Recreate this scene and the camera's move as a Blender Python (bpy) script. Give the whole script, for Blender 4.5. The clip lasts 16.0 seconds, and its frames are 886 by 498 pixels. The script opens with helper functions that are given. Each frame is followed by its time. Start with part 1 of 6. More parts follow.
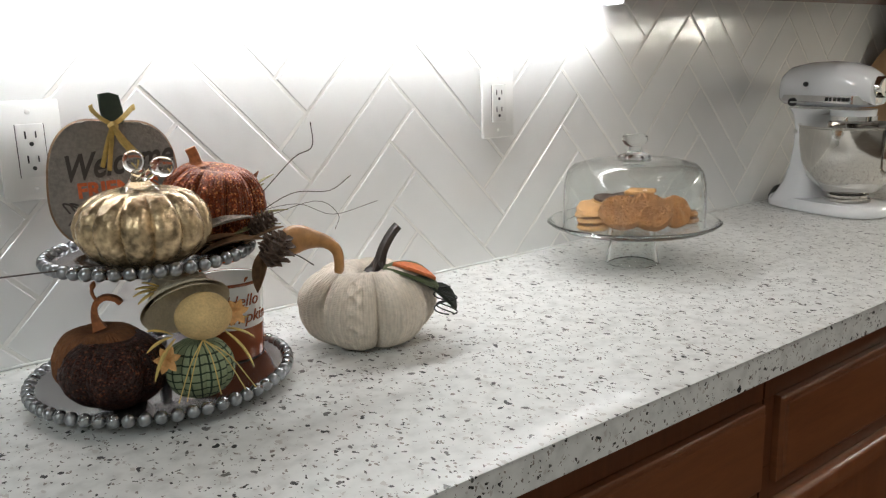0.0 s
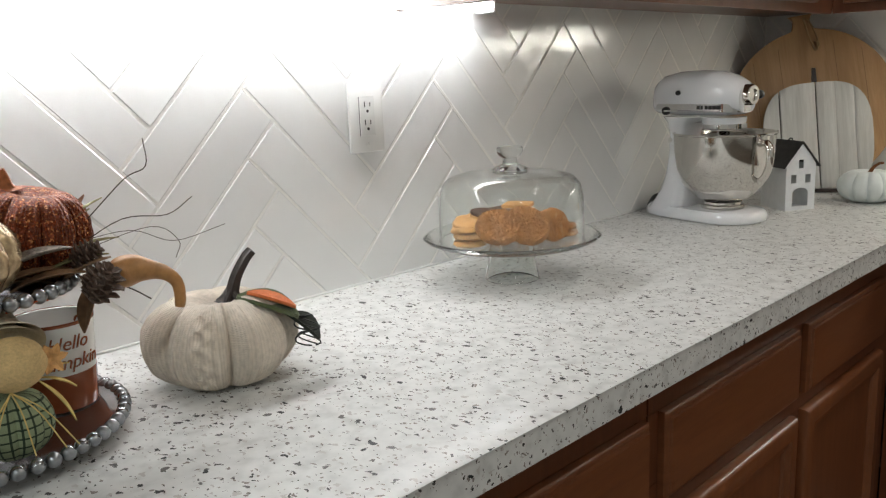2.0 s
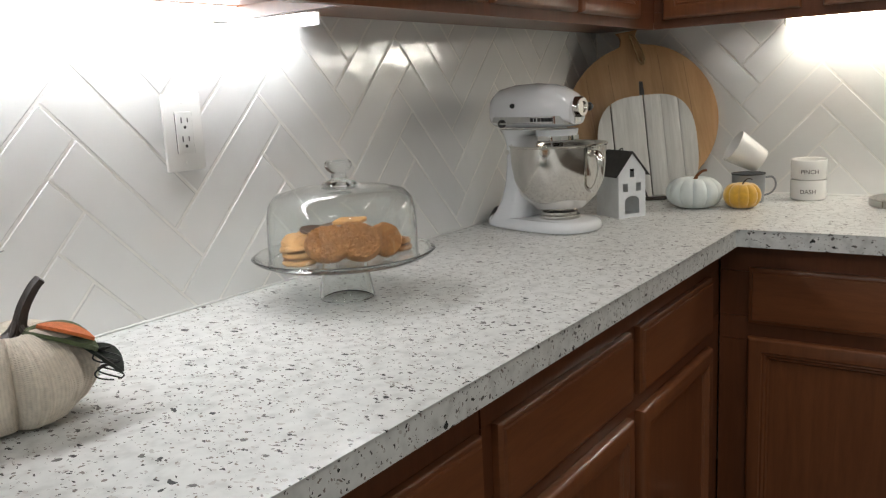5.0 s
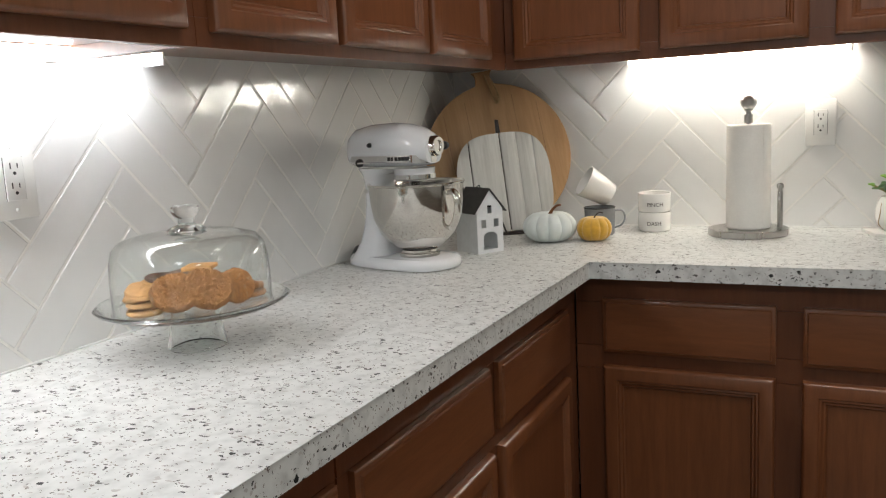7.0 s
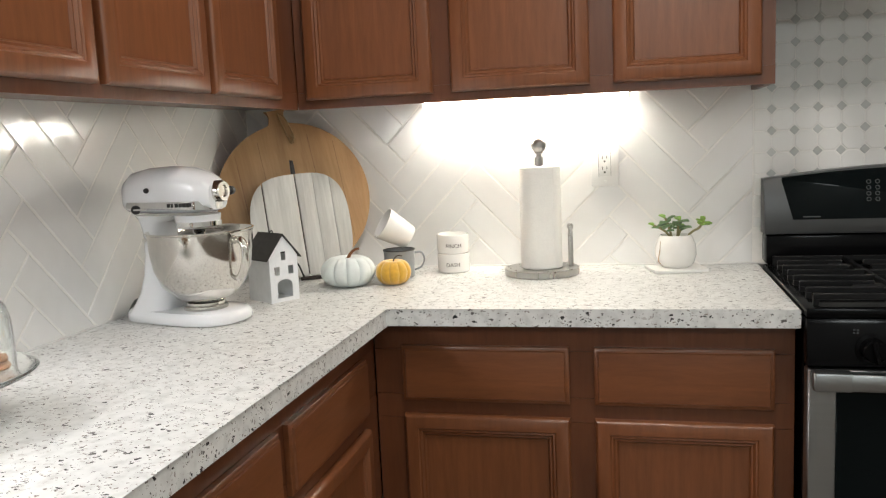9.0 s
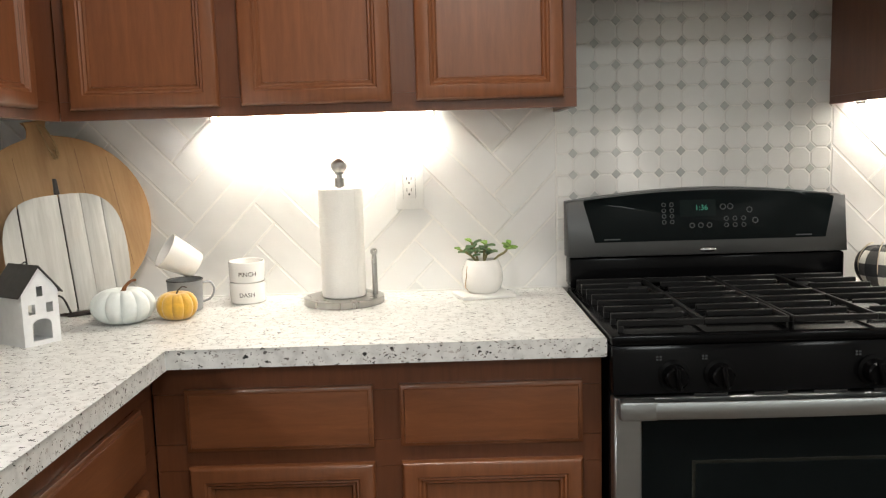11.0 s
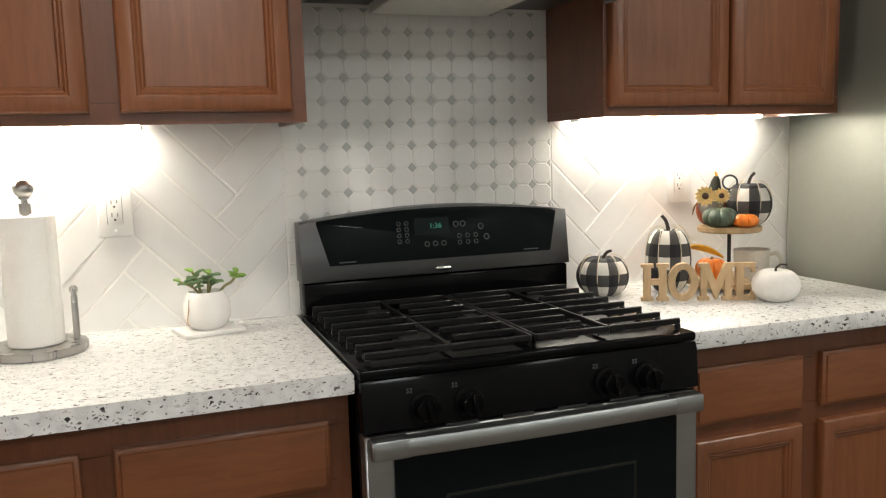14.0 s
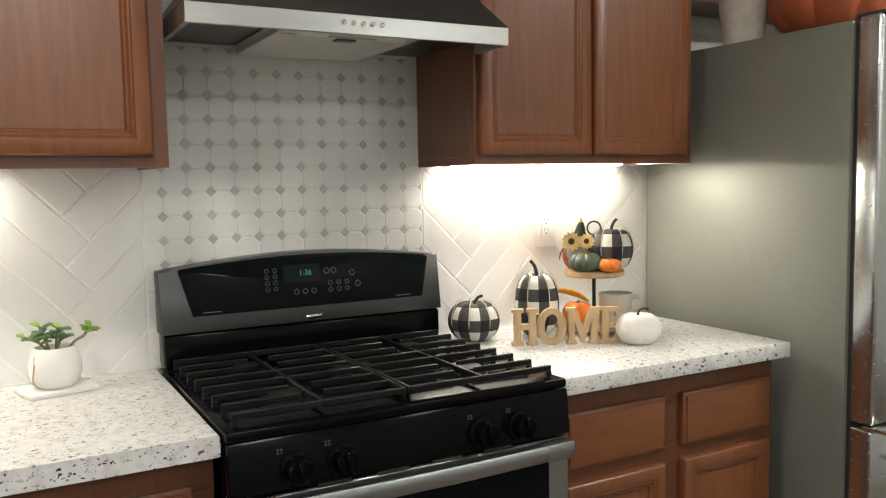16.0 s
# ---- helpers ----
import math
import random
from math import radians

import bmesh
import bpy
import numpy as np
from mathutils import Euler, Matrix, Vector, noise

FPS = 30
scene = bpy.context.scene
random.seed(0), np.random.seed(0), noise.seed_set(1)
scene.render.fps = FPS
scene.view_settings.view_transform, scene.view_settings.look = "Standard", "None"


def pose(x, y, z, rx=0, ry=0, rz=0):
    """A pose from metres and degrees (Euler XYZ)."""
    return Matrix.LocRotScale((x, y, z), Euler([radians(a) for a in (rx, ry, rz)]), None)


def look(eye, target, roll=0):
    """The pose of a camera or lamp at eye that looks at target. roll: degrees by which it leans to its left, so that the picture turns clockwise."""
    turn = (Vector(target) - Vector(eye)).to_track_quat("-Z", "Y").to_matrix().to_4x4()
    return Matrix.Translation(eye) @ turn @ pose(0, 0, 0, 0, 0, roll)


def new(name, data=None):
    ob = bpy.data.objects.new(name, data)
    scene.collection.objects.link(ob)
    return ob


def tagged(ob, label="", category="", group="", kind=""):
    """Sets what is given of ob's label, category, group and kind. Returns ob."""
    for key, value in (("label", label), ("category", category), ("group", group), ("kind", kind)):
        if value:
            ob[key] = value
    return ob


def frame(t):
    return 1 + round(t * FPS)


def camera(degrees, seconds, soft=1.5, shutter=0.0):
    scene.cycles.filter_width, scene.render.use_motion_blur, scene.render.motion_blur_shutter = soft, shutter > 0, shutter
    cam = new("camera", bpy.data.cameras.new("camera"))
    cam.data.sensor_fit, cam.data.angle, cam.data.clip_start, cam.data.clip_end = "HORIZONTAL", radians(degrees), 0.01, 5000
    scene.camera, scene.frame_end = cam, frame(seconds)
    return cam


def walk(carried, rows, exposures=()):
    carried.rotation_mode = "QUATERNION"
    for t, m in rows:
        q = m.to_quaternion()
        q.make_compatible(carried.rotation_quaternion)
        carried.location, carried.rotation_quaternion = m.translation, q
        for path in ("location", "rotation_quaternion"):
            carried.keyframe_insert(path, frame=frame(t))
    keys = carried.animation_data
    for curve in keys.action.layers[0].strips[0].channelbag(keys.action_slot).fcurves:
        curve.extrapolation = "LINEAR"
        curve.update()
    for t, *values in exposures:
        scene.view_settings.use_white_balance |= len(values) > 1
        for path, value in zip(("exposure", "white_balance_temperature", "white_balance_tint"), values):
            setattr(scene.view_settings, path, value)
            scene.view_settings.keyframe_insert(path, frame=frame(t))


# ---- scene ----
cam = camera(56.5, 16.0, soft=1.25)
PATH = [
    (0, (-2.796, -1.204, 1.305), (-1.593, 0.332, 0.862), -1.7),
    (0.5, (-2.772, -1.205, 1.311), (-1.532, 0.307, 0.89), -1.9),
    (1, (-2.746, -1.192, 1.309), (-1.45, 0.279, 0.912), -2.2),
    (1.5, (-2.718, -1.174, 1.294), (-1.364, 0.244, 0.899), -2.4),
    (2, (-2.705, -1.168, 1.291), (-1.312, 0.207, 0.879), -2.3),
    (2.5, (-2.688, -1.166, 1.287), (-1.255, 0.169, 0.881), -2.2),
    (3, (-2.672, -1.174, 1.288), (-1.197, 0.119, 0.896), -1.9),
    (3.5, (-2.66, -1.179, 1.287), (-1.145, 0.07, 0.907), -2.1),
    (4, (-2.65, -1.18, 1.282), (-1.098, 0.022, 0.9), -2.4),
    (6.3, (-2.621, -1.208, 1.272), (-0.923, -0.214, 0.914), -3.1),
    (6.5, (-2.618, -1.205, 1.276), (-0.898, -0.248, 0.923), -3.1),
    (7, (-2.612, -1.217, 1.286), (-0.841, -0.343, 0.971), -3.0),
    (7.5, (-2.614, -1.242, 1.292), (-0.795, -0.462, 1.002), -2.8),
    (8, (-2.608, -1.252, 1.303), (-0.747, -0.578, 1.015), -2.7),
    (8.5, (-2.568, -1.249, 1.309), (-0.672, -0.677, 1.029), -2.8),
    (9, (-2.516, -1.24, 1.313), (-0.587, -0.782, 1.049), -2.6),
    (9.5, (-2.463, -1.238, 1.31), (-0.51, -0.898, 1.044), -2.4),
    (10, (-2.421, -1.247, 1.314), (-0.454, -1.002, 1.047), -2.1),
    (10.2, (-2.402, -1.247, 1.313), (-0.429, -1.047, 1.049), -2.0),
    (12.3, (-2.306, -1.252, 1.34), (-0.337, -1.51, 1.099), -1.7),
    (12.5, (-2.296, -1.255, 1.34), (-0.332, -1.54, 1.091), -1.8),
    (13, (-2.26, -1.24, 1.339), (-0.313, -1.617, 1.08), -2.0),
    (13.5, (-2.215, -1.227, 1.343), (-0.303, -1.756, 1.09), -1.9),
    (14, (-2.183, -1.229, 1.342), (-0.312, -1.894, 1.102), -1.7),
    (14.5, (-2.172, -1.233, 1.353), (-0.33, -1.983, 1.135), -2.1),
    (15, (-2.161, -1.238, 1.362), (-0.354, -2.072, 1.166), -2.2),
    (15.5, (-2.15, -1.238, 1.367), (-0.378, -2.147, 1.182), -1.8),
    (16, (-2.147, -1.23, 1.378), (-0.403, -2.194, 1.208), -1.0),
]
walk(cam, [(t, look(eye, target, roll)) for t, eye, target, roll in PATH],
     [(0, -0.88, 6500, 9), (3.5, -0.96, 6480, 9), (7, -0.73, 6450, 10), (9, -0.07, 6500, 10), (10, 0.05, 6600, 10), (12.5, -0.03, 6680, 10), (14.8, -0.06, 6700, 10), (16, 0.06, 6700, 9)])

# ---------------------------------------------------------------- light
world = bpy.data.worlds.new("world")
scene.world = world
world.use_nodes = True
world.node_tree.nodes["Background"].inputs[0].default_value = (0.55, 0.6, 0.7, 1)
world.node_tree.nodes["Background"].inputs[1].default_value = 0.02


def area_lamp(name, m, sx, sy, watts, colour):
    data = bpy.data.lights.new(name, "AREA")
    data.shape, data.size, data.size_y, data.energy, data.color = "RECTANGLE", sx, sy, watts, colour
    ob = new(name, data)
    ob.matrix_world = m
    return ob


LAMP_A = (-2.70, -1.422, -0.044)      # x from, x to, y
LAMP_B = (-1.223, -0.618, -0.044)    # y from, y to, x
LAMP_C = (-3.05, -2.408, -0.044)
# Fill lights added out of view, placed to brighten doors, corner and range.
FILL_LAMPS = [(-1.25, -1.12, 0.2), (-1.7, -1.9, 0.2), (-1.7, -3.8, 0.2), (-4.2, -1.5, 0.6), (-4.2, -4.0, 0.6)]     # x, y, width
for (px, py, wide), watts in zip(FILL_LAMPS, (14, 6, 24, 30, 18)):
    area_lamp("unseen_fill_lamp", pose(px, py, 2.585), wide, wide, watts, (1.0, 0.95, 0.88) if px > -2 else (0.86, 0.97, 1.0))

# ---------------------------------------------------------------- materials


def material(name):
    m = bpy.data.materials.new(name)
    m.use_nodes = True
    t = m.node_tree
    return m, t, t.nodes["Principled BSDF"]


def node(t, kind, inputs=(), **props):
    n = t.nodes.new(kind)
    for k, v in props.items():
        if k == "operation":
            n.operation = v
        elif k == "blend_type":
            n.blend_type = v
        elif k == "data_type":
            n.data_type = v
        elif k == "feature":
            n.feature = v
        elif k == "distance":
            n.distance = v
    for k, v in dict(inputs).items():
        if isinstance(v, bpy.types.NodeSocket):
            t.links.new(v, n.inputs[k])
        else:
            n.inputs[k].default_value = v
    return n


def coords(t, scale=(1, 1, 1), rot=(0, 0, 0), kind="Object"):
    c = t.nodes.new("ShaderNodeTexCoord")
    return node(t, "ShaderNodeMapping", {"Vector": c.outputs[kind], "Scale": scale, "Rotation": rot}).outputs[0]


def ramp(t, fac, stops):
    r = t.nodes.new("ShaderNodeValToRGB")
    t.links.new(fac, r.inputs[0])
    while len(r.color_ramp.elements) < len(stops):
        r.color_ramp.elements.new(0.5)
    for e, (p, c) in zip(r.color_ramp.elements, stops):
        e.position, e.color = p, (*c, 1) if len(c) == 3 else c
    return r.outputs[0]


def mixed(t, fac, a, b, blend="MIX"):
    n = t.nodes.new("ShaderNodeMix")
    n.data_type, n.blend_type = "RGBA", blend
    for i, v in ((0, fac), (6, a), (7, b)):
        if isinstance(v, bpy.types.NodeSocket):
            t.links.new(v, n.inputs[i])
        else:
            n.inputs[i].default_value = (*v, 1) if isinstance(v, tuple) and len(v) == 3 else v
    return n.outputs[2]


def bump(t, p, height, strength=0.2, distance=0.002):
    b = node(t, "ShaderNodeBump", {"Height": height, "Strength": strength, "Distance": distance})
    t.links.new(b.outputs[0], p.inputs["Normal"])


def plain(name, colour, rough=0.5, metal=0.0, vary=0.12, scale=30, bump_amount=0.1, coat=0.0, bump_scale=None, sheen=0.0, per_piece=0.0, bump_detail=5.0):
    """A surface of one colour with soft stains, fine grain and slight relief."""
    m, t, p = material(name)
    v = coords(t)
    big = node(t, "ShaderNodeTexNoise", {"Vector": v, "Scale": scale * 0.2, "Detail": 4.0})
    fine = node(t, "ShaderNodeTexNoise", {"Vector": v, "Scale": scale, "Detail": 6.0})
    lo = tuple(c * (1 - vary) for c in colour)
    hi = tuple(min(1, c * (1 + vary)) for c in colour)
    c1 = ramp(t, big.outputs[0], [(0.3, lo), (0.7, hi)])
    c2 = mixed(t, 0.5, c1, ramp(t, fine.outputs[0], [(0.35, lo), (0.65, hi)]))
    if per_piece:
        info = t.nodes.new("ShaderNodeObjectInfo")
        c2 = mixed(t, 1.0, c2, ramp(t, info.outputs["Random"], [(0, (1 - per_piece,) * 3), (1, (1, 1, 1))]), "MULTIPLY")
    t.links.new(c2, p.inputs["Base Color"])
    r = node(t, "ShaderNodeMapRange", {"Value": big.outputs[0], "To Min": max(0.02, rough * 0.85), "To Max": min(1, rough * 1.15)})
    t.links.new(r.outputs[0], p.inputs["Roughness"])
    p.inputs["Metallic"].default_value = metal
    p.inputs["Coat Weight"].default_value = coat
    p.inputs["Coat Roughness"].default_value = 0.08
    if sheen:
        p.inputs["Sheen Weight"].default_value = sheen
    if bump_amount:
        h = node(t, "ShaderNodeTexNoise", {"Vector": v, "Scale": bump_scale or scale * 4, "Detail": bump_detail})
        bump(t, p, h.outputs[0], bump_amount)
    return m


def wood(name, dark, light, stretch=(14, 14, 1.2), rough=0.33, coat=0.25, scale=4.0, per_piece=0.12):
    m, t, p = material(name)
    v = coords(t, stretch)
    warp = node(t, "ShaderNodeTexNoise", {"Vector": v, "Scale": scale, "Detail": 8.0, "Roughness": 0.65, "Distortion": 0.6})
    fine = node(t, "ShaderNodeTexNoise", {"Vector": v, "Scale": scale * 7, "Detail": 4.0})
    stain = node(t, "ShaderNodeTexNoise", {"Vector": coords(t), "Scale": 3.0, "Detail": 3.0})
    c = ramp(t, warp.outputs[0], [(0.28, dark), (0.5, tuple((a + b) / 2 for a, b in zip(dark, light))), (0.72, light)])
    c = mixed(t, 0.12, c, ramp(t, fine.outputs[0], [(0.3, dark), (0.7, light)]))
    c = mixed(t, 0.5, c, ramp(t, stain.outputs[0], [(0.3, (0.72, 0.70, 0.68)), (0.7, (1.0, 1.0, 1.0))]), "MULTIPLY")
    info = t.nodes.new("ShaderNodeObjectInfo")
    c = mixed(t, 1.0, c, ramp(t, info.outputs["Random"], [(0, (1 - per_piece,) * 3), (1, (1, 1, 1))]), "MULTIPLY")
    t.links.new(c, p.inputs["Base Color"])
    p.inputs["Roughness"].default_value = rough
    p.inputs["Coat Weight"].default_value = coat
    p.inputs["Coat Roughness"].default_value = 0.2
    bump(t, p, fine.outputs[0], 0.08, 0.001)
    return m


def glitter(name, dark, bright, rough, scale):
    """Fine beads or flakes; glints are painted as brighter colour on a few."""
    m, t, p = material(name)
    v = coords(t)
    vo = node(t, "ShaderNodeTexVoronoi", {"Vector": v, "Scale": scale})
    sep = node(t, "ShaderNodeSeparateColor", {"Color": vo.outputs["Color"]})
    wide = node(t, "ShaderNodeTexNoise", {"Vector": v, "Scale": scale * 0.12, "Detail": 4.0})
    c = ramp(t, sep.outputs[0], [(0.0, tuple(k * 0.5 for k in dark)), (0.7, dark), (0.88, tuple(k * 1.6 for k in dark)), (0.95, bright)])
    c = mixed(t, 0.7, c, ramp(t, wide.outputs[0], [(0.35, (0.5, 0.5, 0.5)), (0.65, (1, 1, 1))]), "MULTIPLY")
    t.links.new(c, p.inputs["Base Color"])
    t.links.new(ramp(t, sep.outputs[1], [(0.3, (0.15, 0.15, 0.15)), (0.9, (0.8, 0.8, 0.8))]), p.inputs["Metallic"])
    p.inputs["Roughness"].default_value = rough
    bump(t, p, vo.outputs["Distance"], 1.0, 0.0016)
    return m


def quartz():
    m, t, p = material("speckled_quartz")
    v0 = coords(t)
    wob = node(t, "ShaderNodeTexNoise", {"Vector": v0, "Scale": 70.0, "Detail": 3.0})
    v = mixed(t, 0.010, v0, wob.outputs["Color"], "LINEAR_LIGHT")
    soft = node(t, "ShaderNodeTexNoise", {"Vector": v0, "Scale": 45.0, "Detail": 5.0})
    c = ramp(t, soft.outputs[0], [(0.3, (0.56, 0.565, 0.55)), (0.5, (0.69, 0.695, 0.68)), (0.7, (0.75, 0.755, 0.74))])
    for scale, pick, size, tint, rot in ((105, 0.42, 0.34, (0.52, 0.50, 0.48), 0.3), (88, 0.72, 0.33, (0.13, 0.125, 0.12), 0.8), (98, 0.78, 0.35, (0.035, 0.035, 0.035), 2.1),
                                         (62, 0.84, 0.28, (0.025, 0.028, 0.028), 1.2), (185, 0.60, 0.38, (0.24, 0.21, 0.19), 0.5), (200, 0.74, 0.40, (0.05, 0.045, 0.045), 2.6)):
        mp = node(t, "ShaderNodeMapping", {"Vector": v, "Scale": (scale * 1.08, scale * 0.58, scale * 1.08), "Rotation": (0.3, 0.2, rot)})
        vo = node(t, "ShaderNodeTexVoronoi", {"Vector": mp.outputs[0], "Scale": 1.0, "Randomness": 1.0})
        sep = node(t, "ShaderNodeSeparateColor", {"Color": vo.outputs["Color"]})
        chosen = node(t, "ShaderNodeMath", {0: sep.outputs[0], 1: pick}, operation="GREATER_THAN")
        lim = node(t, "ShaderNodeMath", {0: sep.outputs[1], 1: size}, operation="MULTIPLY")
        near = node(t, "ShaderNodeMath", {0: vo.outputs["Distance"], 1: lim.outputs[0]}, operation="LESS_THAN")
        fac = node(t, "ShaderNodeMath", {0: chosen.outputs[0], 1: near.outputs[0]}, operation="MULTIPLY")
        c = mixed(t, fac.outputs[0], c, tint)
    t.links.new(c, p.inputs["Base Color"])
    p.inputs["Roughness"].default_value = 0.40
    p.inputs["Specular IOR Level"].default_value = 0.2
    p.inputs["Coat Weight"].default_value = 0.12
    p.inputs["Coat Roughness"].default_value = 0.09
    big = node(t, "ShaderNodeTexNoise", {"Vector": v0, "Scale": 6.0, "Detail": 3.0})
    bump(t, p, big.outputs[0], 0.012, 0.002)
    return m


def glass(name, tint=(0.97, 0.99, 0.98), rough=0.01):
    m, t, p = material(name)
    p.inputs["Base Color"].default_value = (*tint, 1)
    p.inputs["Transmission Weight"].default_value = 1.0
    p.inputs["Roughness"].default_value = rough
    p.inputs["IOR"].default_value = 1.45
    return m


def glow(name, colour, strength):
    m, t, p = material(name)
    p.inputs["Base Color"].default_value = (0.8, 0.8, 0.8, 1)
    p.inputs["Emission Color"].default_value = (*colour, 1)
    p.inputs["Emission Strength"].default_value = strength
    return m


def brushed(name, colour, rough, stretch):
    m, t, p = material(name)
    n = node(t, "ShaderNodeTexNoise", {"Vector": coords(t, stretch), "Scale": 60.0, "Detail": 6.0})
    t.links.new(ramp(t, n.outputs[0], [(0.3, tuple(c * 0.93 for c in colour)), (0.7, colour)]), p.inputs["Base Color"])
    p.inputs["Metallic"].default_value = 1.0
    r = node(t, "ShaderNodeMapRange", {"Value": n.outputs[0], "To Min": rough * 0.8, "To Max": rough * 1.25})
    t.links.new(r.outputs[0], p.inputs["Roughness"])
    bump(t, p, n.outputs[0], 0.05, 0.0005)
    return m


QUARTZ = quartz()
CHERRY = wood("cherry_cabinet_wood", (0.165, 0.055, 0.020), (0.262, 0.094, 0.036))
CHERRY_H = wood("cherry_cabinet_wood_across", (0.165, 0.055, 0.020), (0.262, 0.094, 0.036), stretch=(1.6, 1.6, 14))
CHERRY_DARK = wood("cherry_frame_wood", (0.118, 0.038, 0.015), (0.178, 0.062, 0.025))
TILE = plain("white_glazed_tile", (0.80, 0.80, 0.79), 0.15, vary=0.02, scale=8, bump_amount=0.8, bump_scale=20, bump_detail=0.5, per_piece=0.04)
TILE.node_tree.nodes["Principled BSDF"].inputs["Specular IOR Level"].default_value = 0.9
GROUT = plain("white_grout", (0.80, 0.79, 0.76), 0.8, vary=0.05, scale=60, bump_amount=0.3)
OCTAGON = plain("white_octagon_tile", (0.78, 0.78, 0.76), 0.25, vary=0.02, scale=20, bump_amount=0.04, per_piece=0.03)
DOT = plain("grey_dot_tile", (0.49, 0.51, 0.50), 0.3, vary=0.08, scale=30, bump_amount=0.04, per_piece=0.2)
PAINT = plain("wall_paint", (0.60, 0.59, 0.56), 0.7, vary=0.04, scale=20, bump_amount=0.1)
CEILING = plain("ceiling_paint", (0.78, 0.77, 0.74), 0.8, vary=0.03, scale=20, bump_amount=0.2)
FLOOR = wood("floor_planks", (0.06, 0.04, 0.026), (0.13, 0.085, 0.055), stretch=(1.2, 10, 10))
WHITE_PLASTIC = plain("white_plastic", (0.80, 0.80, 0.78), 0.3, vary=0.02, bump_amount=0.0)
DARK_SLOT = plain("dark_slot", (0.02, 0.02, 0.02), 0.6, bump_amount=0.0)
BLACK_ENAMEL = plain("black_enamel", (0.003, 0.003, 0.0034), 0.14, vary=0.15, scale=12, bump_amount=0.03)
BLACK_ENAMEL.node_tree.nodes["Principled BSDF"].inputs["Specular IOR Level"].default_value = 0.09
BLACK_GLASS = plain("black_glass", (0.004, 0.006, 0.0065), 0.05, vary=0.1, bump_amount=0.0)
BLACK_GLASS.node_tree.nodes["Principled BSDF"].inputs["Specular IOR Level"].default_value = 0.10
CAST_IRON = plain("cast_iron", (0.006, 0.006, 0.0065), 0.40, vary=0.2, scale=80, bump_amount=0.3)
CAST_IRON.node_tree.nodes["Principled BSDF"].inputs["Specular IOR Level"].default_value = 0.25
STEEL = brushed("brushed_steel", (0.42, 0.44, 0.445), 0.34, (0.03, 1, 1))
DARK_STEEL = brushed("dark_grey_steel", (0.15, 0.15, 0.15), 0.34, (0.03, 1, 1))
CONSOLE_STEEL = brushed("console_steel", (0.085, 0.085, 0.085), 0.36, (0.03, 1, 1))
HOOD_STEEL = brushed("hood_steel", (0.55, 0.55, 0.53), 0.3, (0.03, 1, 1))
CHROME = plain("chrome", (0.8, 0.8, 0.8), 0.07, metal=1.0, vary=0.03, bump_amount=0.0)
FRIDGE_SIDE = plain("grey_fridge_side", (0.25, 0.255, 0.225), 0.50, metal=0.3, vary=0.05, scale=200, bump_amount=0.12, bump_scale=500)
FRIDGE_SIDE.node_tree.nodes["Principled BSDF"].inputs["Specular IOR Level"].default_value = 0.3
FRIDGE_STEEL = brushed("fridge_steel", (0.62, 0.64, 0.65), 0.25, (0.05, 1, 1))
FILTER = plain("hood_filter_panel", (0.62, 0.61, 0.57), 0.45, vary=0.05, scale=40)
FILL_GLOW = glow("fill_lamp_diffuser", (1.0, 0.94, 0.86), 8.0)
# Each pair: the lamp's own glow, then an added emitter towards the room.
STRIP_COOL = glow("strip_lamp_neutral", (0.96, 0.98, 1.0), 36.0), glow("strip_front_boost_neutral", (0.96, 0.98, 1.0), 40.0)
STRIP_WARM = glow("strip_lamp_warm", (1.0, 0.965, 0.845), 42.0), glow("strip_front_boost_warm", (1.0, 0.965, 0.845), 105.0)
CLOCK_GLOW = glow("clock_digits", (0.10, 0.95, 0.6), 0.20)
CLOCK_GLOW.node_tree.nodes["Principled BSDF"].inputs["Base Color"].default_value = (0.01, 0.02, 0.02, 1)
LEGEND = plain("grey_legend", (0.055, 0.06, 0.065), 0.5, bump_amount=0.0)
GASKET = plain("dark_gasket", (0.03, 0.03, 0.03), 0.6)

# ---------------------------------------------------------------- mesh tools


def finish(name, bm, mat, parent=None, label="", smooth=True, m=None):
    me = bpy.data.meshes.new(name)
    bmesh.ops.recalc_face_normals(bm, faces=bm.faces)
    bm.to_mesh(me)
    bm.free()
    for mt in (mat if isinstance(mat, (list, tuple)) else [mat]):
        me.materials.append(mt)
    if smooth:
        me.shade_smooth()
        me.set_sharp_from_angle(angle=radians(38))
    ob = new(name, me)
    if m is not None:
        ob.matrix_basis = m
    if parent is not None:
        ob.parent = parent
    if label:
        ob["label"] = label
    return ob


def part(name, bm, mat, parent, label="", smooth=True, m=None):
    return finish(name, bm, mat, parent, label, smooth, m)


def thing(name, x, y, z, label, category, rz=0.0, group=""):
    ob = new(name)
    ob.empty_display_size = 0.05
    ob.matrix_basis = pose(x, y, z, 0, 0, rz)
    return tagged(ob, label, category, group)


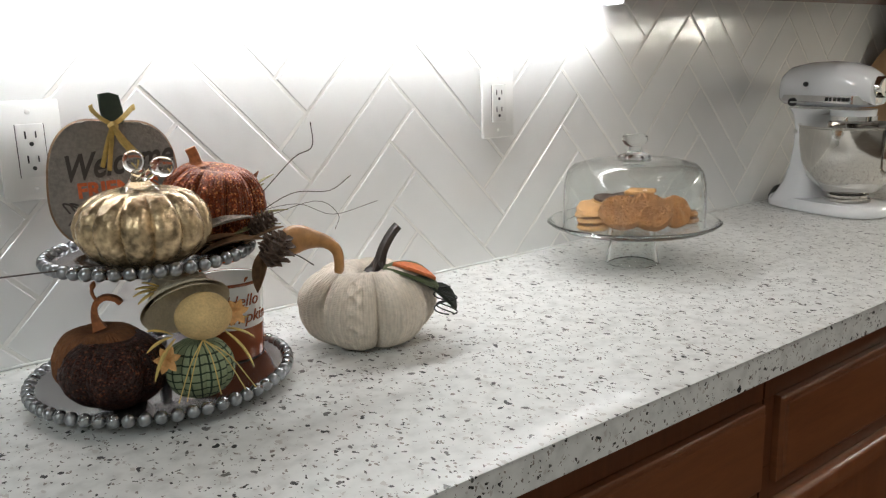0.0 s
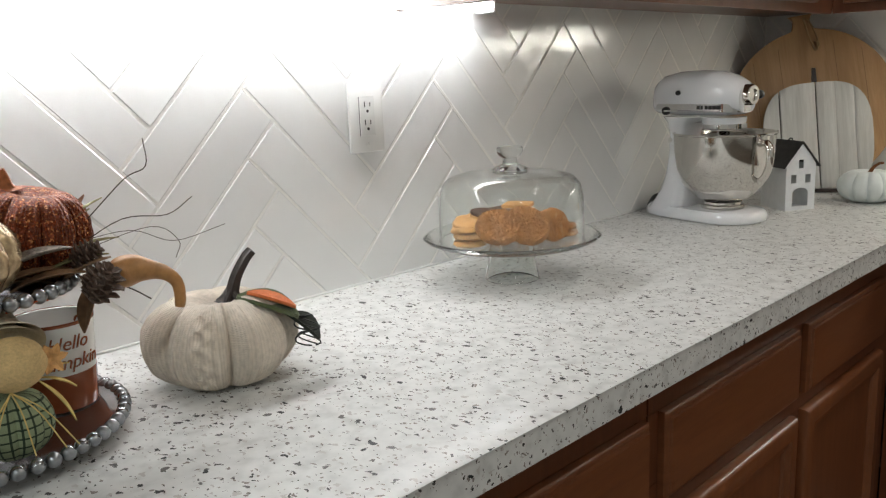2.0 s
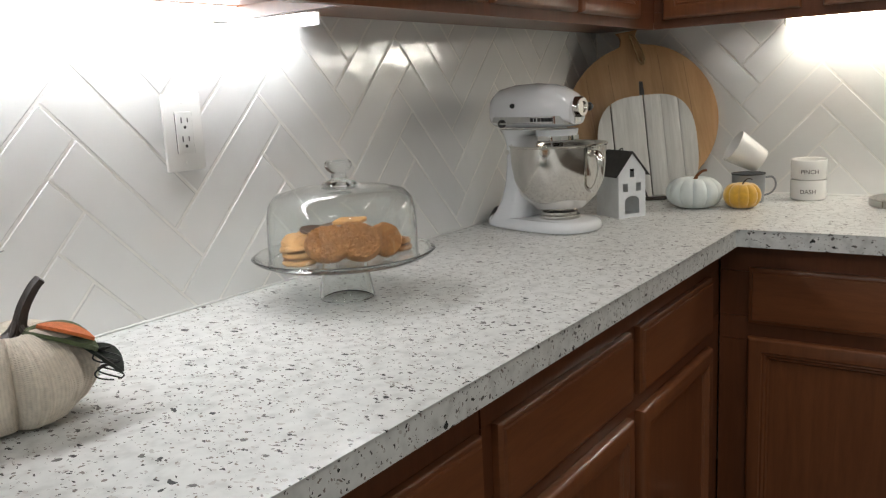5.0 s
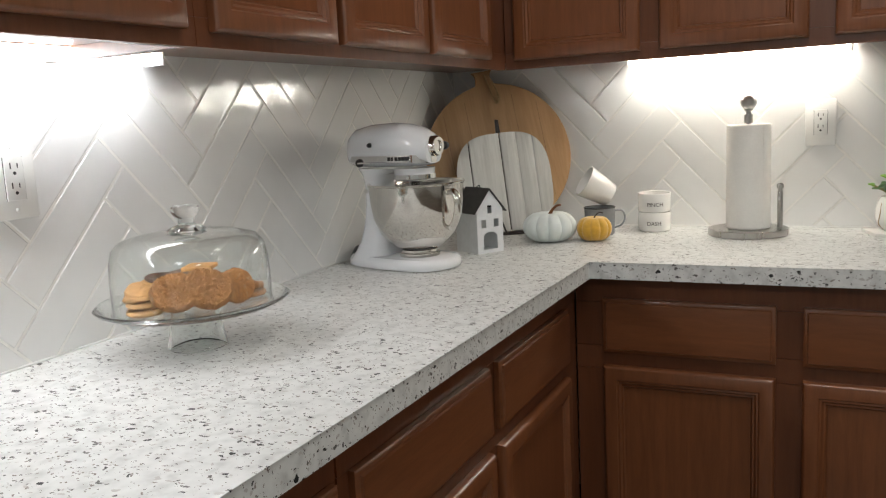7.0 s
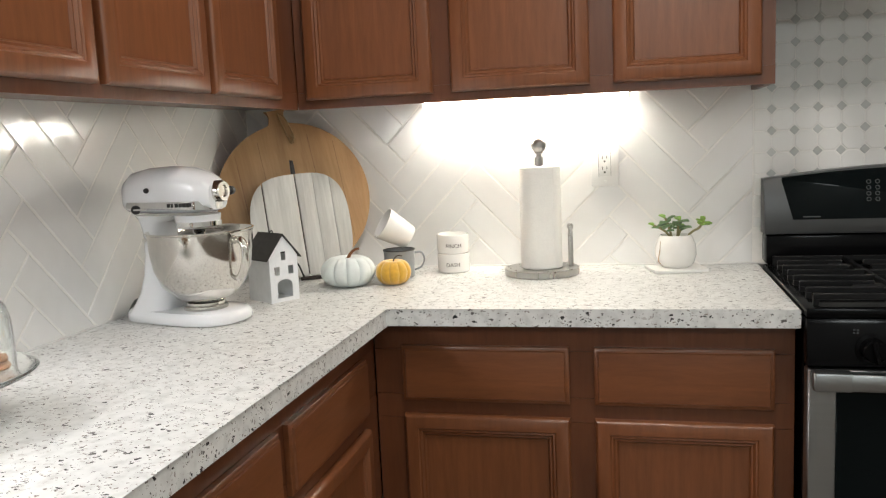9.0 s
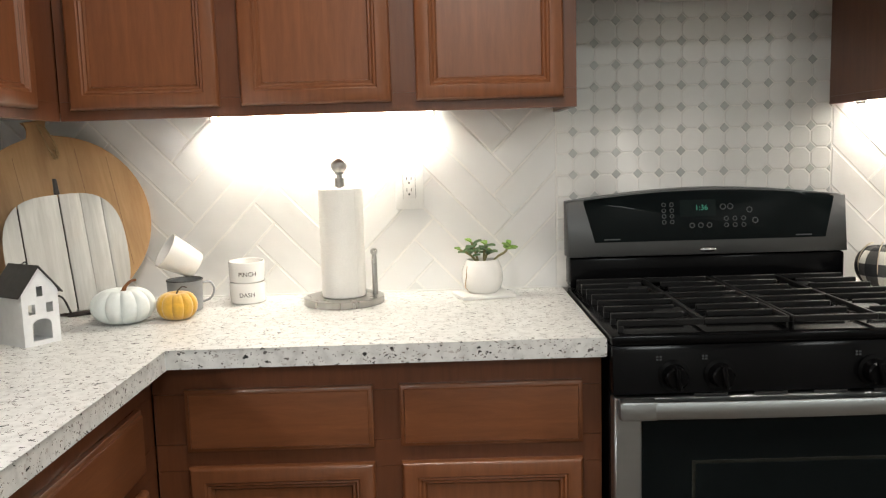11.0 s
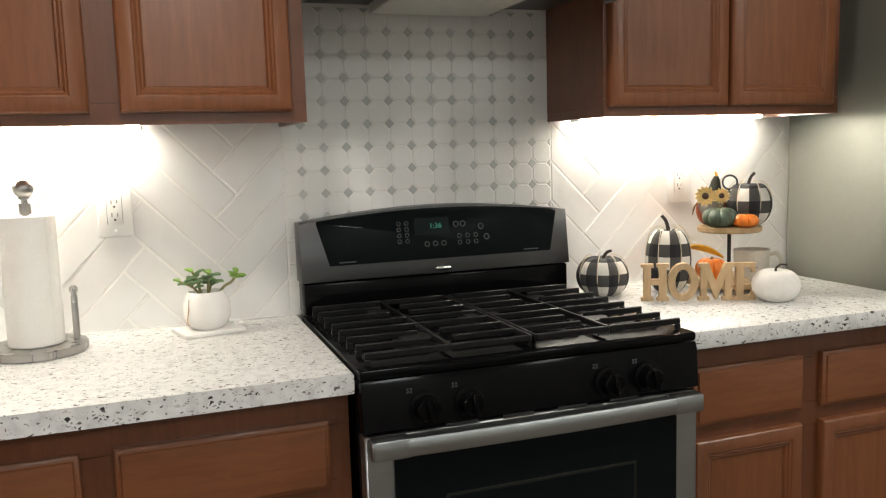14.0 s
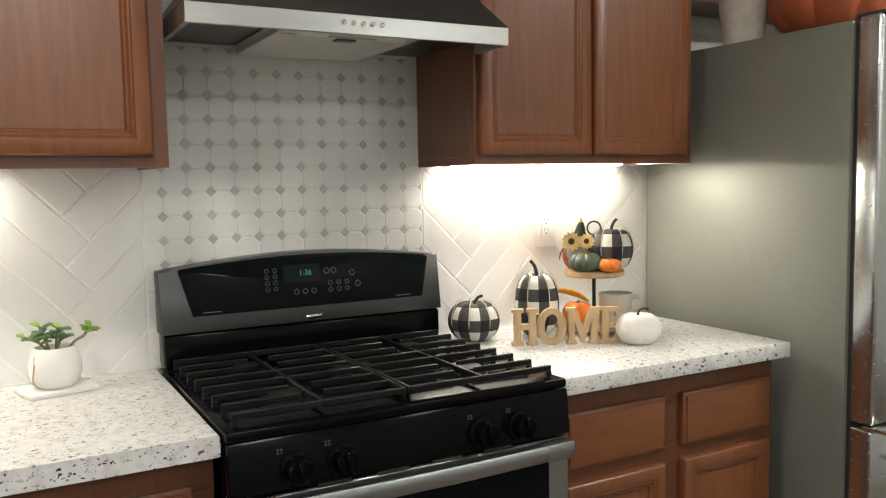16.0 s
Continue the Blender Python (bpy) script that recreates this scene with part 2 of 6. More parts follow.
def box(bm, x0, x1, y0, y1, z0, z1, bev=0.0, m=None, seg=1):
    vs = [bm.verts.new(Vector(p)) for p in ((x0, y0, z0), (x1, y0, z0), (x1, y1, z0), (x0, y1, z0), (x0, y0, z1), (x1, y0, z1), (x1, y1, z1), (x0, y1, z1))]
    fs = [bm.faces.new([vs[i] for i in q]) for q in ((0, 3, 2, 1), (4, 5, 6, 7), (0, 1, 5, 4), (1, 2, 6, 5), (2, 3, 7, 6), (3, 0, 4, 7))]
    if m is not None:
        bmesh.ops.transform(bm, matrix=m, verts=vs)
    if bev:
        bmesh.ops.bevel(bm, geom=list({e for f in fs for e in f.edges}), offset=bev, segments=seg, affect="EDGES", profile=0.5)
    return bm


def boxed(*a, **k):
    return box(bmesh.new(), *a, **k)


def lathe(bm, profile, segs=32, m=None, close=False):
    """Turns a profile of (radius, height) about z."""
    rings = []
    for r, z in profile:
        if r < 1e-6:
            rings.append([bm.verts.new((0, 0, z))])
        else:
            rings.append([bm.verts.new((r * math.cos(2 * math.pi * i / segs), r * math.sin(2 * math.pi * i / segs), z)) for i in range(segs)])
    pairs = list(zip(rings, rings[1:]))
    if close:
        pairs.append((rings[-1], rings[0]))
    for a, b in pairs:
        for i in range(segs):
            j = (i + 1) % segs
            q = [a[i % len(a)], a[j % len(a)], b[j % len(b)], b[i % len(b)]]
            q = list(dict.fromkeys(q))
            if len(q) > 2:
                bm.faces.new(q)
    if m is not None:
        bmesh.ops.transform(bm, matrix=m, verts=[v for r in rings for v in r])
    return bm


def lathed(profile, segs=32, m=None, close=False):
    return lathe(bmesh.new(), profile, segs, m, close)


def tube(bm, pts, radii, segs=8, flat=1.0):
    """A round bar along a line of points; flat squeezes it in its second direction."""
    pts = [Vector(p) for p in pts]
    if not isinstance(radii, (list, tuple)):
        radii = [radii] * len(pts)
    rings, side = [], None
    for i, p in enumerate(pts):
        d = (pts[min(i + 1, len(pts) - 1)] - pts[max(i - 1, 0)]).normalized()
        if side is None:
            side = d.orthogonal().normalized()
        side = (side - d * side.dot(d)).normalized()
        up = d.cross(side)
        rings.append([bm.verts.new(p + radii[i] * (math.cos(a) * side + flat * math.sin(a) * up)) for a in (2 * math.pi * k / segs for k in range(segs))])
    for a, b in zip(rings, rings[1:]):
        for i in range(segs):
            bm.faces.new((a[i], a[(i + 1) % segs], b[(i + 1) % segs], b[i]))
    bm.faces.new(rings[0][::-1])
    bm.faces.new(rings[-1])
    return bm


def tubed(pts, radii, segs=8, flat=1.0):
    return tube(bmesh.new(), pts, radii, segs, flat)


def curve_points(pts, n=6):
    """A smooth line through the points."""
    out, p = [], [Vector(q) for q in pts]
    p = [2 * p[0] - p[1]] + p + [2 * p[-1] - p[-2]]
    for i in range(1, len(p) - 2):
        for k in range(n):
            t = k / n
            out.append(0.5 * (2 * p[i] + (p[i + 1] - p[i - 1]) * t + (2 * p[i - 1] - 5 * p[i] + 4 * p[i + 1] - p[i + 2]) * t * t + (3 * p[i] - p[i - 1] - 3 * p[i + 1] + p[i + 2]) * t ** 3))
    return out + [p[-2]]


def prism(bm, outline, y0, y1, bev=0.0, m=None):
    """A plate whose outline lies in x and z, from y0 (front) to y1."""
    a = [bm.verts.new((x, y0, z)) for x, z in outline]
    b = [bm.verts.new((x, y1, z)) for x, z in outline]
    n = len(a)
    fs = [bm.faces.new(a), bm.faces.new(b[::-1])] + [bm.faces.new((a[i], b[i], b[(i + 1) % n], a[(i + 1) % n])) for i in range(n)]
    if bev:
        rim = list(fs[0].edges) + list(fs[1].edges)
        bmesh.ops.bevel(bm, geom=rim, offset=bev, segments=2, affect="EDGES", profile=0.5)
    if m is not None:
        bmesh.ops.transform(bm, matrix=m, verts=bm.verts)
    return bm


def prismed(outline, y0, y1, bev=0.0, m=None):
    return prism(bmesh.new(), outline, y0, y1, bev, m)


def ball(bm, c, r, sx=1.0, sy=1.0, sz=1.0, u=12, v=8):
    bmesh.ops.create_uvsphere(bm, u_segments=u, v_segments=v, radius=r, matrix=Matrix.Translation(c) @ Matrix.Diagonal((sx, sy, sz, 1)))
    return bm


def stepped_panel(bm, w, h, steps):
    """A panel in x and z facing -y: closed rings of (inset, y), outermost first, the last filled."""
    rings = []
    for inset, y in steps:
        rings.append([bm.verts.new(p) for p in ((inset, y, inset), (w - inset, y, inset), (w - inset, y, h - inset), (inset, y, h - inset))])
    for a, b in zip(rings, rings[1:]):
        for i in range(4):
            bm.faces.new((a[i], a[(i + 1) % 4], b[(i + 1) % 4], b[i]))
    return rings


def clipped(poly, lo_u, hi_u, lo_v, hi_v):
    """A polygon of (u, v) cut to a rectangle."""
    for axis, limit, sign in ((0, lo_u, 1), (0, hi_u, -1), (1, lo_v, 1), (1, hi_v, -1)):
        out = []
        for p, q in zip(poly, poly[1:] + poly[:1]):
            a, b = sign * (p[axis] - limit), sign * (q[axis] - limit)
            if a >= 0:
                out.append(p)
            if (a >= 0) != (b >= 0):
                k = a / (a - b)
                out.append((p[0] + k * (q[0] - p[0]), p[1] + k * (q[1] - p[1])))
        poly = out
        if len(poly) < 3:
            return []
    return poly


def shrunk(poly, d):
    """A convex outline, counter-clockwise, moved in by d."""
    n, out = len(poly), []
    for i in range(n):
        a, b, c = Vector(poly[i - 1]), Vector(poly[i]), Vector(poly[(i + 1) % n])
        e, f = (b - a), (c - b)
        if e.length < 1e-5 or f.length < 1e-5:
            return []
        e, f = e.normalized(), f.normalized()
        n1, n2 = Vector((-e.y, e.x)), Vector((-f.y, f.x))
        k = 1 + n1.dot(n2)
        if k < 0.05:
            return []
        p = b + (n1 + n2) * (d / k)
        out.append((p.x, p.y))
    return out


def area_of(poly):
    return 0.5 * sum(p[0] * q[1] - q[0] * p[1] for p, q in zip(poly, poly[1:] + poly[:1]))


# ---------------------------------------------------------------- room
X_WEST, Y_SOUTH, TOP = -5.0, -5.0, 2.6
finish("floor", boxed(X_WEST - 0.12, 0.12, Y_SOUTH - 0.12, 0.12, -0.1, 0.0), FLOOR, smooth=False)
finish("ceiling", boxed(X_WEST - 0.12, 0.12, Y_SOUTH - 0.12, 0.12, TOP, TOP + 0.1), CEILING, smooth=False)
wall_north = finish("wall_north", boxed(X_WEST - 0.12, 0.12, 0.008, 0.12, 0, TOP), PAINT, smooth=False)
wall_east = finish("wall_east", boxed(0.008, 0.12, Y_SOUTH, 0.004, 0, TOP), PAINT, smooth=False)
finish("wall_south", boxed(X_WEST, 0.12, Y_SOUTH - 0.12, Y_SOUTH, 0, TOP), PAINT, smooth=False)
finish("wall_west", boxed(X_WEST - 0.12, X_WEST, Y_SOUTH, 0.004, 0, TOP), PAINT, smooth=False)
for n, lab in (("floor", "brown wooden plank floor"), ("ceiling", "white painted ceiling"), ("wall_north", "painted wall with white herringbone tile backsplash"),
               ("wall_east", "painted wall with white tile backsplash behind the range"), ("wall_south", "plain painted wall"), ("wall_west", "plain painted wall")):
    tagged(bpy.data.objects[n], lab, "", "", "structure")
# Fixtures drawn for the added fill lights; none of them is in view.
for px, py, wide in FILL_LAMPS:
    d = thing("unseen_fill_fixture", px, py, TOP, "added round ceiling fill light, out of view", "lamp", group="ceiling downlights")
    part("trim_ring", lathed([(wide * 0.55, -0.001), (wide * 0.55 + 0.02, -0.001), (wide * 0.55 + 0.02, -0.006), (wide * 0.55 + 0.005, -0.01), (wide * 0.55, -0.008)], 32, close=True), WHITE_PLASTIC, d)
    part("diffuser", lathed([(0, -0.002), (wide * 0.55, -0.002), (wide * 0.55, -0.004), (0, -0.004)], 32), FILL_GLOW, d)

# ---------------------------------------------------------------- worktops and base cabinets
COUNTER = 0.914
bm = bmesh.new()
prism(bm, [(-3.6, -0.001), (-3.6, -0.648), (-0.648, -0.648), (-0.648, -1.583), (-0.001, -1.583), (-0.001, -0.001)], 0.872, COUNTER, 0.004)
for v in bm.verts:
    v.co = Vector((v.co.x, v.co.z, v.co.y))
tagged(finish("worktop", bm, QUARTZ), "white quartz worktop with dark speckles, L-shaped, on cherry cabinets", "worktop")
tagged(finish("worktop", boxed(-0.650, -0.001, -3.146, -2.366, 0.872, COUNTER, 0.004, seg=2), QUARTZ), "short white quartz worktop with dark speckles beside the range", "worktop")

DOOR_STEPS = [(0.0, 0.0), (0.0, -0.012), (0.003, -0.017), (0.008, -0.020), (0.034, -0.020), (0.037, -0.0165), (0.041, -0.018), (0.046, -0.0125), (0.050, -0.0135), (0.054, -0.008)]
DRAWER_STEPS = [(0.0, 0.0), (0.0, -0.011), (0.004, -0.014), (0.009, -0.015), (0.011, -0.019), (0.016, -0.020)]


def cabinet_door(parent, x, z, w, h, mat=None):
    bm = bmesh.new()
    stepped_panel(bm, w, h, DOOR_STEPS)
    d = part("door", bm, mat or CHERRY, parent, m=pose(x, 0, z))
    i = 0.0545
    part("panel", boxed(i, w - i, -0.008, -0.003, i, h - i), mat or CHERRY, d, smooth=False)
    return d


def drawer_front(parent, x, z, w, h):
    bm = bmesh.new()
    rings = stepped_panel(bm, w, h, DRAWER_STEPS)
    bm.faces.new(rings[-1])
    return part("drawer", bm, CHERRY_H, parent, m=pose(x, 0, z))


def base_cabinet(x, y, rz, w, fronts, label, drop=0.0):
    """A base unit whose face looks along -y before its turn; fronts are (from, to) of drawer and door alike."""
    c = thing("base_cabinet", x, y, 0, label, "cabinet", rz, "base cabinets")
    part("carcass", boxed(0, w, 0.02, 0.575, 0.10, 0.8700), CHERRY_DARK, c, smooth=False)
    part("toe_kick", boxed(0, w, 0.08, 0.56, 0.002, 0.098), CHERRY_DARK, c, smooth=False)
    bm = bmesh.new()
    box(bm, 0, w, 0.0, 0.0195, 0.80, 0.8705)
    box(bm, 0, w, 0.0, 0.0195, 0.625, 0.685)
    box(bm, 0, w, 0.0, 0.0195, 0.10, 0.16)
    stiles = [(0.0, fronts[0][0] + 0.01)] + [(a[1] - 0.01, b[0] + 0.01) for a, b in zip(fronts, fronts[1:])] + [(fronts[-1][1] - 0.01, w)]
    for a, b in stiles:
        if b - a > 0.004:
            box(bm, a, b, 0.0005, 0.019, 0.161, 0.624)
            box(bm, a, b, 0.0005, 0.019, 0.686, 0.799)
    part("face_frame", bm, CHERRY_DARK, c, smooth=False)
    for a, b in fronts:
        drawer_front(c, a, 0.672 - drop, b - a, 0.140)
        cabinet_door(c, a, 0.14, b - a, 0.497 - drop)
    return c


FACE = -0.592
# along the north wall: local x is world x
base_cabinet(-1.715, FACE, 0, 1.125, [(0.027, 0.525), (0.568, 1.027)], "cherry wood base cabinet with two drawers over raised doors", 0.013)
base_cabinet(-2.84, FACE, 0, 1.12, [(0.03, 0.53), (0.565, 1.108)], "cherry wood base cabinet with drawers, below the long worktop", 0.013)
base_cabinet(-3.6, FACE, 0, 0.755, [(0.03, 0.725)], "cherry wood base cabinet at the end of the run", 0.013)
# along the east wall: local x runs to -y
base_cabinet(FACE, -0.596, -90, 0.985, [(0.072, 0.483), (0.542, 0.942)], "cherry wood base cabinet with two drawers between corner and range")
base_cabinet(FACE, -2.368, -90, 0.772, [(0.038, 0.360), (0.421, 0.751)], "cherry wood base cabinet with two drawers between range and fridge")

# ---------------------------------------------------------------- upper cabinets
UP0, UP1, UPFACE = 1.412, 2.18, -0.318


def upper_cabinet(x, y, rz, w, fronts, label, rails=(True, True)):
    c = thing("upper_cabinet", x, y, UP0, label, "cabinet", rz, "upper cabinets")
    part("carcass", boxed(0.0005, w - 0.0005, 0.0195, 0.3165, 0.022, UP1 - UP0), CHERRY_DARK, c, smooth=False)
    bm = bmesh.new()
    box(bm, 0, w, 0.0, 0.019, 0.0, 0.045)
    box(bm, 0, w, 0.0, 0.019, UP1 - UP0 - 0.06, UP1 - UP0)
    stiles = [(0.0, fronts[0][0] + 0.01)] + [(a[1] - 0.01, b[0] + 0.01) for a, b in zip(fronts, fronts[1:])] + [(fronts[-1][1] - 0.01, w)]
    for a, b in stiles:
        if b - a > 0.004:
            box(bm, a, b, 0.0005, 0.0185, 0.0455, UP1 - UP0 - 0.0605)
    part("face_frame", bm, CHERRY_DARK, c, smooth=False)
    for x0 in [v for v, on in zip((0.001, w - 0.016), rails) if on]:
        part("side_rail", boxed(x0, x0 + 0.015, 0.0195, 0.3165, 0.0, 0.0215), CHERRY_DARK, c, smooth=False)
    for a, b in fronts:
        cabinet_door(c, a, 0.024, b - a, 0.70)
    return c


corner_unit = upper_cabinet(-1.605, UPFACE, 0, 1.2865, [(0.030, 0.378), (0.402, 0.771), (0.797, 1.150)], "cherry wood upper cabinet with raised panel doors above the worktop", (True, False))
part("corner_carcass", boxed(1.2868, 1.603, 0.0195, 0.3165, 0.022, UP1 - UP0), CHERRY_DARK, corner_unit, smooth=False)
upper_cabinet(-2.62, UPFACE, 0, 1.014, [(0.03, 0.495), (0.52, 0.985)], "cherry wood upper cabinet above the long strip lamp")
upper_cabinet(-3.6, UPFACE, 0, 0.979, [(0.03, 0.475), (0.50, 0.95)], "cherry wood upper cabinet at the end of the run")
upper_cabinet(UPFACE, -0.320, -90, 1.257, [(0.030, 0.391), (0.443, 0.808), (0.867, 1.225)], "cherry wood upper cabinet with three doors beside the hood", (False, True))
upper_cabinet(UPFACE, -2.338, -90, 0.762, [(0.012, 0.373), (0.383, 0.734)], "cherry wood upper cabinet with two doors between hood and fridge")


def strip_lamp(x, y, rz, w, mat):
    s = thing("under_cabinet_lamp", x, y, 1.419, "white slim strip lamp glowing under the upper cabinet", "lamp", rz, "under-cabinet strip lamps")
    part("housing", boxed(0, w, -0.022, 0.022, 0.0115, 0.0145, 0.001), WHITE_PLASTIC, s)
    part("diffuser", boxed(0.002, w - 0.002, -0.024, 0.022, -0.0075, 0.0112, 0.004, seg=2), mat[0], s)
    # Extra emitter added on the front to throw more light into the room.
    part("front_boost", boxed(0.004, w - 0.004, -0.0262, -0.0243, -0.0035, 0.0095), mat[1], s, "added glow strip on the room side", smooth=False)
    for x0 in (-0.006, w - 0.001):
        part("end_cap", boxed(x0, x0 + 0.007, -0.026, 0.024, -0.0105, 0.0145, 0.002), WHITE_PLASTIC, s)


strip_lamp(LAMP_A[0], LAMP_A[2], 0, LAMP_A[1] - LAMP_A[0], STRIP_COOL)
strip_lamp(LAMP_B[2], LAMP_B[1], -90, LAMP_B[1] - LAMP_B[0], STRIP_WARM)
strip_lamp(LAMP_C[2], LAMP_C[1], -90, LAMP_C[1] - LAMP_C[0], STRIP_WARM)

# ---------------------------------------------------------------- range
RY0, RY1 = -1.588, -2.361            # its two sides
RW = RY0 - RY1
stove = thing("gas_range", 0.018, RY0, 0, "black and stainless freestanding gas range with iron grates", "range", -90)
# local: x to the right, y to the back (world +x), front at negative y


def rp(name, bm, mat, label="", parent=None, smooth=True):
    return part(name, bm, mat, parent or stove, label, smooth)


rp("body", boxed(0.002, RW - 0.002, -0.655, -0.02, 0.03, 0.90, 0.004), BLACK_ENAMEL)
bm = bmesh.new()
box(bm, 0, RW, -0.69, -0.075, 0.9005, 0.922, 0.006, seg=2)
cooktop = rp("cooktop", bm, BLACK_ENAMEL, "glossy black enamel cooktop")
bm = bmesh.new()
a = [(-0.70, 0.80), (-0.655, 0.80), (-0.655, 0.8995), (-0.688, 0.8995), (-0.694, 0.885)]
prism(bm, a, 0.001, RW - 0.001, 0.002, m=Matrix(((0, 1, 0, 0), (1, 0, 0, 0), (0, 0, 1, 0), (0, 0, 0, 1))))
rp("control_panel", bm, BLACK_ENAMEL)
for ky in (0.127, 0.222, 0.541, 0.638):
    k = part("knob", lathed([(0.0, 0.034), (0.020, 0.034), (0.0235, 0.031), (0.026, 0.008), (0.033, 0.006), (0.033, 0.0), (0.0, 0.0)], 28), BLACK_ENAMEL, stove, "black burner knob", m=pose(ky, -0.697, 0.838, 88))
    part("grip", boxed(-0.0055, 0.0055, -0.024, 0.024, 0.030, 0.046, 0.003), BLACK_ENAMEL, k, m=pose(0, 0, 0, 0, 0, 8))
    bm = bmesh.new()
    for dx in (-0.006, 0.001):
        for dz in (0.0, 0.006):
            box(bm, ky - 0.030 + dx, ky - 0.026 + dx, -0.6985, -0.6965, 0.870 + dz, 0.8735 + dz)
    rp("burner_mark", bm, LEGEND, smooth=False)
bm = bmesh.new()
box(bm, 0.003, RW - 0.003, -0.698, -0.656, 0.17, 0.792, 0.004)
OVEN_BAND = plain("dark_oven_band", (0.007, 0.009, 0.007), 0.2, bump_amount=0.0)
oven = rp("oven_door", bm, STEEL, "stainless oven door with black glass window")
part("window", boxed(0.060, RW - 0.060, -0.7025, -0.699, 0.20, 0.745, 0.001), BLACK_GLASS, oven)
part("inner_window", boxed(0.165, RW - 0.165, -0.7045, -0.7028, 0.27, 0.655, 0.0005), OVEN_BAND, oven)
part("inner_glass", boxed(0.172, RW - 0.172, -0.7065, -0.7047, 0.277, 0.648, 0.0005), BLACK_GLASS, oven)
bm = bmesh.new()
bar = []
for k in range(13):
    u = k / 12
    hx, hy = 0.010 + u * (RW - 0.026), -0.722 - 0.008 * math.sin(math.pi * u)
    bar.append([(hx, hy + dy, 0.772 + dz) for dy, dz in ((-0.009, -0.013), (-0.006, -0.018), (0.006, -0.018), (0.009, -0.013), (0.009, 0.013), (0.006, 0.018), (-0.006, 0.018), (-0.009, 0.013))])
rings = [[bm.verts.new(q) for q in r] for r in bar]
for a, b in zip(rings, rings[1:]):
    for k in range(8):
        bm.faces.new((a[k], a[(k + 1) % 8], b[(k + 1) % 8], b[k]))
bm.faces.new(rings[0])
bm.faces.new(rings[-1][::-1])
part("handle", bm, STEEL, oven, "curved stainless oven handle")
for hx in (0.0105, RW - 0.0865):
    part("handle_mount", boxed(hx, hx + 0.076, -0.7335, -0.6985, 0.752, 0.7925, 0.005, seg=2), STEEL, oven)
for i in range(4):
    rp("vent_slot", boxed(0.17 + i * 0.125, 0.24 + i * 0.125, -0.6995, -0.697, 0.7935, 0.7985), DARK_SLOT, smooth=False)
rp("storage_drawer", boxed(0.003, RW - 0.003, -0.695, -0.656, 0.035, 0.165, 0.004), STEEL)
# backguard and console
rp("backguard", boxed(0.004, RW - 0.004, -0.098, -0.022, 0.9225, 1.006, 0.008, seg=2), BLACK_ENAMEL)
arch = [(0.0, 1.008), (RW, 1.008), (RW, 1.160)] + [(RW * (1 - i / 16), 1.162 + 0.030 * math.sin(math.pi * i / 16)) for i in range(17)] + [(0.0, 1.160)]
bm = prismed(arch, -0.092, -0.022, 0.004)
for v in bm.verts:
    if v.co.y < -0.06:
        v.co.y += (v.co.z - 1.008) * 0.16 - 0.012
console = rp("console", bm, CONSOLE_STEEL, "dark steel control console with arched top")
tiltm = pose(0, -0.104, 1.008, -9.1)
inner = [(0.075, 0.040), (RW - 0.060, 0.040), (RW - 0.032, 0.152)] + [(RW * (1 - i / 16), 0.154 + 0.025 * math.sin(math.pi * i / 16)) for i in range(1, 16)] + [(0.046, 0.152)]
glassp = part("touch_panel", prismed(inner, -0.003, 0.004, 0.001), BLACK_GLASS, console, "black glass touch panel", m=tiltm)
marks = [(0.268 + sx, 0.086 + sz, 0.006) for sx in (0.0, 0.022) for sz in (0.0, 0.016, 0.032, 0.048)]
marks += [(0.345 + i * 0.024, 0.075, 0.0075) for i in range(3)] + [(0.44 + i * 0.024, 0.074 + 0.018 * j, 0.0065) for i in range(3) for j in range(2)]
marks += [(0.432, 0.125, 0.0085), (0.452, 0.125, 0.0085), (0.505, 0.115, 0.0085), (0.520, 0.085, 0.0085)]
for sx, sz, r in [(u, v + 0.006, w) for u, v, w in marks]:
    part("button", lathed([(r * 0.72, 0), (r, 0), (r, 0.0006), (r * 0.72, 0.0006)], 12, close=True), LEGEND, glassp, smooth=False, m=pose(sx, -0.0031, sz, 90))
for sx in (0.10, 0.63):
    part("legend_bar", boxed(sx, sx + 0.045, -0.0036, -0.003, 0.046, 0.049), LEGEND, glassp, smooth=False)
DISPLAY = plain("display_window", (0.005, 0.009, 0.009), 0.1, bump_amount=0)
DISPLAY.node_tree.nodes["Principled BSDF"].inputs["Specular IOR Level"].default_value = 0.12
part("display", boxed(0.312, 0.412, -0.0042, -0.0032, 0.106, 0.152), DISPLAY, glassp, smooth=False)


def lettering(name, text, size, mat, parent, m, depth=0.0006, shear=0.0, warp=None, align="CENTER", label="", bold=0.0):
    data = bpy.data.curves.new(name, "FONT")
    data.body, data.size, data.extrude, data.align_x, data.shear = text, size, depth, align, shear
    data.offset = bold
    tmp = new("tmp_text", data)
    me = bpy.data.meshes.new_from_object(tmp.evaluated_get(bpy.context.evaluated_depsgraph_get()))
    bpy.data.objects.remove(tmp)
    me.name = name
    me.transform(pose(0, 0, 0, 90))
    if warp:
        for v in me.vertices:
            v.co = warp(v.co)
    me.materials.clear()
    me.materials.append(mat)
    ob = new(name, me)
    ob.matrix_basis = m
    ob.parent = parent
    if label:
        ob["label"] = label
    return ob


lettering("clock_digits", "1:36", 0.021, CLOCK_GLOW, glassp, pose(0.372, -0.0048, 0.123), depth=0.0003)
bm = bmesh.new()
ball(bm, (0, 0, 0), 1.0, 0.024, 0.004, 0.007, 20, 10)
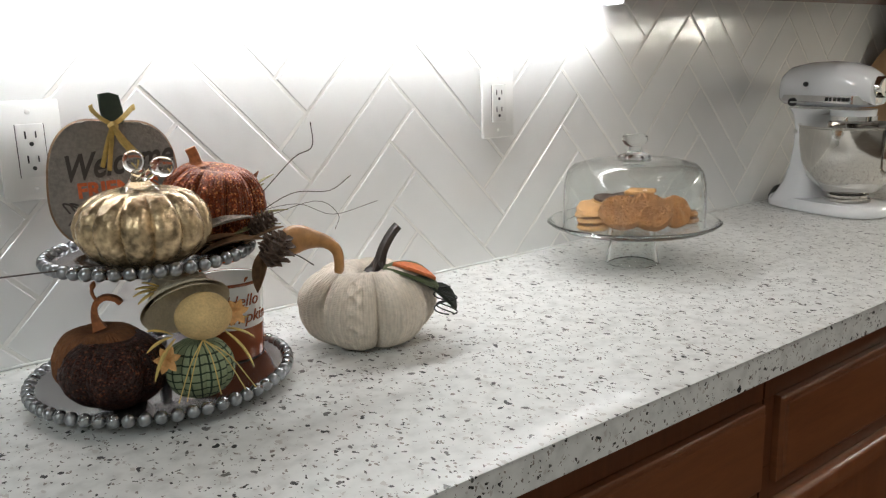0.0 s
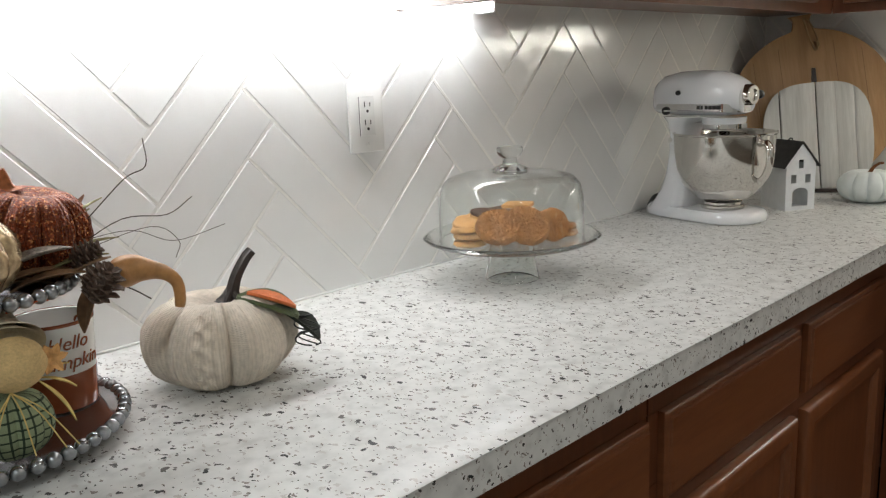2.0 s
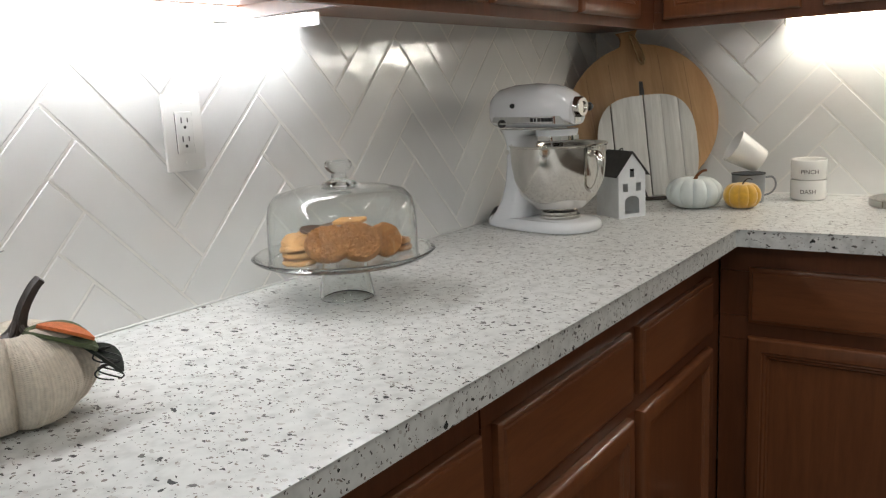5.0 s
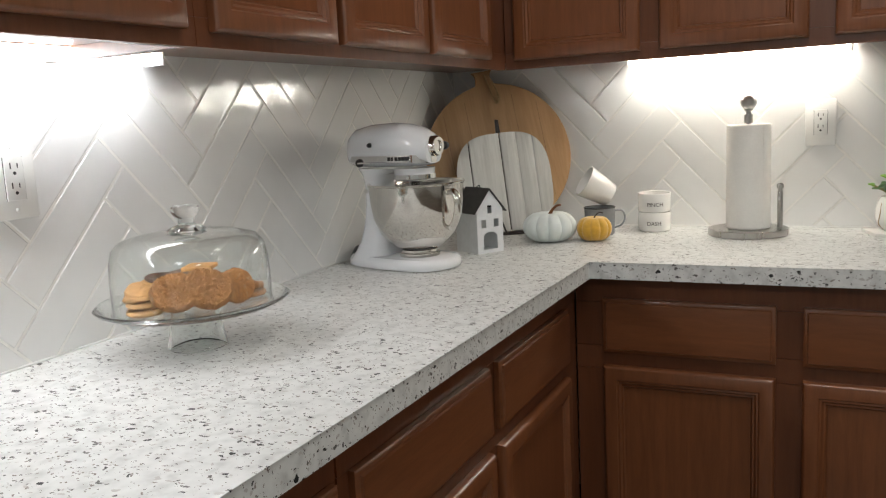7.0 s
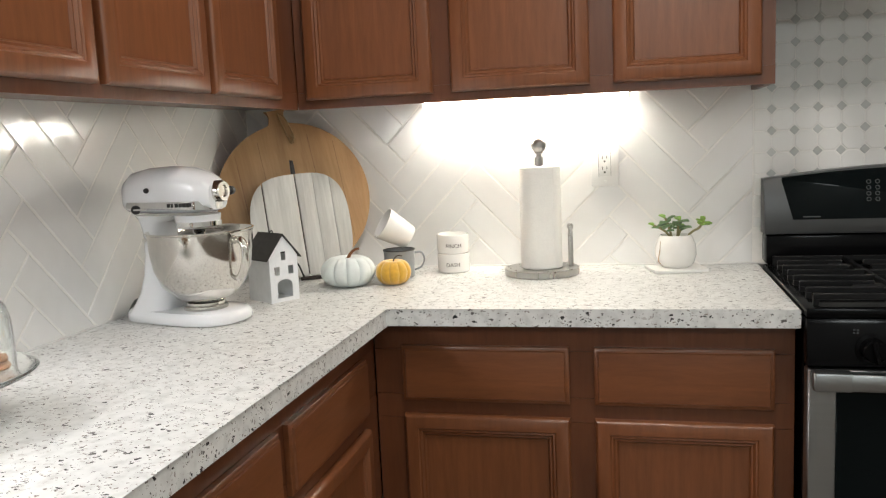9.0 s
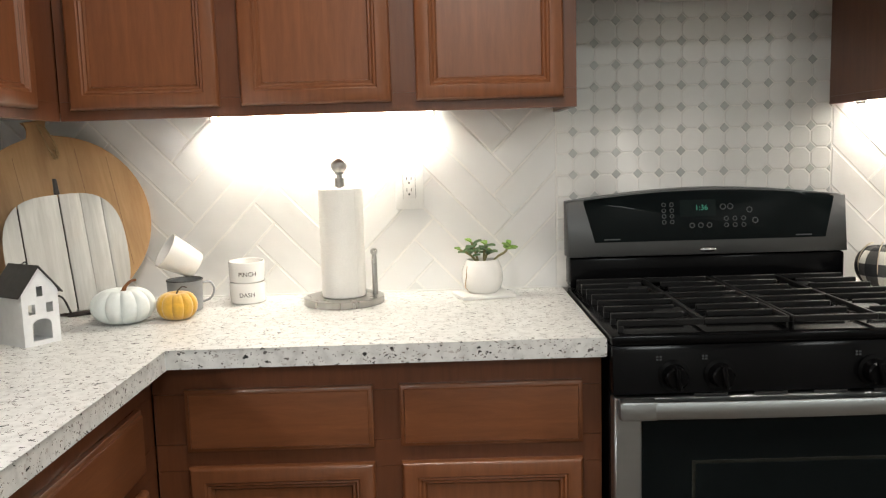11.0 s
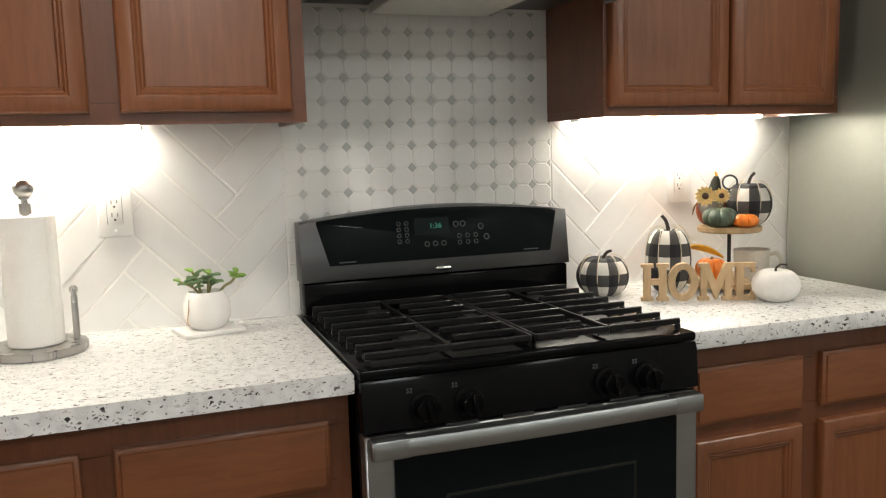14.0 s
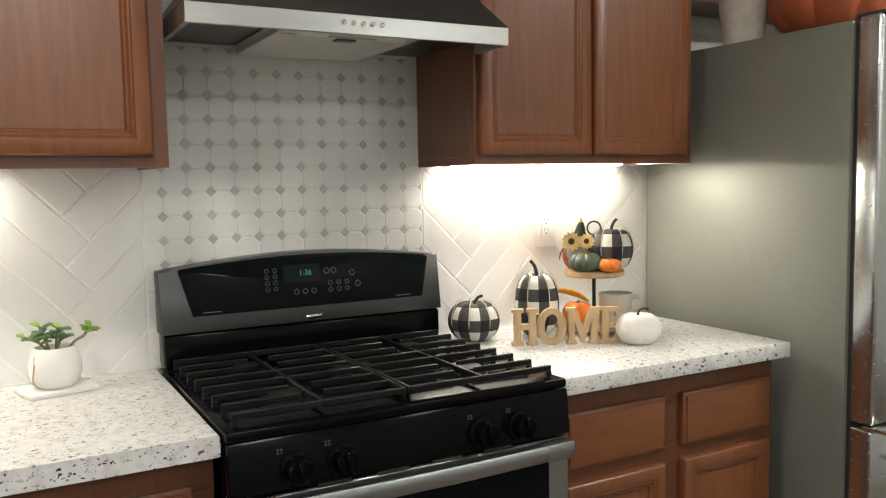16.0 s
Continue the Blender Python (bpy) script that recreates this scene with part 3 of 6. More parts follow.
rp("badge", bm, CHROME, "small oval chrome badge", console).matrix_basis = pose(RW / 2, -0.1045, 1.022, -9)
# burners and grates
for bx, by, br in ((0.17, -0.52, 0.048), (0.17, -0.22, 0.038), (RW / 2, -0.37, 0.055), (RW - 0.17, -0.52, 0.048), (RW - 0.17, -0.22, 0.038)):
    part("burner", lathed([(0, 0.018), (br * 0.8, 0.018), (br * 0.86, 0.014), (br * 0.86, 0.010), (br * 1.1, 0.009), (br * 1.15, 0.0), (0, 0.0)], 28), CAST_IRON, cooktop, m=pose(bx, by, 0.9225))


def grate(x0, x1, left):
    """Eight fingers across one lengthwise bar, their outer ends bent down to the cooktop."""
    bm = bmesh.new()
    y0, y1, z0, z1 = -0.655, -0.115, 0.934, 0.949
    mid = (x0 + x1) / 2
    inner = x1 if left else x0
    outer = x0 if left else x1
    sgn = 1 if left else -1
    box(bm, mid - 0.0045, mid + 0.0045, y0 + 0.006, y1 - 0.006, z0, z1 - 0.001, 0.002)
    box(bm, min(inner, inner - sgn * 0.009), max(inner, inner - sgn * 0.009), y0, y1, z0, z1 - 0.0005, 0.002)
    for i in range(8):
        yy = y0 + (y1 - y0) * i / 7
        gap = 0.022 if i in (1, 2, 5, 6) else 0.0
        lo, hi = (outer, mid - gap) if left else (mid + gap, outer)
        box(bm, lo, hi, yy - 0.0040, yy + 0.0040, z0 + 0.001, z1, 0.002)
        lo, hi = (mid + gap * 1.3, inner - 0.0045) if left else (inner + 0.0045, mid - gap * 1.3)
        box(bm, lo, hi, yy - 0.0040, yy + 0.0040, z0 + 0.001, z1, 0.002)
        box(bm, min(outer, outer + sgn * 0.012), max(outer, outer + sgn * 0.012), yy - 0.0045, yy + 0.0045, 0.9222, z0 + 0.002, 0.001)
        if i in (1, 2, 5, 6):
            for xx in (mid - gap + 0.004, mid + gap * 1.3 - 0.004):
                box(bm, xx - 0.003, xx + 0.003, yy - 0.0042, yy + 0.0042, z0 - 0.006, z0 + 0.002)
    for yy in (y0 + 0.004, y1 - 0.004):
        box(bm, inner - 0.005, inner + 0.005, yy - 0.005, yy + 0.005, 0.9222, z0 + 0.001)
    part("grate", bm, CAST_IRON, cooktop, "black cast-iron pan grate")


grate(0.020, RW / 2 - 0.0015, True)
grate(RW / 2 + 0.0015, RW - 0.020, False)

# ---------------------------------------------------------------- hood
HZ = 1.694
hood = thing("range_hood", 0, RY0 - 0.004, HZ, "brushed stainless range hood with sloping canopy", "range hood", -90)
HW = RW - 0.012
bm = bmesh.new()
# open box rim
box(bm, 0, HW, -0.460, -0.448, 0.0, 0.042, 0.001)
box(bm, 0, 0.012, -0.4475, -0.004, 0.0, 0.042, 0.001)
box(bm, HW - 0.012, HW, -0.4475, -0.004, 0.0, 0.042, 0.001)
part("rim", bm, HOOD_STEEL, hood)
bm = bmesh.new()
lo = [bm.verts.new(p) for p in ((0, -0.46, 0.0425), (HW, -0.46, 0.0425), (HW, -0.004, 0.0425), (0, -0.004, 0.0425))]
hi = [bm.verts.new(p) for p in ((0.20, -0.28, 0.30), (HW - 0.20, -0.28, 0.30), (HW - 0.20, -0.004, 0.30), (0.20, -0.004, 0.30))]
for i in range(4):
    bm.faces.new((lo[i], lo[(i + 1) % 4], hi[(i + 1) % 4], hi[i]))
bm.faces.new(hi)
bm.faces.new(lo[::-1])
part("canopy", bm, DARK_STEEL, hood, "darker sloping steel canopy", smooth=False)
part("chimney", boxed(0.205, HW - 0.205, -0.275, -0.006, 0.3005, 0.905, 0.002), HOOD_STEEL, hood)
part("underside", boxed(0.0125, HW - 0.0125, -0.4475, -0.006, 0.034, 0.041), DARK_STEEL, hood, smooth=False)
filt = part("filter_panel", boxed(0.215, HW - 0.215, -0.435, -0.03, 0.006, 0.0335, 0.003), FILTER, hood, "pale filter panel")
for lx in (0.285, HW - 0.285):
    part("hood_lamp", lathed([(0, -0.004), (0.03, -0.004), (0.034, 0.0), (0, 0.0)], 24), WHITE_PLASTIC, filt, m=Matrix.Translation((lx, -0.405, 0.0055)) @ Matrix.Diagonal((1.2, 0.7, 1, 1)))
part("latch", boxed(HW / 2 - 0.024, HW / 2 + 0.024, -0.365, -0.340, 0.001, 0.0055, 0.001), DARK_STEEL, filt)
part("seam", boxed(0.217, HW - 0.217, -0.384, -0.382, 0.0052, 0.0058), DARK_SLOT, filt, smooth=False)
for i in range(5):
    part("button", lathed([(0, 0.007), (0.0045, 0.006), (0.0058, 0.003), (0.0058, 0), (0, 0)], 16), CHROME, hood, m=pose(HW / 2 - 0.045 + i * 0.0225, -0.4603, 0.024, 90))

# ---------------------------------------------------------------- fridge
FY = -3.214
fridge = thing("refrigerator", 0, FY, 0, "dark grey refrigerator with stainless doors at the end of the run", "refrigerator", -90)
part("body", boxed(0, 0.905, -0.766, -0.004, 0.02, 1.768, 0.006, seg=2), FRIDGE_SIDE, fridge, "dark grey textured steel body")
part("door_seal", boxed(0.012, 0.895, -0.778, -0.7665, 0.04, 1.755), GASKET, fridge, smooth=False)
for x0, x1, z0, z1 in ((0.003, 0.4495, 0.712, 1.775), (0.4535, 0.902, 0.712, 1.775), (0.003, 0.902, 0.06, 0.700)):
    d = part("door", boxed(x0, x1, -0.845, -0.7785, z0, z1, 0.010, seg=3), FRIDGE_STEEL, fridge, "stainless steel door")
    if z0 > 0.5:
        hx = x1 - 0.05 if x0 < 0.1 else x0 + 0.05
        part("handle", tubed([(hx, -0.8445, 0.82), (hx, -0.90, 0.84), (hx, -0.905, 1.2), (hx, -0.90, 1.62), (hx, -0.8445, 1.64)], 0.012, 12), STEEL, d)
    else:
        part("handle", tubed([(0.08, -0.8445, 0.62), (0.10, -0.905, 0.62), (0.8, -0.905, 0.62), (0.82, -0.8445, 0.62)], 0.012, 12), STEEL, d)
part("hinge_cover", boxed(0.02, 0.10, -0.86, -0.76, 1.7685, 1.785, 0.004), GASKET, fridge)
part("hinge", boxed(0.0, 0.05, -0.90, -0.82, 0.701, 0.711, 0.002), CHROME, fridge)

# ---------------------------------------------------------------- cabinet over the fridge
c = thing("upper_cabinet", -0.19, -3.20, 1.93, "dark cherry wood cabinet above the refrigerator", "cabinet", -90)
part("carcass", boxed(0, 0.90, 0.0, 0.188, 0.0, 0.25), CHERRY_DARK, c, smooth=False)
cabinet_door(c, 0.02, 0.02, 0.42, 0.22)
cabinet_door(c, 0.46, 0.02, 0.42, 0.22)

# ---------------------------------------------------------------- loose things: tools


def pumpkin(bm, r, h, ribs, depth=0.12, dimple=0.18, rows=18, per=8, power=0.85, relief=None, m=None):
    """A ribbed fruit standing on z = 0."""
    segs = ribs * per
    rings = []
    for j in range(rows + 1):
        phi = math.pi * j / rows
        k = math.sin(phi) ** power if 0 < j < rows else 0.0
        ring = []
        for i in range(segs):
            a = 2 * math.pi * i / segs
            groove = (1 - abs(math.sin(ribs * a / 2))) ** 2
            rr = r * k * (1 - depth * groove * min(1, k * 1.4))
            z = h * (0.5 - 0.5 * math.cos(phi)) + h * dimple * math.exp(-((k / 0.38) ** 2)) * (-1 if phi > math.pi / 2 else 0.5)
            if relief:
                rr += relief(a, j / rows) * k
            ring.append((rr * math.cos(a), rr * math.sin(a), z))
        rings.append(ring)
    vs = []
    for ring in rings:
        if max(abs(p[0]) + abs(p[1]) for p in ring) < 1e-6:
            vs.append([bm.verts.new(ring[0])])
        else:
            vs.append([bm.verts.new(p) for p in ring])
    for a, b in zip(vs, vs[1:]):
        for i in range(segs):
            q = list(dict.fromkeys([a[i % len(a)], a[(i + 1) % segs % len(a)], b[(i + 1) % segs % len(b)], b[i % len(b)]]))
            if len(q) > 2:
                bm.faces.new(q)
    allv = [v for r_ in vs for v in r_]
    lowest = min(v.co.z for v in allv)
    for v in allv:
        v.co.z -= lowest
    if m is not None:
        bmesh.ops.transform(bm, matrix=m, verts=allv)
    return bm


def pumpkined(*a, **k):
    return pumpkin(bmesh.new(), *a, **k)


def stem(pts, r0, r1, segs=8, twist=0.18):
    line = curve_points(pts, 6)
    n = len(line)
    radii = [r0 * 1.5 * math.exp(-k / n * 9) + r0 + (r1 - r0) * k / n for k in range(n)]
    bm = tubed(line, radii, segs)
    for i, v in enumerate(bm.verts):
        if i % 2:
            v.co += (v.co - line[min(n - 1, i // segs)]) * -twist
    return bm


def leaf(bm, base, tip, width, up=(0, 0, 1), sag=0.25, thick=0.0006, rows=8):
    """A pointed, creased and arched blade."""
    base, tip, up = Vector(base), Vector(tip), Vector(up)
    d = tip - base
    side = d.cross(up).normalized()
    nrm = side.cross(d).normalized()
    tops, lows = [], []
    for j in range(rows + 1):
        t = j / rows
        w = width * 0.5 * (math.sin(math.pi * min(1, t * 0.96 + 0.03)) ** 0.8)
        c = base + d * t + nrm * (d.length * sag * (t - t * t) * 1.2)
        row = [c - side * w + nrm * w * 0.25, c - nrm * w * 0.1, c + side * w + nrm * w * 0.25]
        tops.append([bm.verts.new(p + nrm * thick) for p in row])
        lows.append([bm.verts.new(p - nrm * thick) for p in row])
    for j in range(rows):
        for i in range(2):
            bm.faces.new((tops[j][i], tops[j][i + 1], tops[j + 1][i + 1], tops[j + 1][i]))
            bm.faces.new((lows[j][i + 1], lows[j][i], lows[j + 1][i], lows[j + 1][i + 1]))
        bm.faces.new((tops[j][0], tops[j + 1][0], lows[j + 1][0], lows[j][0]))
        bm.faces.new((tops[j][2], lows[j][2], lows[j + 1][2], tops[j + 1][2]))
    return bm


def leafed(*a, **k):
    return leaf(bmesh.new(), *a, **k)


class Doll:
    """One mesh of several colours."""

    def __init__(self):
        self.bm, self.mats = bmesh.new(), []

    def add(self, mat, make):
        known = set(self.bm.faces)
        make(self.bm)
        if mat not in self.mats:
            self.mats.append(mat)
        k = self.mats.index(mat)
        for f in self.bm.faces:
            if f not in known:
                f.material_index = k


def loft(bm, sections, segs=24, caps=True):
    """Rounded cross-sections (list of rings of points) joined in order."""
    rings = [[bm.verts.new(p) for p in s] for s in sections]
    n = len(rings[0])
    for a, b in zip(rings, rings[1:]):
        for i in range(n):
            bm.faces.new((a[i], a[(i + 1) % n], b[(i + 1) % n], b[i]))
    if caps:
        bm.faces.new(rings[0][::-1])
        bm.faces.new(rings[-1])
    return bm


def super_ring(cx, cy, a, b, power, segs, place):
    out = []
    for i in range(segs):
        t = 2 * math.pi * i / segs
        c, s = math.cos(t), math.sin(t)
        out.append(place(cx + a * math.copysign(abs(c) ** power, c), cy + b * math.copysign(abs(s) ** power, s)))
    return out


def on_cylinder(r):
    return lambda co: Vector(((r - co.y) * math.sin(co.x / r), -(r - co.y) * math.cos(co.x / r), co.z))


def cup(bm, r0, r1, h, wall=0.003, foot=0.0):
    """A round cup from radius r0 at the bottom to r1 at the rim."""
    return lathe(bm, [(0, 0), (r0 - 0.004, 0), (r0, 0.004), (r0 + (r1 - r0) * 0.5, h * 0.5), (r1, h - 0.001), (r1 - wall * 0.5, h), (r1 - wall, h - 0.001), (r0 + (r1 - r0) * 0.5 - wall, h * 0.5), (r0 - wall, 0.006), (0, 0.005)], 40)


# ---------------------------------------------------------------- materials of the loose things
BEAD = plain("antique_silver_bead", (0.30, 0.31, 0.325), 0.28, metal=0.95, vary=0.25, scale=120, bump_amount=0.1)
TRAY = plain("dark_glossy_tray", (0.36, 0.35, 0.36), 0.10, metal=0.95, vary=0.15, scale=20, bump_amount=0.03)
BURLAP_GREY = plain("grey_burlap_board", (0.235, 0.21, 0.19), 0.9, vary=0.25, scale=190, bump_amount=0.6, bump_scale=300)
DARK_GREEN = plain("dark_green_paint", (0.035, 0.055, 0.035), 0.6, vary=0.25, scale=80)
RAFFIA = plain("straw_raffia", (0.55, 0.40, 0.13), 0.7, vary=0.25, scale=150, bump_amount=0.3)
INK = plain("dark_brown_ink", (0.055, 0.045, 0.04), 0.8, bump_amount=0.0)
ORANGE_INK = plain("orange_ink", (0.55, 0.12, 0.04), 0.8, vary=0.3, scale=300, bump_amount=0.0)
MERCURY = plain("gold_mercury_glass", (0.50, 0.375, 0.225), 0.23, metal=0.65, vary=0.9, scale=120, bump_amount=0.9, bump_scale=120)
COPPER = glitter("copper_glitter", (0.25, 0.052, 0.016), (0.80, 0.34, 0.12), 0.36, 560)
MAROON = glitter("maroon_beaded_velvet", (0.038, 0.011, 0.007), (0.20, 0.065, 0.03), 0.45, 560)
RUST = plain("rust_brown_felt", (0.17, 0.065, 0.022), 0.85, vary=0.35, scale=200, bump_amount=0.6)
COPPER_STEM = plain("copper_stem", (0.33, 0.11, 0.035), 0.5, metal=0.3, vary=0.4, scale=200, bump_amount=0.6)
PINE = plain("pine_cone_scale", (0.10, 0.06, 0.04), 0.7, vary=0.4, scale=200, bump_amount=0.4)
GOURD = plain("speckled_gourd", (0.37, 0.18, 0.06), 0.4, vary=0.35, scale=90, bump_amount=0.2)
DRY_LEAF = plain("dry_brown_leaf", (0.20, 0.11, 0.055), 0.7, vary=0.4, scale=150, bump_amount=0.3)
OLIVE_LEAF = plain("olive_dry_grass", (0.22, 0.20, 0.09), 0.7, vary=0.3, scale=150, bump_amount=0.3)
SPOT_LEAF = plain("spotted_grey_leaf", (0.24, 0.20, 0.17), 0.7, vary=0.8, scale=300, bump_amount=0.3)
TWIG = plain("dark_twig", (0.05, 0.035, 0.028), 0.7, vary=0.3, scale=200)
STRAW_YARN = plain("straw_yarn_face", (0.60, 0.43, 0.20), 0.85, vary=0.2, scale=400, bump_amount=0.7, bump_scale=700)
HAT_BURLAP = plain("pale_burlap_hat", (0.64, 0.56, 0.42), 0.9, vary=0.15, scale=300, bump_amount=0.6, bump_scale=700)
MUG_WHITE = plain("white_ceramic", (0.78, 0.77, 0.74), 0.18, vary=0.03, bump_amount=0.02)
MUG_RUST = plain("rust_glaze", (0.26, 0.075, 0.03), 0.2, vary=0.15, scale=40, bump_amount=0.02)
KNIT = plain("cream_cable_knit", (0.68, 0.60, 0.50), 0.95, vary=0.16, scale=170, bump_amount=0.9, bump_scale=260, sheen=0.2)
DARK_STEM = plain("dark_brown_stem", (0.026, 0.018, 0.015), 0.36, vary=0.4, scale=100, bump_amount=0.4)
FELT_GREEN = plain("moss_green_felt", (0.075, 0.10, 0.032), 0.95, vary=0.3, scale=250, bump_amount=0.7, sheen=0.3)
FELT_ORANGE = plain("orange_felt", (0.62, 0.16, 0.04), 0.9, vary=0.2, scale=250, bump_amount=0.5, sheen=0.2)
PALE_ORANGE = plain("pale_orange_straw", (0.62, 0.34, 0.13), 0.85, vary=0.3, scale=200, bump_amount=0.3)
FELT_BLACK = plain("black_green_felt", (0.018, 0.022, 0.016), 0.9, vary=0.3, scale=250, bump_amount=0.5)
CLEAR = glass("clear_glass")
COOKIE = plain("golden_cookie", (0.27, 0.122, 0.042), 0.9, vary=0.4, scale=260, bump_amount=1.0, bump_scale=300)
SHORTBREAD = plain("pale_shortbread", (0.47, 0.25, 0.09), 0.8, vary=0.3, scale=150, bump_amount=0.5)
CHOCOLATE = plain("dark_chocolate", (0.055, 0.022, 0.012), 0.4, vary=0.3, scale=80, bump_amount=0.2)
ENAMEL_WHITE = plain("white_mixer_enamel", (0.76, 0.77, 0.79), 0.16, vary=0.015, scale=10, bump_amount=0.0, coat=0.4)
BOWL_STEEL = plain("polished_bowl_steel", (0.68, 0.66, 0.62), 0.10, metal=1.0, vary=0.06, scale=40, bump_amount=0.02)
BLACK_PLASTIC = plain("black_plastic", (0.015, 0.015, 0.015), 0.4, vary=0.2)
ACACIA = wood("pale_acacia_board", (0.36, 0.19, 0.075), (0.58, 0.36, 0.17), stretch=(9, 9, 1.0), rough=0.45, coat=0.1, scale=3.0)
WHITEWASH = wood("whitewashed_plank", (0.52, 0.52, 0.49), (0.76, 0.76, 0.73), stretch=(16, 16, 1.0), rough=0.8, coat=0.0, scale=5.0, per_piece=0.1)
TWINE = plain("jute_twine", (0.36, 0.24, 0.12), 0.9, vary=0.3, scale=400, bump_amount=0.6)
HOUSE_WHITE = plain("white_painted_tin", (0.74, 0.76, 0.78), 0.5, vary=0.06, scale=60, bump_amount=0.1)
ROOF_DARK = plain("dark_tin_roof", (0.045, 0.043, 0.042), 0.5, metal=0.4, vary=0.3, scale=60, bump_amount=0.2)
CHALK_WHITE = plain("chalky_white_pumpkin", (0.72, 0.77, 0.76), 0.6, vary=0.06, scale=50, bump_amount=0.3)
YELLOW_VELVET = plain("mustard_velvet", (0.64, 0.36, 0.035), 0.8, vary=0.15, scale=80, bump_amount=0.3, sheen=0.6)
GREY_MUG = plain("grey_enamel_mug", (0.24, 0.25, 0.26), 0.4, vary=0.08, scale=60, bump_amount=0.05)
PAPER = plain("paper_towel", (0.82, 0.81, 0.77), 0.95, vary=0.03, scale=200, bump_amount=0.6, bump_scale=350)
SATIN = brushed("satin_nickel", (0.42, 0.41, 0.39), 0.28, (1, 1, 0.1))
MARBLE = plain("white_marble_slab", (0.76, 0.75, 0.72), 0.35, vary=0.06, scale=30, bump_amount=0.03)
SUCCULENT = plain("succulent_leaf", (0.13, 0.22, 0.095), 0.4, vary=0.45, scale=60, bump_amount=0.1)
SUCCULENT_TIP = plain("young_succulent_leaf", (0.20, 0.36, 0.06), 0.4, vary=0.3, scale=60, bump_amount=0.1)
RAW_WOOD = wood("raw_wood_letter", (0.40, 0.26, 0.13), (0.62, 0.45, 0.26), stretch=(10, 10, 1.4), rough=0.7, coat=0.0)
BLACK_IRON = plain("black_iron_rod", (0.018, 0.018, 0.018), 0.5, vary=0.2)
TAN_MUG = plain("tan_stoneware", (0.47, 0.43, 0.36), 0.4, vary=0.1, scale=60, bump_amount=0.1)
ORANGE_PUMPKIN = plain("orange_pumpkin_glaze", (0.72, 0.19, 0.02), 0.35, vary=0.15, scale=50, bump_amount=0.1)
GREEN_PUMPKIN = plain("dark_green_pumpkin_glaze", (0.075, 0.105, 0.070), 0.35, vary=0.3, scale=40, bump_amount=0.1)
YELLOW_LEAF = plain("golden_felt_leaf", (0.68, 0.34, 0.025), 0.8, vary=0.2, scale=100, bump_amount=0.3)
PETAL = plain("sunflower_petal", (0.70, 0.50, 0.20), 0.8, vary=0.25, scale=150, bump_amount=0.3)
SOFT_WHITE = plain("white_velvet", (0.78, 0.76, 0.72), 0.9, vary=0.05, scale=80, bump_amount=0.3, sheen=0.3)
TERRACOTTA = plain("terracotta_orange", (0.36, 0.085, 0.03), 0.6, vary=0.2, scale=40, bump_amount=0.2)
BUCKET = plain("whitewashed_bucket", (0.62, 0.58, 0.52), 0.7, vary=0.15, scale=40, bump_amount=0.3)
BULB = glow("fairy_bulb", (1.0, 0.75, 0.45), 4.0)


def woven_plaid(name, light, dark, ribs, bands, duty=0.5):
    """Buffalo check laid round a fruit: columns by angle, rows by height."""
    m, t, p = material(name)
    c = t.nodes.new("ShaderNodeTexCoord")
    sep = node(t, "ShaderNodeSeparateXYZ", {0: c.outputs["Object"]})
    ang = node(t, "ShaderNodeMath", {0: sep.outputs[1], 1: sep.outputs[0]}, operation="ARCTAN2")
    k = node(t, "ShaderNodeMath", {0: ang.outputs[0], 1: ribs / (2 * math.pi)}, operation="MULTIPLY")
    f1 = node(t, "ShaderNodeMath", {0: k.outputs[0], 1: 1.0}, operation="FLOORED_MODULO")
    s1 = node(t, "ShaderNodeMath", {0: f1.outputs[0], 1: duty}, operation="GREATER_THAN")
    z = node(t, "ShaderNodeMath", {0: sep.outputs[2], 1: bands}, operation="MULTIPLY")
    f2 = node(t, "ShaderNodeMath", {0: z.outputs[0], 1: 1.0}, operation="FLOORED_MODULO")
    s2 = node(t, "ShaderNodeMath", {0: f2.outputs[0], 1: duty}, operation="GREATER_THAN")
    both = node(t, "ShaderNodeMath", {0: s1.outputs[0], 1: s2.outputs[0]}, operation="ADD")
    half = node(t, "ShaderNodeMath", {0: both.outputs[0], 1: 0.5}, operation="MULTIPLY")
    mid = tuple((a * 0.10 + b * 0.90) for a, b in zip(light, dark))
    col = ramp(t, half.outputs[0], [(0.0, light), (0.35, mid), (0.9, dark)])
    weave = node(t, "ShaderNodeTexNoise", {"Vector": c.outputs["Object"], "Scale": 700.0, "Detail": 3.0})
    col = mixed(t, 0.5, col, ramp(t, weave.outputs[0], [(0.35, (0.6, 0.6, 0.6)), (0.65, (1, 1, 1))]), "MULTIPLY")
    t.links.new(col, p.inputs["Base Color"])
    p.inputs["Roughness"].default_value = 0.9
    bump(t, p, weave.outputs[0], 0.5)
    return m


PLAID = woven_plaid("black_and_cream_check", (0.80, 0.78, 0.71), (0.016, 0.016, 0.018), 7, 15.0)
PLAID_TALL = woven_plaid("black_and_cream_check_tall", (0.80, 0.78, 0.71), (0.016, 0.016, 0.018), 6, 14.0)
GREEN_PLAID = woven_plaid("green_check_burlap", (0.26, 0.31, 0.18), (0.015, 0.03, 0.018), 22, 105.0, 0.80)


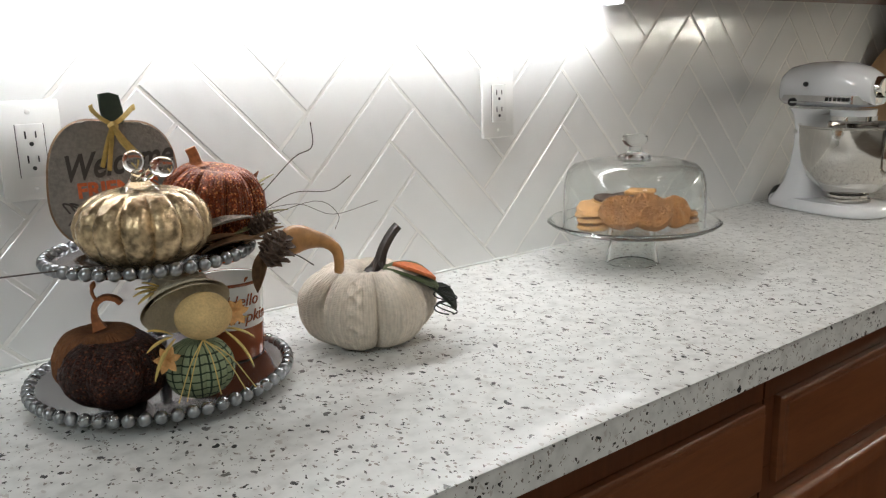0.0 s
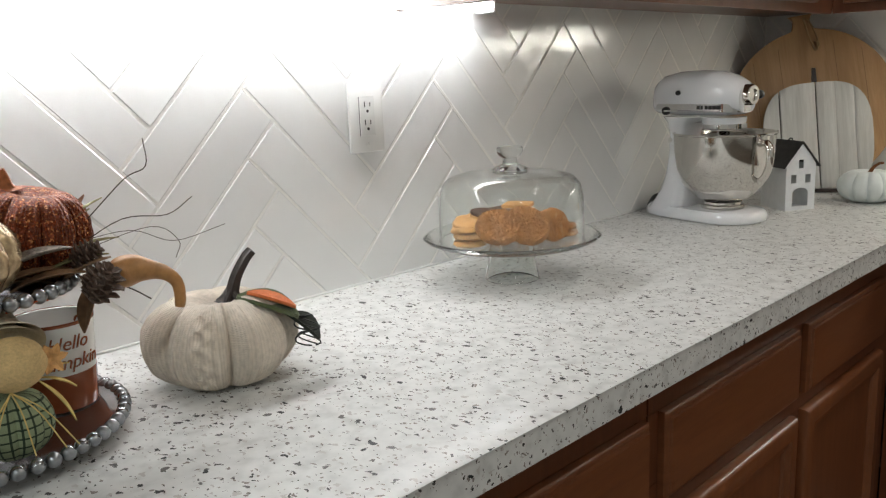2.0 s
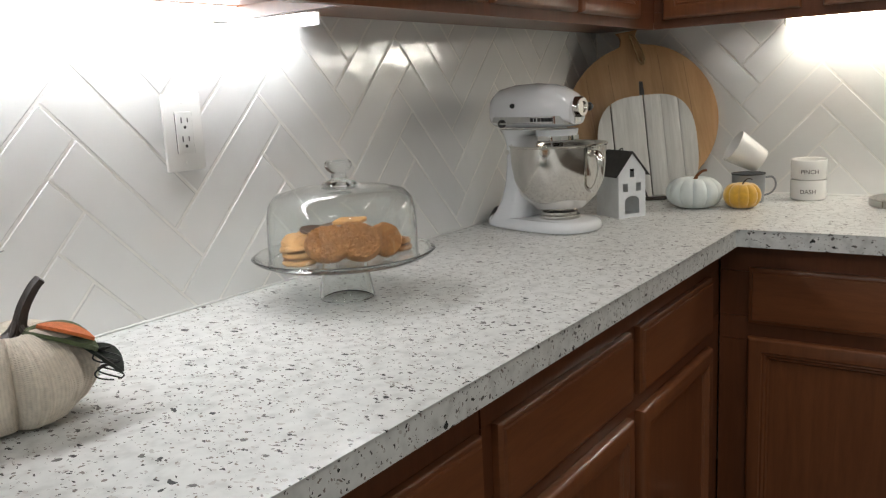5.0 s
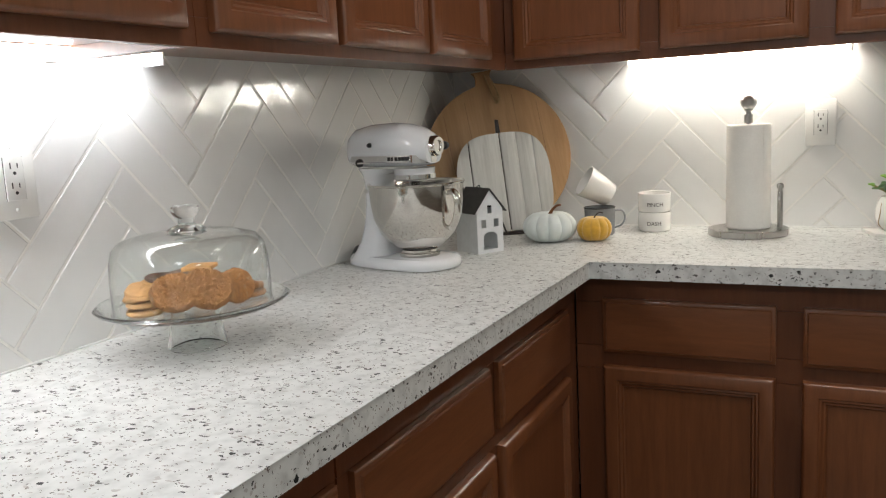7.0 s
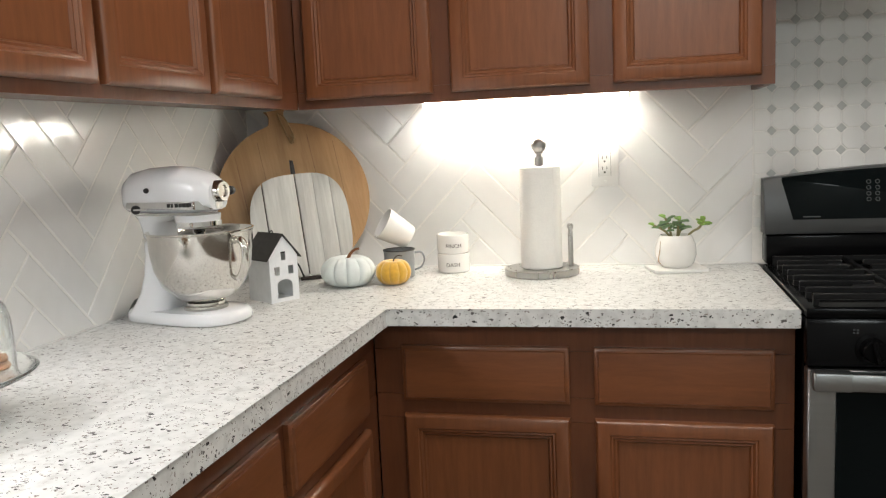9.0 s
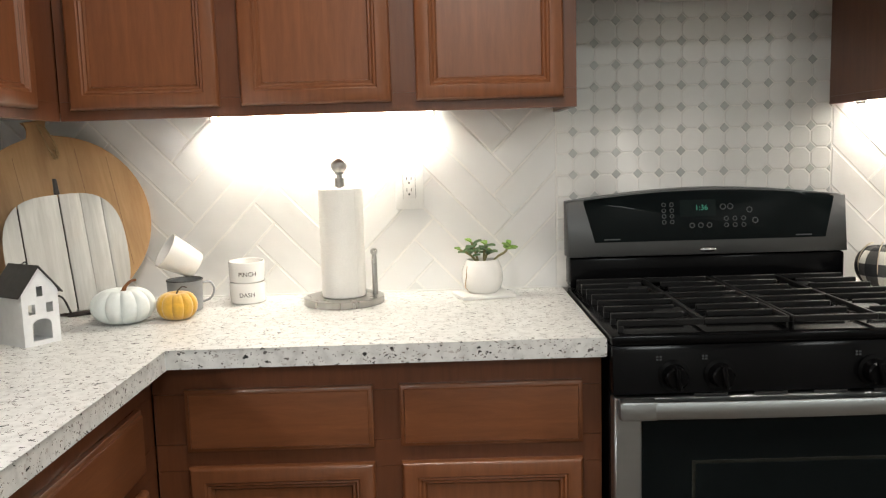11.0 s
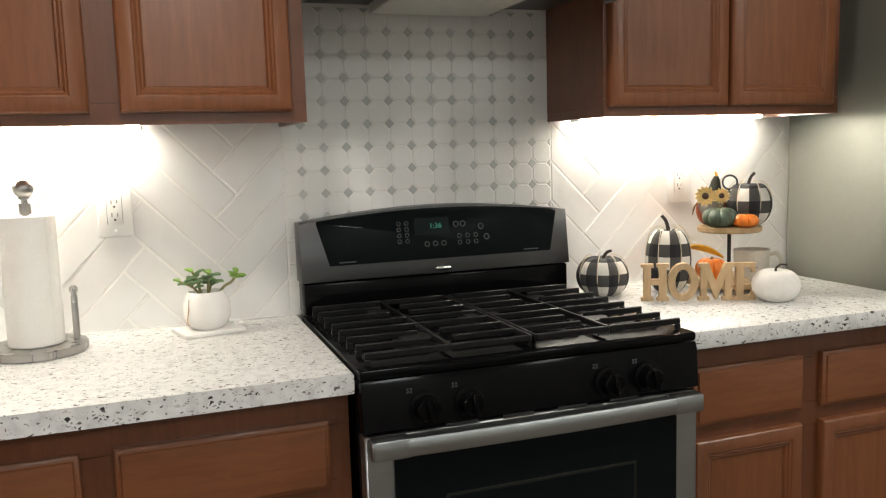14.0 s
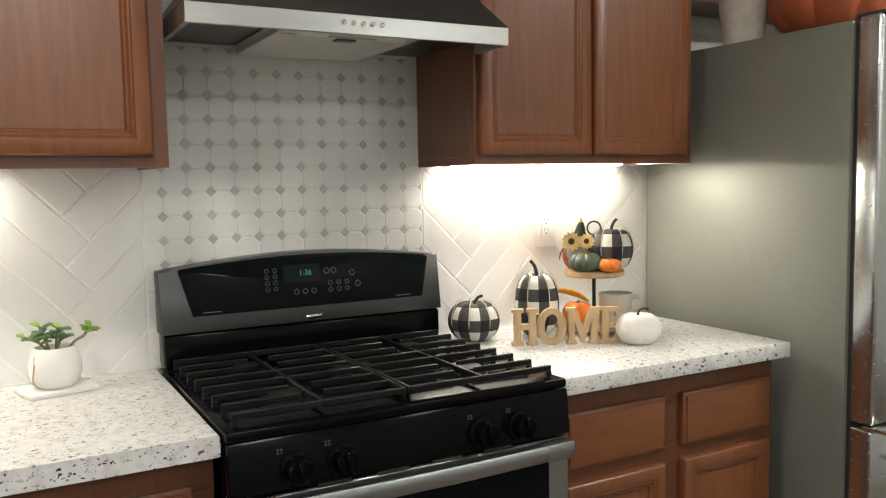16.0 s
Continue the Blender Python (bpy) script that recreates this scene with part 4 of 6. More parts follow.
def fruit(name, x, y, r, h, mat, stem_pts, stem_mat, label, z=None, ribs=8, depth=0.14, dimple=0.16, rz=0.0, sr=(0.007, 0.005), group="", seams=None, power=0.85):
    o = thing(name, x, y, COUNTER if z is None else z, label, "pumpkin", rz, group)
    bm = pumpkined(r, h, ribs, depth, dimple, power=power)
    top = max(v.co.z for v in bm.verts if v.co.x ** 2 + v.co.y ** 2 < (r * 0.25) ** 2)
    part("body", bm, mat, o)
    if seams:
        for i in range(ribs):
            a = 2 * math.pi * i / ribs
            pts = []
            for j in range(3, 22):
                phi = math.pi * j / 24
                k = math.sin(phi) ** power
                rr = r * k * (1 - depth * min(1, k * 1.4)) + 0.001
                zz = h * (0.5 - 0.5 * math.cos(phi)) + h * dimple * math.exp(-((k / 0.38) ** 2)) * (-1 if phi > math.pi / 2 else 0.5)
                pts.append((rr * math.cos(a), rr * math.sin(a), zz))
            part("seam", tubed(pts, 0.0012, 5), seams, o)
    part("stem", stem([(px, py, pz + top - h * 0.08) for px, py, pz in stem_pts], *sr), stem_mat, o)
    return o, top


def strands(a, v):
    """Rough windings of glitter thread."""
    return 0.0022 * noise.noise(Vector((a * 14, v * 9, 3.1))) + 0.0012 * noise.noise(Vector((a * 34, v * 30, 7.7)))


# ---------------------------------------------------------------- beaded two-tier tray
tray = thing("tiered_tray", -2.470, -0.207, COUNTER, "two-tier dark metal tray edged with silver beads", "tray", -18)
lower = part("lower_plate", lathed([(0, 0.006), (0.07, 0.006), (0.075, 0.0), (0.085, 0.0), (0.09, 0.008), (0.140, 0.014), (0.152, 0.021), (0.150, 0.023), (0.139, 0.018), (0, 0.014)], 64), TRAY, tray)
upper = part("upper_plate", lathed([(0, 0.164), (0.03, 0.162), (0.110, 0.168), (0.117, 0.175), (0.115, 0.177), (0.107, 0.173), (0, 0.170)], 64), TRAY, tray)
bead_me = bpy.data.meshes.new("bead")
bm = ball(bmesh.new(), (0, 0, 0), 0.0080, u=12, v=8)
bm.to_mesh(bead_me)
bm.free()
bead_me.materials.append(BEAD)
bead_me.shade_smooth()
for plate, n, r, z in ((lower, 58, 0.1550, 0.022), (upper, 46, 0.1190, 0.176)):
    for i in range(n):
        a = 2 * math.pi * (i + random.uniform(-0.06, 0.06)) / n
        b = new("bead", bead_me)
        b.matrix_basis = pose(r * math.cos(a), r * math.sin(a), z, random.uniform(0, 90))
        b.parent = plate
for i in range(9):
    b = new("bead", bead_me)
    b.matrix_basis = pose(0, 0, 0.026 + i * 0.0158)
    b.scale = (0.95, 0.95, 0.9)
    b.parent = tray
TM = tray.matrix_basis.copy()


def on_tray(x, y, z):
    return TM @ Vector((x, y, z))


def tray_thing(name, x, y, z, label, category, rz=0.0):
    p = on_tray(x + 0.012 * (z > 0.1), y, z)
    return thing(name, p.x, p.y, p.z, label, category, -18 + rz)


# welcome board
s = tray_thing("welcome_sign", -0.052, 0.050, 0.1735, "grey burlap pumpkin-shaped welcome sign with green stem", "sign", 4)
outl = []
for i in range(64):
    a = 2 * math.pi * i / 64
    c_, s_ = math.cos(a), math.sin(a)
    outl.append((0.077 * math.copysign(abs(c_) ** 0.72, c_), 0.084 + 0.083 * math.copysign(abs(s_) ** 0.76, s_) - (0.005 * math.exp(-(c_ / 0.25) ** 2) if s_ > 0 else 0)))
LEAN = pose(0, 0, 0, -7, 5) @ Matrix.Diagonal((0.97, 1, 0.97, 1))
part("board", prismed(outl, -0.006, 0.006, 0.002), BURLAP_GREY, s, m=LEAN)
part("edge_band", tubed([(x * 0.996, 0.0, z * 0.998 + 0.0002) for x, z in outl] + [(outl[0][0] * 0.996, 0.0, outl[0][1] * 0.998 + 0.0002)], 0.0046, 6, 0.5), DRY_LEAF, s, "worn brown edge", m=LEAN)
part("stem", prismed([(-0.010, 0.158), (0.014, 0.158), (0.013, 0.178), (0.008, 0.197), (-0.004, 0.200), (-0.017, 0.197), (-0.015, 0.178)], -0.006, 0.006, 0.002), DARK_GREEN, s, m=LEAN)
lettering("welcome_lettering", "Welcome", 0.046, INK, s, LEAN @ pose(0.006, -0.0066, 0.097, 0, -11) @ Matrix.Diagonal((0.74, 1, 1, 1)), shear=0.42, bold=0.0010)
lettering("friends_lettering", "FRIENDS", 0.026, ORANGE_INK, s, LEAN @ pose(0.006, -0.0066, 0.070, 0, -6), bold=0.0010)
bm = bmesh.new()
for dx in (-0.055, -0.047, 0.055):
    tube(bm, curve_points([(dx, -0.0066, 0.03), (dx + 0.012, -0.0066, 0.05), (dx - 0.006, -0.0066, 0.058), (dx + 0.002, -0.0066, 0.045)], 5), 0.0012, 5)
part("scroll", bm, INK, s, m=LEAN)
bow = [[(0, -0.009, 0.158), (-0.014, -0.012, 0.166), (-0.024, -0.010, 0.176), (-0.026, -0.012, 0.182)], [(0, -0.009, 0.158), (0.012, -0.012, 0.168), (0.022, -0.010, 0.179), (0.026, -0.014, 0.182)],
       [(0, -0.010, 0.158), (-0.007, -0.012, 0.135), (-0.014, -0.014, 0.104)], [(0, -0.010, 0.158), (-0.003, -0.012, 0.130), (-0.006, -0.016, 0.100)], [(0, -0.010, 0.158), (0.012, -0.012, 0.141), (0.034, -0.014, 0.117)], [(0, -0.010, 0.158), (0.009, -0.012, 0.138), (0.026, -0.016, 0.118)], [(-0.006, -0.013, 0.156), (0, -0.016, 0.160), (0.006, -0.013, 0.156)]]
for line in bow:
    part("ribbon", tubed(curve_points(line, 5), 0.0042, 6, 0.25), RAFFIA, s, m=LEAN)
# gold mercury glass pumpkin
s = tray_thing("glass_pumpkin", -0.016, -0.052, 0.1735, "gold mercury glass pumpkin with a clear glass knob", "pumpkin")
part("body", pumpkined(0.077, 0.096, 13, 0.10, 0.12, rows=60, per=16, power=0.8, relief=lambda a, v: 0.0016 * noise.noise(Vector((a * 9, v * 14, 0.4)))), MERCURY, s)
part("stem", lathed([(0.026, 0.080), (0.020, 0.088), (0.012, 0.095), (0.0085, 0.102), (0.0075, 0.110), (0, 0.112)], 20), CLEAR, s)
bm = bmesh.new()
ball(bm, (-0.004, -0.004, 0.118), 0.0118, 1, 1, 1.12, 20, 14)
part("knob", bm, CLEAR, s)
part("tendril", tubed(curve_points([(0.004, 0, 0.098), (0.014, -0.002, 0.104), (0.022, -0.003, 0.108)], 5), 0.0055, 10), CLEAR, s)
bm = bmesh.new()
ball(bm, (0.026, -0.003, 0.110), 0.0125, 1.15, 1, 0.95, 20, 14)
part("tendril_end", bm, CLEAR, s)
# copper glitter pumpkin, wound with thread
s = tray_thing("glitter_pumpkin", 0.062, 0.036, 0.1735, "small copper glitter pumpkin with a short stem", "pumpkin")
part("body", pumpkined(0.066, 0.112, 9, 0.13, 0.14, rows=44, per=22, relief=lambda a, v: strands(a, v) + 0.0011 * math.sin(a * 74 + 2.5 * noise.noise(Vector((a * 3, v * 5, 2.2))))), COPPER, s, m=pose(0, 0, 0, 6, 9))
part("stem", stem([(-0.008, 0, 0.098), (-0.010, 0, 0.110), (-0.014, 0, 0.121)], 0.008, 0.0085), COPPER_STEM, s)
part("felt_leaf", leafed((0.055, 0.005, 0.045), (0.070, 0.01, 0.085), 0.018), RUST, s)
# dried spray: leaves, cones, gourd
s = tray_thing("dried_spray", 0.074, 0.0, 0.170, "dried autumn spray of leaves, pine cones and a small gourd", "dried flowers")
for base, tip, w, mat in (((0.0, 0.0, 0.02), (-0.02, 0.01, 0.09), 0.012, OLIVE_LEAF), ((0.0, 0.0, 0.03), (0.075, 0.03, 0.085), 0.010, OLIVE_LEAF), ((0, 0, 0.025), (0.06, 0.02, 0.075), 0.014, OLIVE_LEAF), ((-0.046, -0.062, 0.026), (0.034, -0.056, 0.046), 0.034, SPOT_LEAF), ((-0.03, -0.05, 0.006), (0.045, -0.055, 0.018), 0.026, DRY_LEAF), ((0.0, -0.01, 0.02), (0.085, 0.0, 0.042), 0.012, OLIVE_LEAF), ((0.0, -0.03, 0.015), (0.07, -0.03, 0.030), 0.016, OLIVE_LEAF),
                          ((-0.06, -0.05, 0.006), (0.03, -0.03, 0.020), 0.022, DRY_LEAF), ((0.02, -0.02, 0.0), (-0.07, -0.05, 0.012), 0.020, DRY_LEAF), ((0.055, -0.01, 0.0), (0.035, -0.03, -0.055), 0.022, DRY_LEAF), ((0.03, 0.0, 0.04), (0.05, 0.0, 0.075), 0.012, DRY_LEAF),
                          ((-0.02, 0.0, 0.03), (0.02, 0.02, 0.08), 0.009, OLIVE_LEAF), ((0.01, -0.04, 0.0), (0.07, -0.05, 0.03), 0.02, DRY_LEAF)):
    part("leaf", leafed(base, tip, w), mat, s)
for line, r in (([(0.0, 0, 0.02), (0.05, 0.01, 0.06), (0.10, 0.02, 0.105), (0.125, 0.02, 0.118), (0.125, 0.02, 0.150)], 0.0012), ([(0.03, 0, 0.03), (0.09, 0.0, 0.062), (0.14, 0.0, 0.062), (0.17, 0.0, 0.080)], 0.0010), ([(0.03, 0, 0.04), (0.10, 0.02, 0.045), (0.15, 0.03, 0.025), (0.21, 0.02, 0.040)], 0.0007),
                ([(0.04, 0, 0.03), (0.12, 0.0, 0.05), (0.15, 0, 0.03), (0.145, 0, 0.01)], 0.0007), ([(0.06, -0.01, 0.0), (0.09, -0.02, -0.015), (0.11, -0.02, -0.03)], 0.0014), ([(-0.06, -0.04, 0.004), (-0.19, -0.08, 0.010), (-0.29, -0.10, 0.012)], 0.0016)):
    part("twig", tubed(curve_points(line, 5), r * 0.62, 5), TWIG, s)


def pine_cone(parent, m, r, h):
    bm = bmesh.new()
    ball(bm, (0, 0, h * 0.5), r * 0.55, 1, 1, h / r * 0.8, 8, 6)
    for k in range(44):
        t = k / 44
        a = k * 2.39996
        rr = r * math.sin(math.pi * (0.12 + 0.8 * t)) ** 0.7
        z = h * (0.05 + 0.9 * t)
        d = Vector((math.cos(a), math.sin(a), 0))
        leaf(bm, d * rr * 0.35 + Vector((0, 0, z)), d * rr + Vector((0, 0, z + r * 0.28)), r * 0.5, (0, 0, 1), 0.15, 0.0008, 3)
    part("pine_cone", bm, PINE, parent, "brown open pine cone", m=m)


pine_cone(s, pose(0.044, -0.058, -0.016, 20, 30), 0.024, 0.046)
pine_cone(s, pose(0.028, -0.03, 0.022, 10, 60), 0.017, 0.038)
g = curve_points([(0.062, -0.03, 0.028), (0.075, -0.032, 0.031), (0.090, -0.034, 0.034), (0.105, -0.036, 0.032), (0.122, -0.04, 0.027), (0.134, -0.042, 0.015), (0.136, -0.044, -0.002), (0.134, -0.045, -0.014)], 3)
gr = [0.004, 0.012, 0.017, 0.0195, 0.0205, 0.0205, 0.0195, 0.018, 0.0160, 0.0140, 0.0122, 0.0108, 0.0098, 0.009, 0.0084, 0.008, 0.0077, 0.0075, 0.0073, 0.0072, 0.007, 0.0058]
part("gourd", tubed(g, [0.88 * v for v in gr[:len(g)]], 14), GOURD, s, "small crook-necked ochre gourd", m=pose(0.002, 0, -0.024))
# maroon pumpkin on the lower plate
s = tray_thing("velvet_pumpkin", -0.058, -0.066, 0.018, "maroon beaded pumpkin with rust felt top and curled stem", "pumpkin")
part("body", pumpkined(0.061, 0.088, 5, 0.15, 0.12, rows=44, per=36, relief=strands), MAROON, s, m=pose(0.003, -0.004, 0, 4, 3, 20))
part("felt_top", pumpkined(0.055, 0.084, 6, 0.12, 0.12, rows=40, per=26, relief=lambda a, v: strands(a, v) + 0.0008 * math.sin(a * 60)), RUST, s, "rust felt back and crown", m=pose(-0.008, 0.012, 0.0095))
part("stem", stem([(-0.006, 0.01, 0.083), (-0.010, 0.012, 0.098), (-0.008, 0.012, 0.112), (0.002, 0.010, 0.120), (0.014, 0.008, 0.118), (0.020, 0.008, 0.112)], 0.0046, 0.0042, twist=0.3), COPPER_STEM, s)
part("twist", tubed(curve_points([(-0.006, 0.012, 0.116), (-0.010, 0.012, 0.128), (-0.006, 0.012, 0.140)], 4), [0.0022] * 6 + [0.0034, 0.003, 0.001], 6), COPPER_STEM, s)
# scarecrow figure
d = Doll()
d.add(GREEN_PLAID, lambda b: pumpkin(b, 0.041, 0.072, 8, 0.10, 0.1))
d.add(STRAW_YARN, lambda b: ball(b, (0.006, -0.020, 0.099), 0.029, 1.12, 0.85, 0.95, 22, 16))
d.add(HAT_BURLAP, lambda b: lathe(b, [(0.052, -0.010), (0.044, -0.001), (0.036, 0.008), (0.030, 0.03), (0.016, 0.044), (0, 0.048), (0, 0.043), (0.013, 0.039), (0.027, 0.024), (0.034, 0.002), (0.050, -0.014)], 32, m=pose(-0.008, 0.016, 0.112, -46, -8), close=False))
d.add(PALE_ORANGE, lambda b: [leaf(b, (c0[0], c0[1], c0[2]), (c0[0] + 0.015 * math.cos(a), c0[1] - 0.006, c0[2] + 0.017 * math.sin(a)), 0.009, (0, -1, 0)) for c0 in ((0.042, -0.020, 0.098), (-0.040, -0.026, 0.058)) for a in (0.2, 1.1, 2.0, 3.0, 4.2, 5.3)] and None)
d.add(RAFFIA, lambda b: [leaf(b, (0.03 * math.cos(a), 0.02 * math.sin(a) - 0.02, 0.080), (0.060 * math.cos(a), 0.03 * math.sin(a) - 0.03, 0.066 + 0.03 * math.sin(a * 3)), 0.006) for a in (-0.5, 0.3, 2.8, 3.5, 0.0, 3.1)] and None)
d.add(RAFFIA, lambda b: [tube(b, curve_points([(0.0, -0.035, 0.076), (dx * 0.5, -0.047, 0.055), (dx, -0.048, 0.012)], 4), 0.0007, 5) for dx in (-0.035, -0.026, 0.012, 0.04, 0.052)] and None)
d.add(RAFFIA, lambda b: [leaf(b, (-0.03, 0.01, 0.128), (-0.03 - 0.034 * math.cos(a), 0.0, 0.128 + 0.020 * math.sin(a)), 0.007) for a in (-0.5, 0.0, 0.4, 0.8)] and None)
d.add(ORANGE_INK, lambda b: leaf(b, (0.010, 0.0, 0.146), (0.050, 0.0, 0.152), 0.022))
p = on_tray(0.040, -0.090, 0.018)
sc = finish("scarecrow_doll", d.bm, d.mats, m=pose(p.x, p.y, p.z, 0, 0, -10))
tagged(sc, "small stuffed scarecrow with burlap hat and green checked body", "doll")
# autumn mug
s = tray_thing("mug", 0.090, 0.040, 0.018, "white mug with rust-coloured base and red lettering", "mug", 18)
part("body", cup(bmesh.new(), 0.041, 0.047, 0.104), MUG_WHITE, s)
part("glaze", lathed([(0.0414, 0.0005), (0.0419, 0.004), (0.0440, 0.043), (0.0433, 0.043), (0.041, 0.002)], 40, close=True), MUG_RUST, s, "rust-coloured glaze")
part("handle", tubed(curve_points([(0.040, 0.020, 0.088), (0.050, 0.036, 0.092), (0.054, 0.046, 0.076), (0.052, 0.042, 0.050), (0.038, 0.020, 0.034)], 5), 0.0062, 10), MUG_RUST, s)
part("rim_line", lathed([(0.0472, 0.1005), (0.0475, 0.103), (0.0465, 0.1045), (0.0462, 0.1025)], 40, close=True), MUG_RUST, s)
lettering("lettering", "Hello\nPumpkin", 0.022, MUG_RUST, s, pose(0, 0, 0.074), shear=0.3, warp=on_cylinder(0.0465), depth=0.0005)

# ---------------------------------------------------------------- cream knitted pumpkin


def knit_relief(a, v):
    """A plaited cable on every other lobe, raised ribs on the others, soft dents."""
    lobe = a / (2 * math.pi) * 6
    u = lobe % 1.0 - 0.5
    out = 0.0034 * noise.noise(Vector((a * 2.2, v * 5, 1.7))) + 0.0014 * noise.noise(Vector((a * 9, v * 16, 5.1)))
    if int(lobe) % 2 == 0:
        for sgn in (-1, 1):
            c0 = 0.10 + 0.10 * math.sin(v * 30 + sgn * math.pi / 2)
            out += 0.0072 * math.exp(-(((u - c0) / 0.065) ** 2)) * (0.7 + 0.3 * sgn * math.cos(v * 30))
    for c0, w, h in ((-0.30, 0.032, 0.0034), (-0.20, 0.032, 0.0034), (0.30, 0.032, 0.0034), (0.20 if int(lobe) % 2 else -0.1, 0.036, 0.0034), (0.02 if int(lobe) % 2 else 0.4, 0.06, 0.0026)):
        out += h * math.exp(-(((u - c0) / w) ** 2))
    return out


def stitched(m, columns, rows, middle):
    """Adds v-shaped stitches in columns to a cloth's relief and paints shade between them."""
    t = m.node_tree
    p = t.nodes["Principled BSDF"]
    c = t.nodes.new("ShaderNodeTexCoord")
    sep = node(t, "ShaderNodeSeparateXYZ", {0: c.outputs["Object"]})
    ang = node(t, "ShaderNodeMath", {0: sep.outputs[1], 1: sep.outputs[0]}, operation="ARCTAN2")
    k = node(t, "ShaderNodeMath", {0: ang.outputs[0], 1: columns / (2 * math.pi)}, operation="MULTIPLY")
    tri = node(t, "ShaderNodeMath", {0: k.outputs[0], 1: 0.5}, operation="PINGPONG")
    xx = node(t, "ShaderNodeMath", {0: sep.outputs[0], 1: sep.outputs[0]}, operation="MULTIPLY")
    rr = node(t, "ShaderNodeMath", {0: sep.outputs[1], 1: sep.outputs[1], 2: xx.outputs[0]}, operation="MULTIPLY_ADD")
    radial = node(t, "ShaderNodeMath", {0: rr.outputs[0]}, operation="SQRT")
    up = node(t, "ShaderNodeMath", {0: sep.outputs[2], 1: middle}, operation="SUBTRACT")
    rise = node(t, "ShaderNodeMath", {0: up.outputs[0], 1: radial.outputs[0]}, operation="ARCTAN2")
    z = node(t, "ShaderNodeMath", {0: rise.outputs[0], 1: rows}, operation="MULTIPLY")
    slant = node(t, "ShaderNodeMath", {0: tri.outputs[0], 1: z.outputs[0]}, operation="ADD")
    beat = node(t, "ShaderNodeMath", {0: slant.outputs[0], 1: 0.5}, operation="PINGPONG")
    edge = node(t, "ShaderNodeMath", {0: tri.outputs[0], 1: 0.9}, operation="MULTIPLY")
    h = node(t, "ShaderNodeMath", {0: beat.outputs[0], 1: edge.outputs[0]}, operation="ADD")
    bump(t, p, h.outputs[0], 0.7, 0.0020)
    # Groove shade put into the colour: darker where the stitch height is low.
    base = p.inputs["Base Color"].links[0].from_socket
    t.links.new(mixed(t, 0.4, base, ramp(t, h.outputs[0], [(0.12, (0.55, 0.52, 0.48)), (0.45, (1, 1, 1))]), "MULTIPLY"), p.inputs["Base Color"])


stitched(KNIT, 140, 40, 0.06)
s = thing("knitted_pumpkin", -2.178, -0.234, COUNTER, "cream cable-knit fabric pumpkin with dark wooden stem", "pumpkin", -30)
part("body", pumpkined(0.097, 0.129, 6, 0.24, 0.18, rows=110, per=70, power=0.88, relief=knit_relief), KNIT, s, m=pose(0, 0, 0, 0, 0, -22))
part("stem", stem([(0.016, 0, 0.098), (0.020, 0, 0.112), (0.027, 0.0, 0.134), (0.040, 0.0, 0.156), (0.049, 0.0, 0.166)], 0.0085, 0.0068, segs=10, twist=0.34), DARK_STEM, s)
for k in range(5):
    a = k * 1.257 + 0.4
    part("stem_root", tubed(curve_points([(0.018, 0, 0.118), (0.018 + 0.009 * math.cos(a), 0.009 * math.sin(a), 0.108), (0.018 + 0.019 * math.cos(a), 0.019 * math.sin(a), 0.103 - 0.002 * (k % 2))], 4), [0.0055, 0.005, 0.0048, 0.0045, 0.004, 0.0036, 0.003, 0.0024, 0.0015], 7), DARK_STEM, s)
part("felt_leaf", leafed((0.024, -0.014, 0.108), (0.100, -0.030, 0.078), 0.072, sag=0.16, thick=0.0025), FELT_GREEN, s, "moss green felt leaf")
part("felt_leaf", leafed((0.038, -0.010, 0.112), (0.098, -0.020, 0.089), 0.032, sag=0.10, thick=0.002), FELT_ORANGE, s, "orange felt leaf")
part("felt_leaf", leafed((0.086, -0.022, 0.082), (0.124, -0.034, 0.046), 0.048, sag=0.24, thick=0.002), FELT_BLACK, s, "dark curled felt leaf")
for k in range(3):
    line = [(0.105 + 0.012 * math.cos(t * 0.9 + k) + 0.004 * k, -0.032 + 0.010 * math.sin(t * 0.9), 0.080 - 0.0030 * t) for t in range(14)]
    part("wire_curl", tubed(curve_points(line, 2), 0.0011, 5), BLACK_IRON, s)

# ---------------------------------------------------------------- glass cake stand with cookies
CX, CY = -1.547, -0.205
s = thing("cake_stand", CX, CY, COUNTER, "clear glass cake stand on a flared foot", "cake stand")
part("foot", lathed([(0.049, 0.0), (0.051, 0.002), (0.046, 0.030), (0.040, 0.060), (0.038, 0.068), (0.035, 0.068), (0.037, 0.060), (0.043, 0.030), (0.047, 0.004)], 48, close=True), CLEAR, s)
part("plate", lathed([(0, 0.0685), (0.12, 0.0690), (0.146, 0.0725), (0.160, 0.080), (0.163, 0.083), (0.160, 0.0855), (0.146, 0.0790), (0.12, 0.0750), (0, 0.0745)], 64), CLEAR, s)
part("rim_bead", lathed([(0.1615, 0.0800), (0.1645, 0.083), (0.1615, 0.086), (0.1585, 0.083)], 64, close=True), CLEAR, s)
dome = thing("glass_dome", CX, CY, COUNTER + 0.0757, "clear glass dome with a knob, over the cookies", "cloche")
part("shell", lathed([(0.131, 0.0), (0.134, 0.001), (0.1338, 0.045), (0.132, 0.082), (0.1265, 0.103), (0.114, 0.116), (0.085, 0.1235), (0.04, 0.1265), (0.0, 0.127), (0.0, 0.1245), (0.04, 0.124), (0.084, 0.121), (0.1125, 0.1138), (0.1245, 0.1015), (0.1297, 0.081), (0.1315, 0.045)], 64, close=True), CLEAR, dome).visible_shadow = False
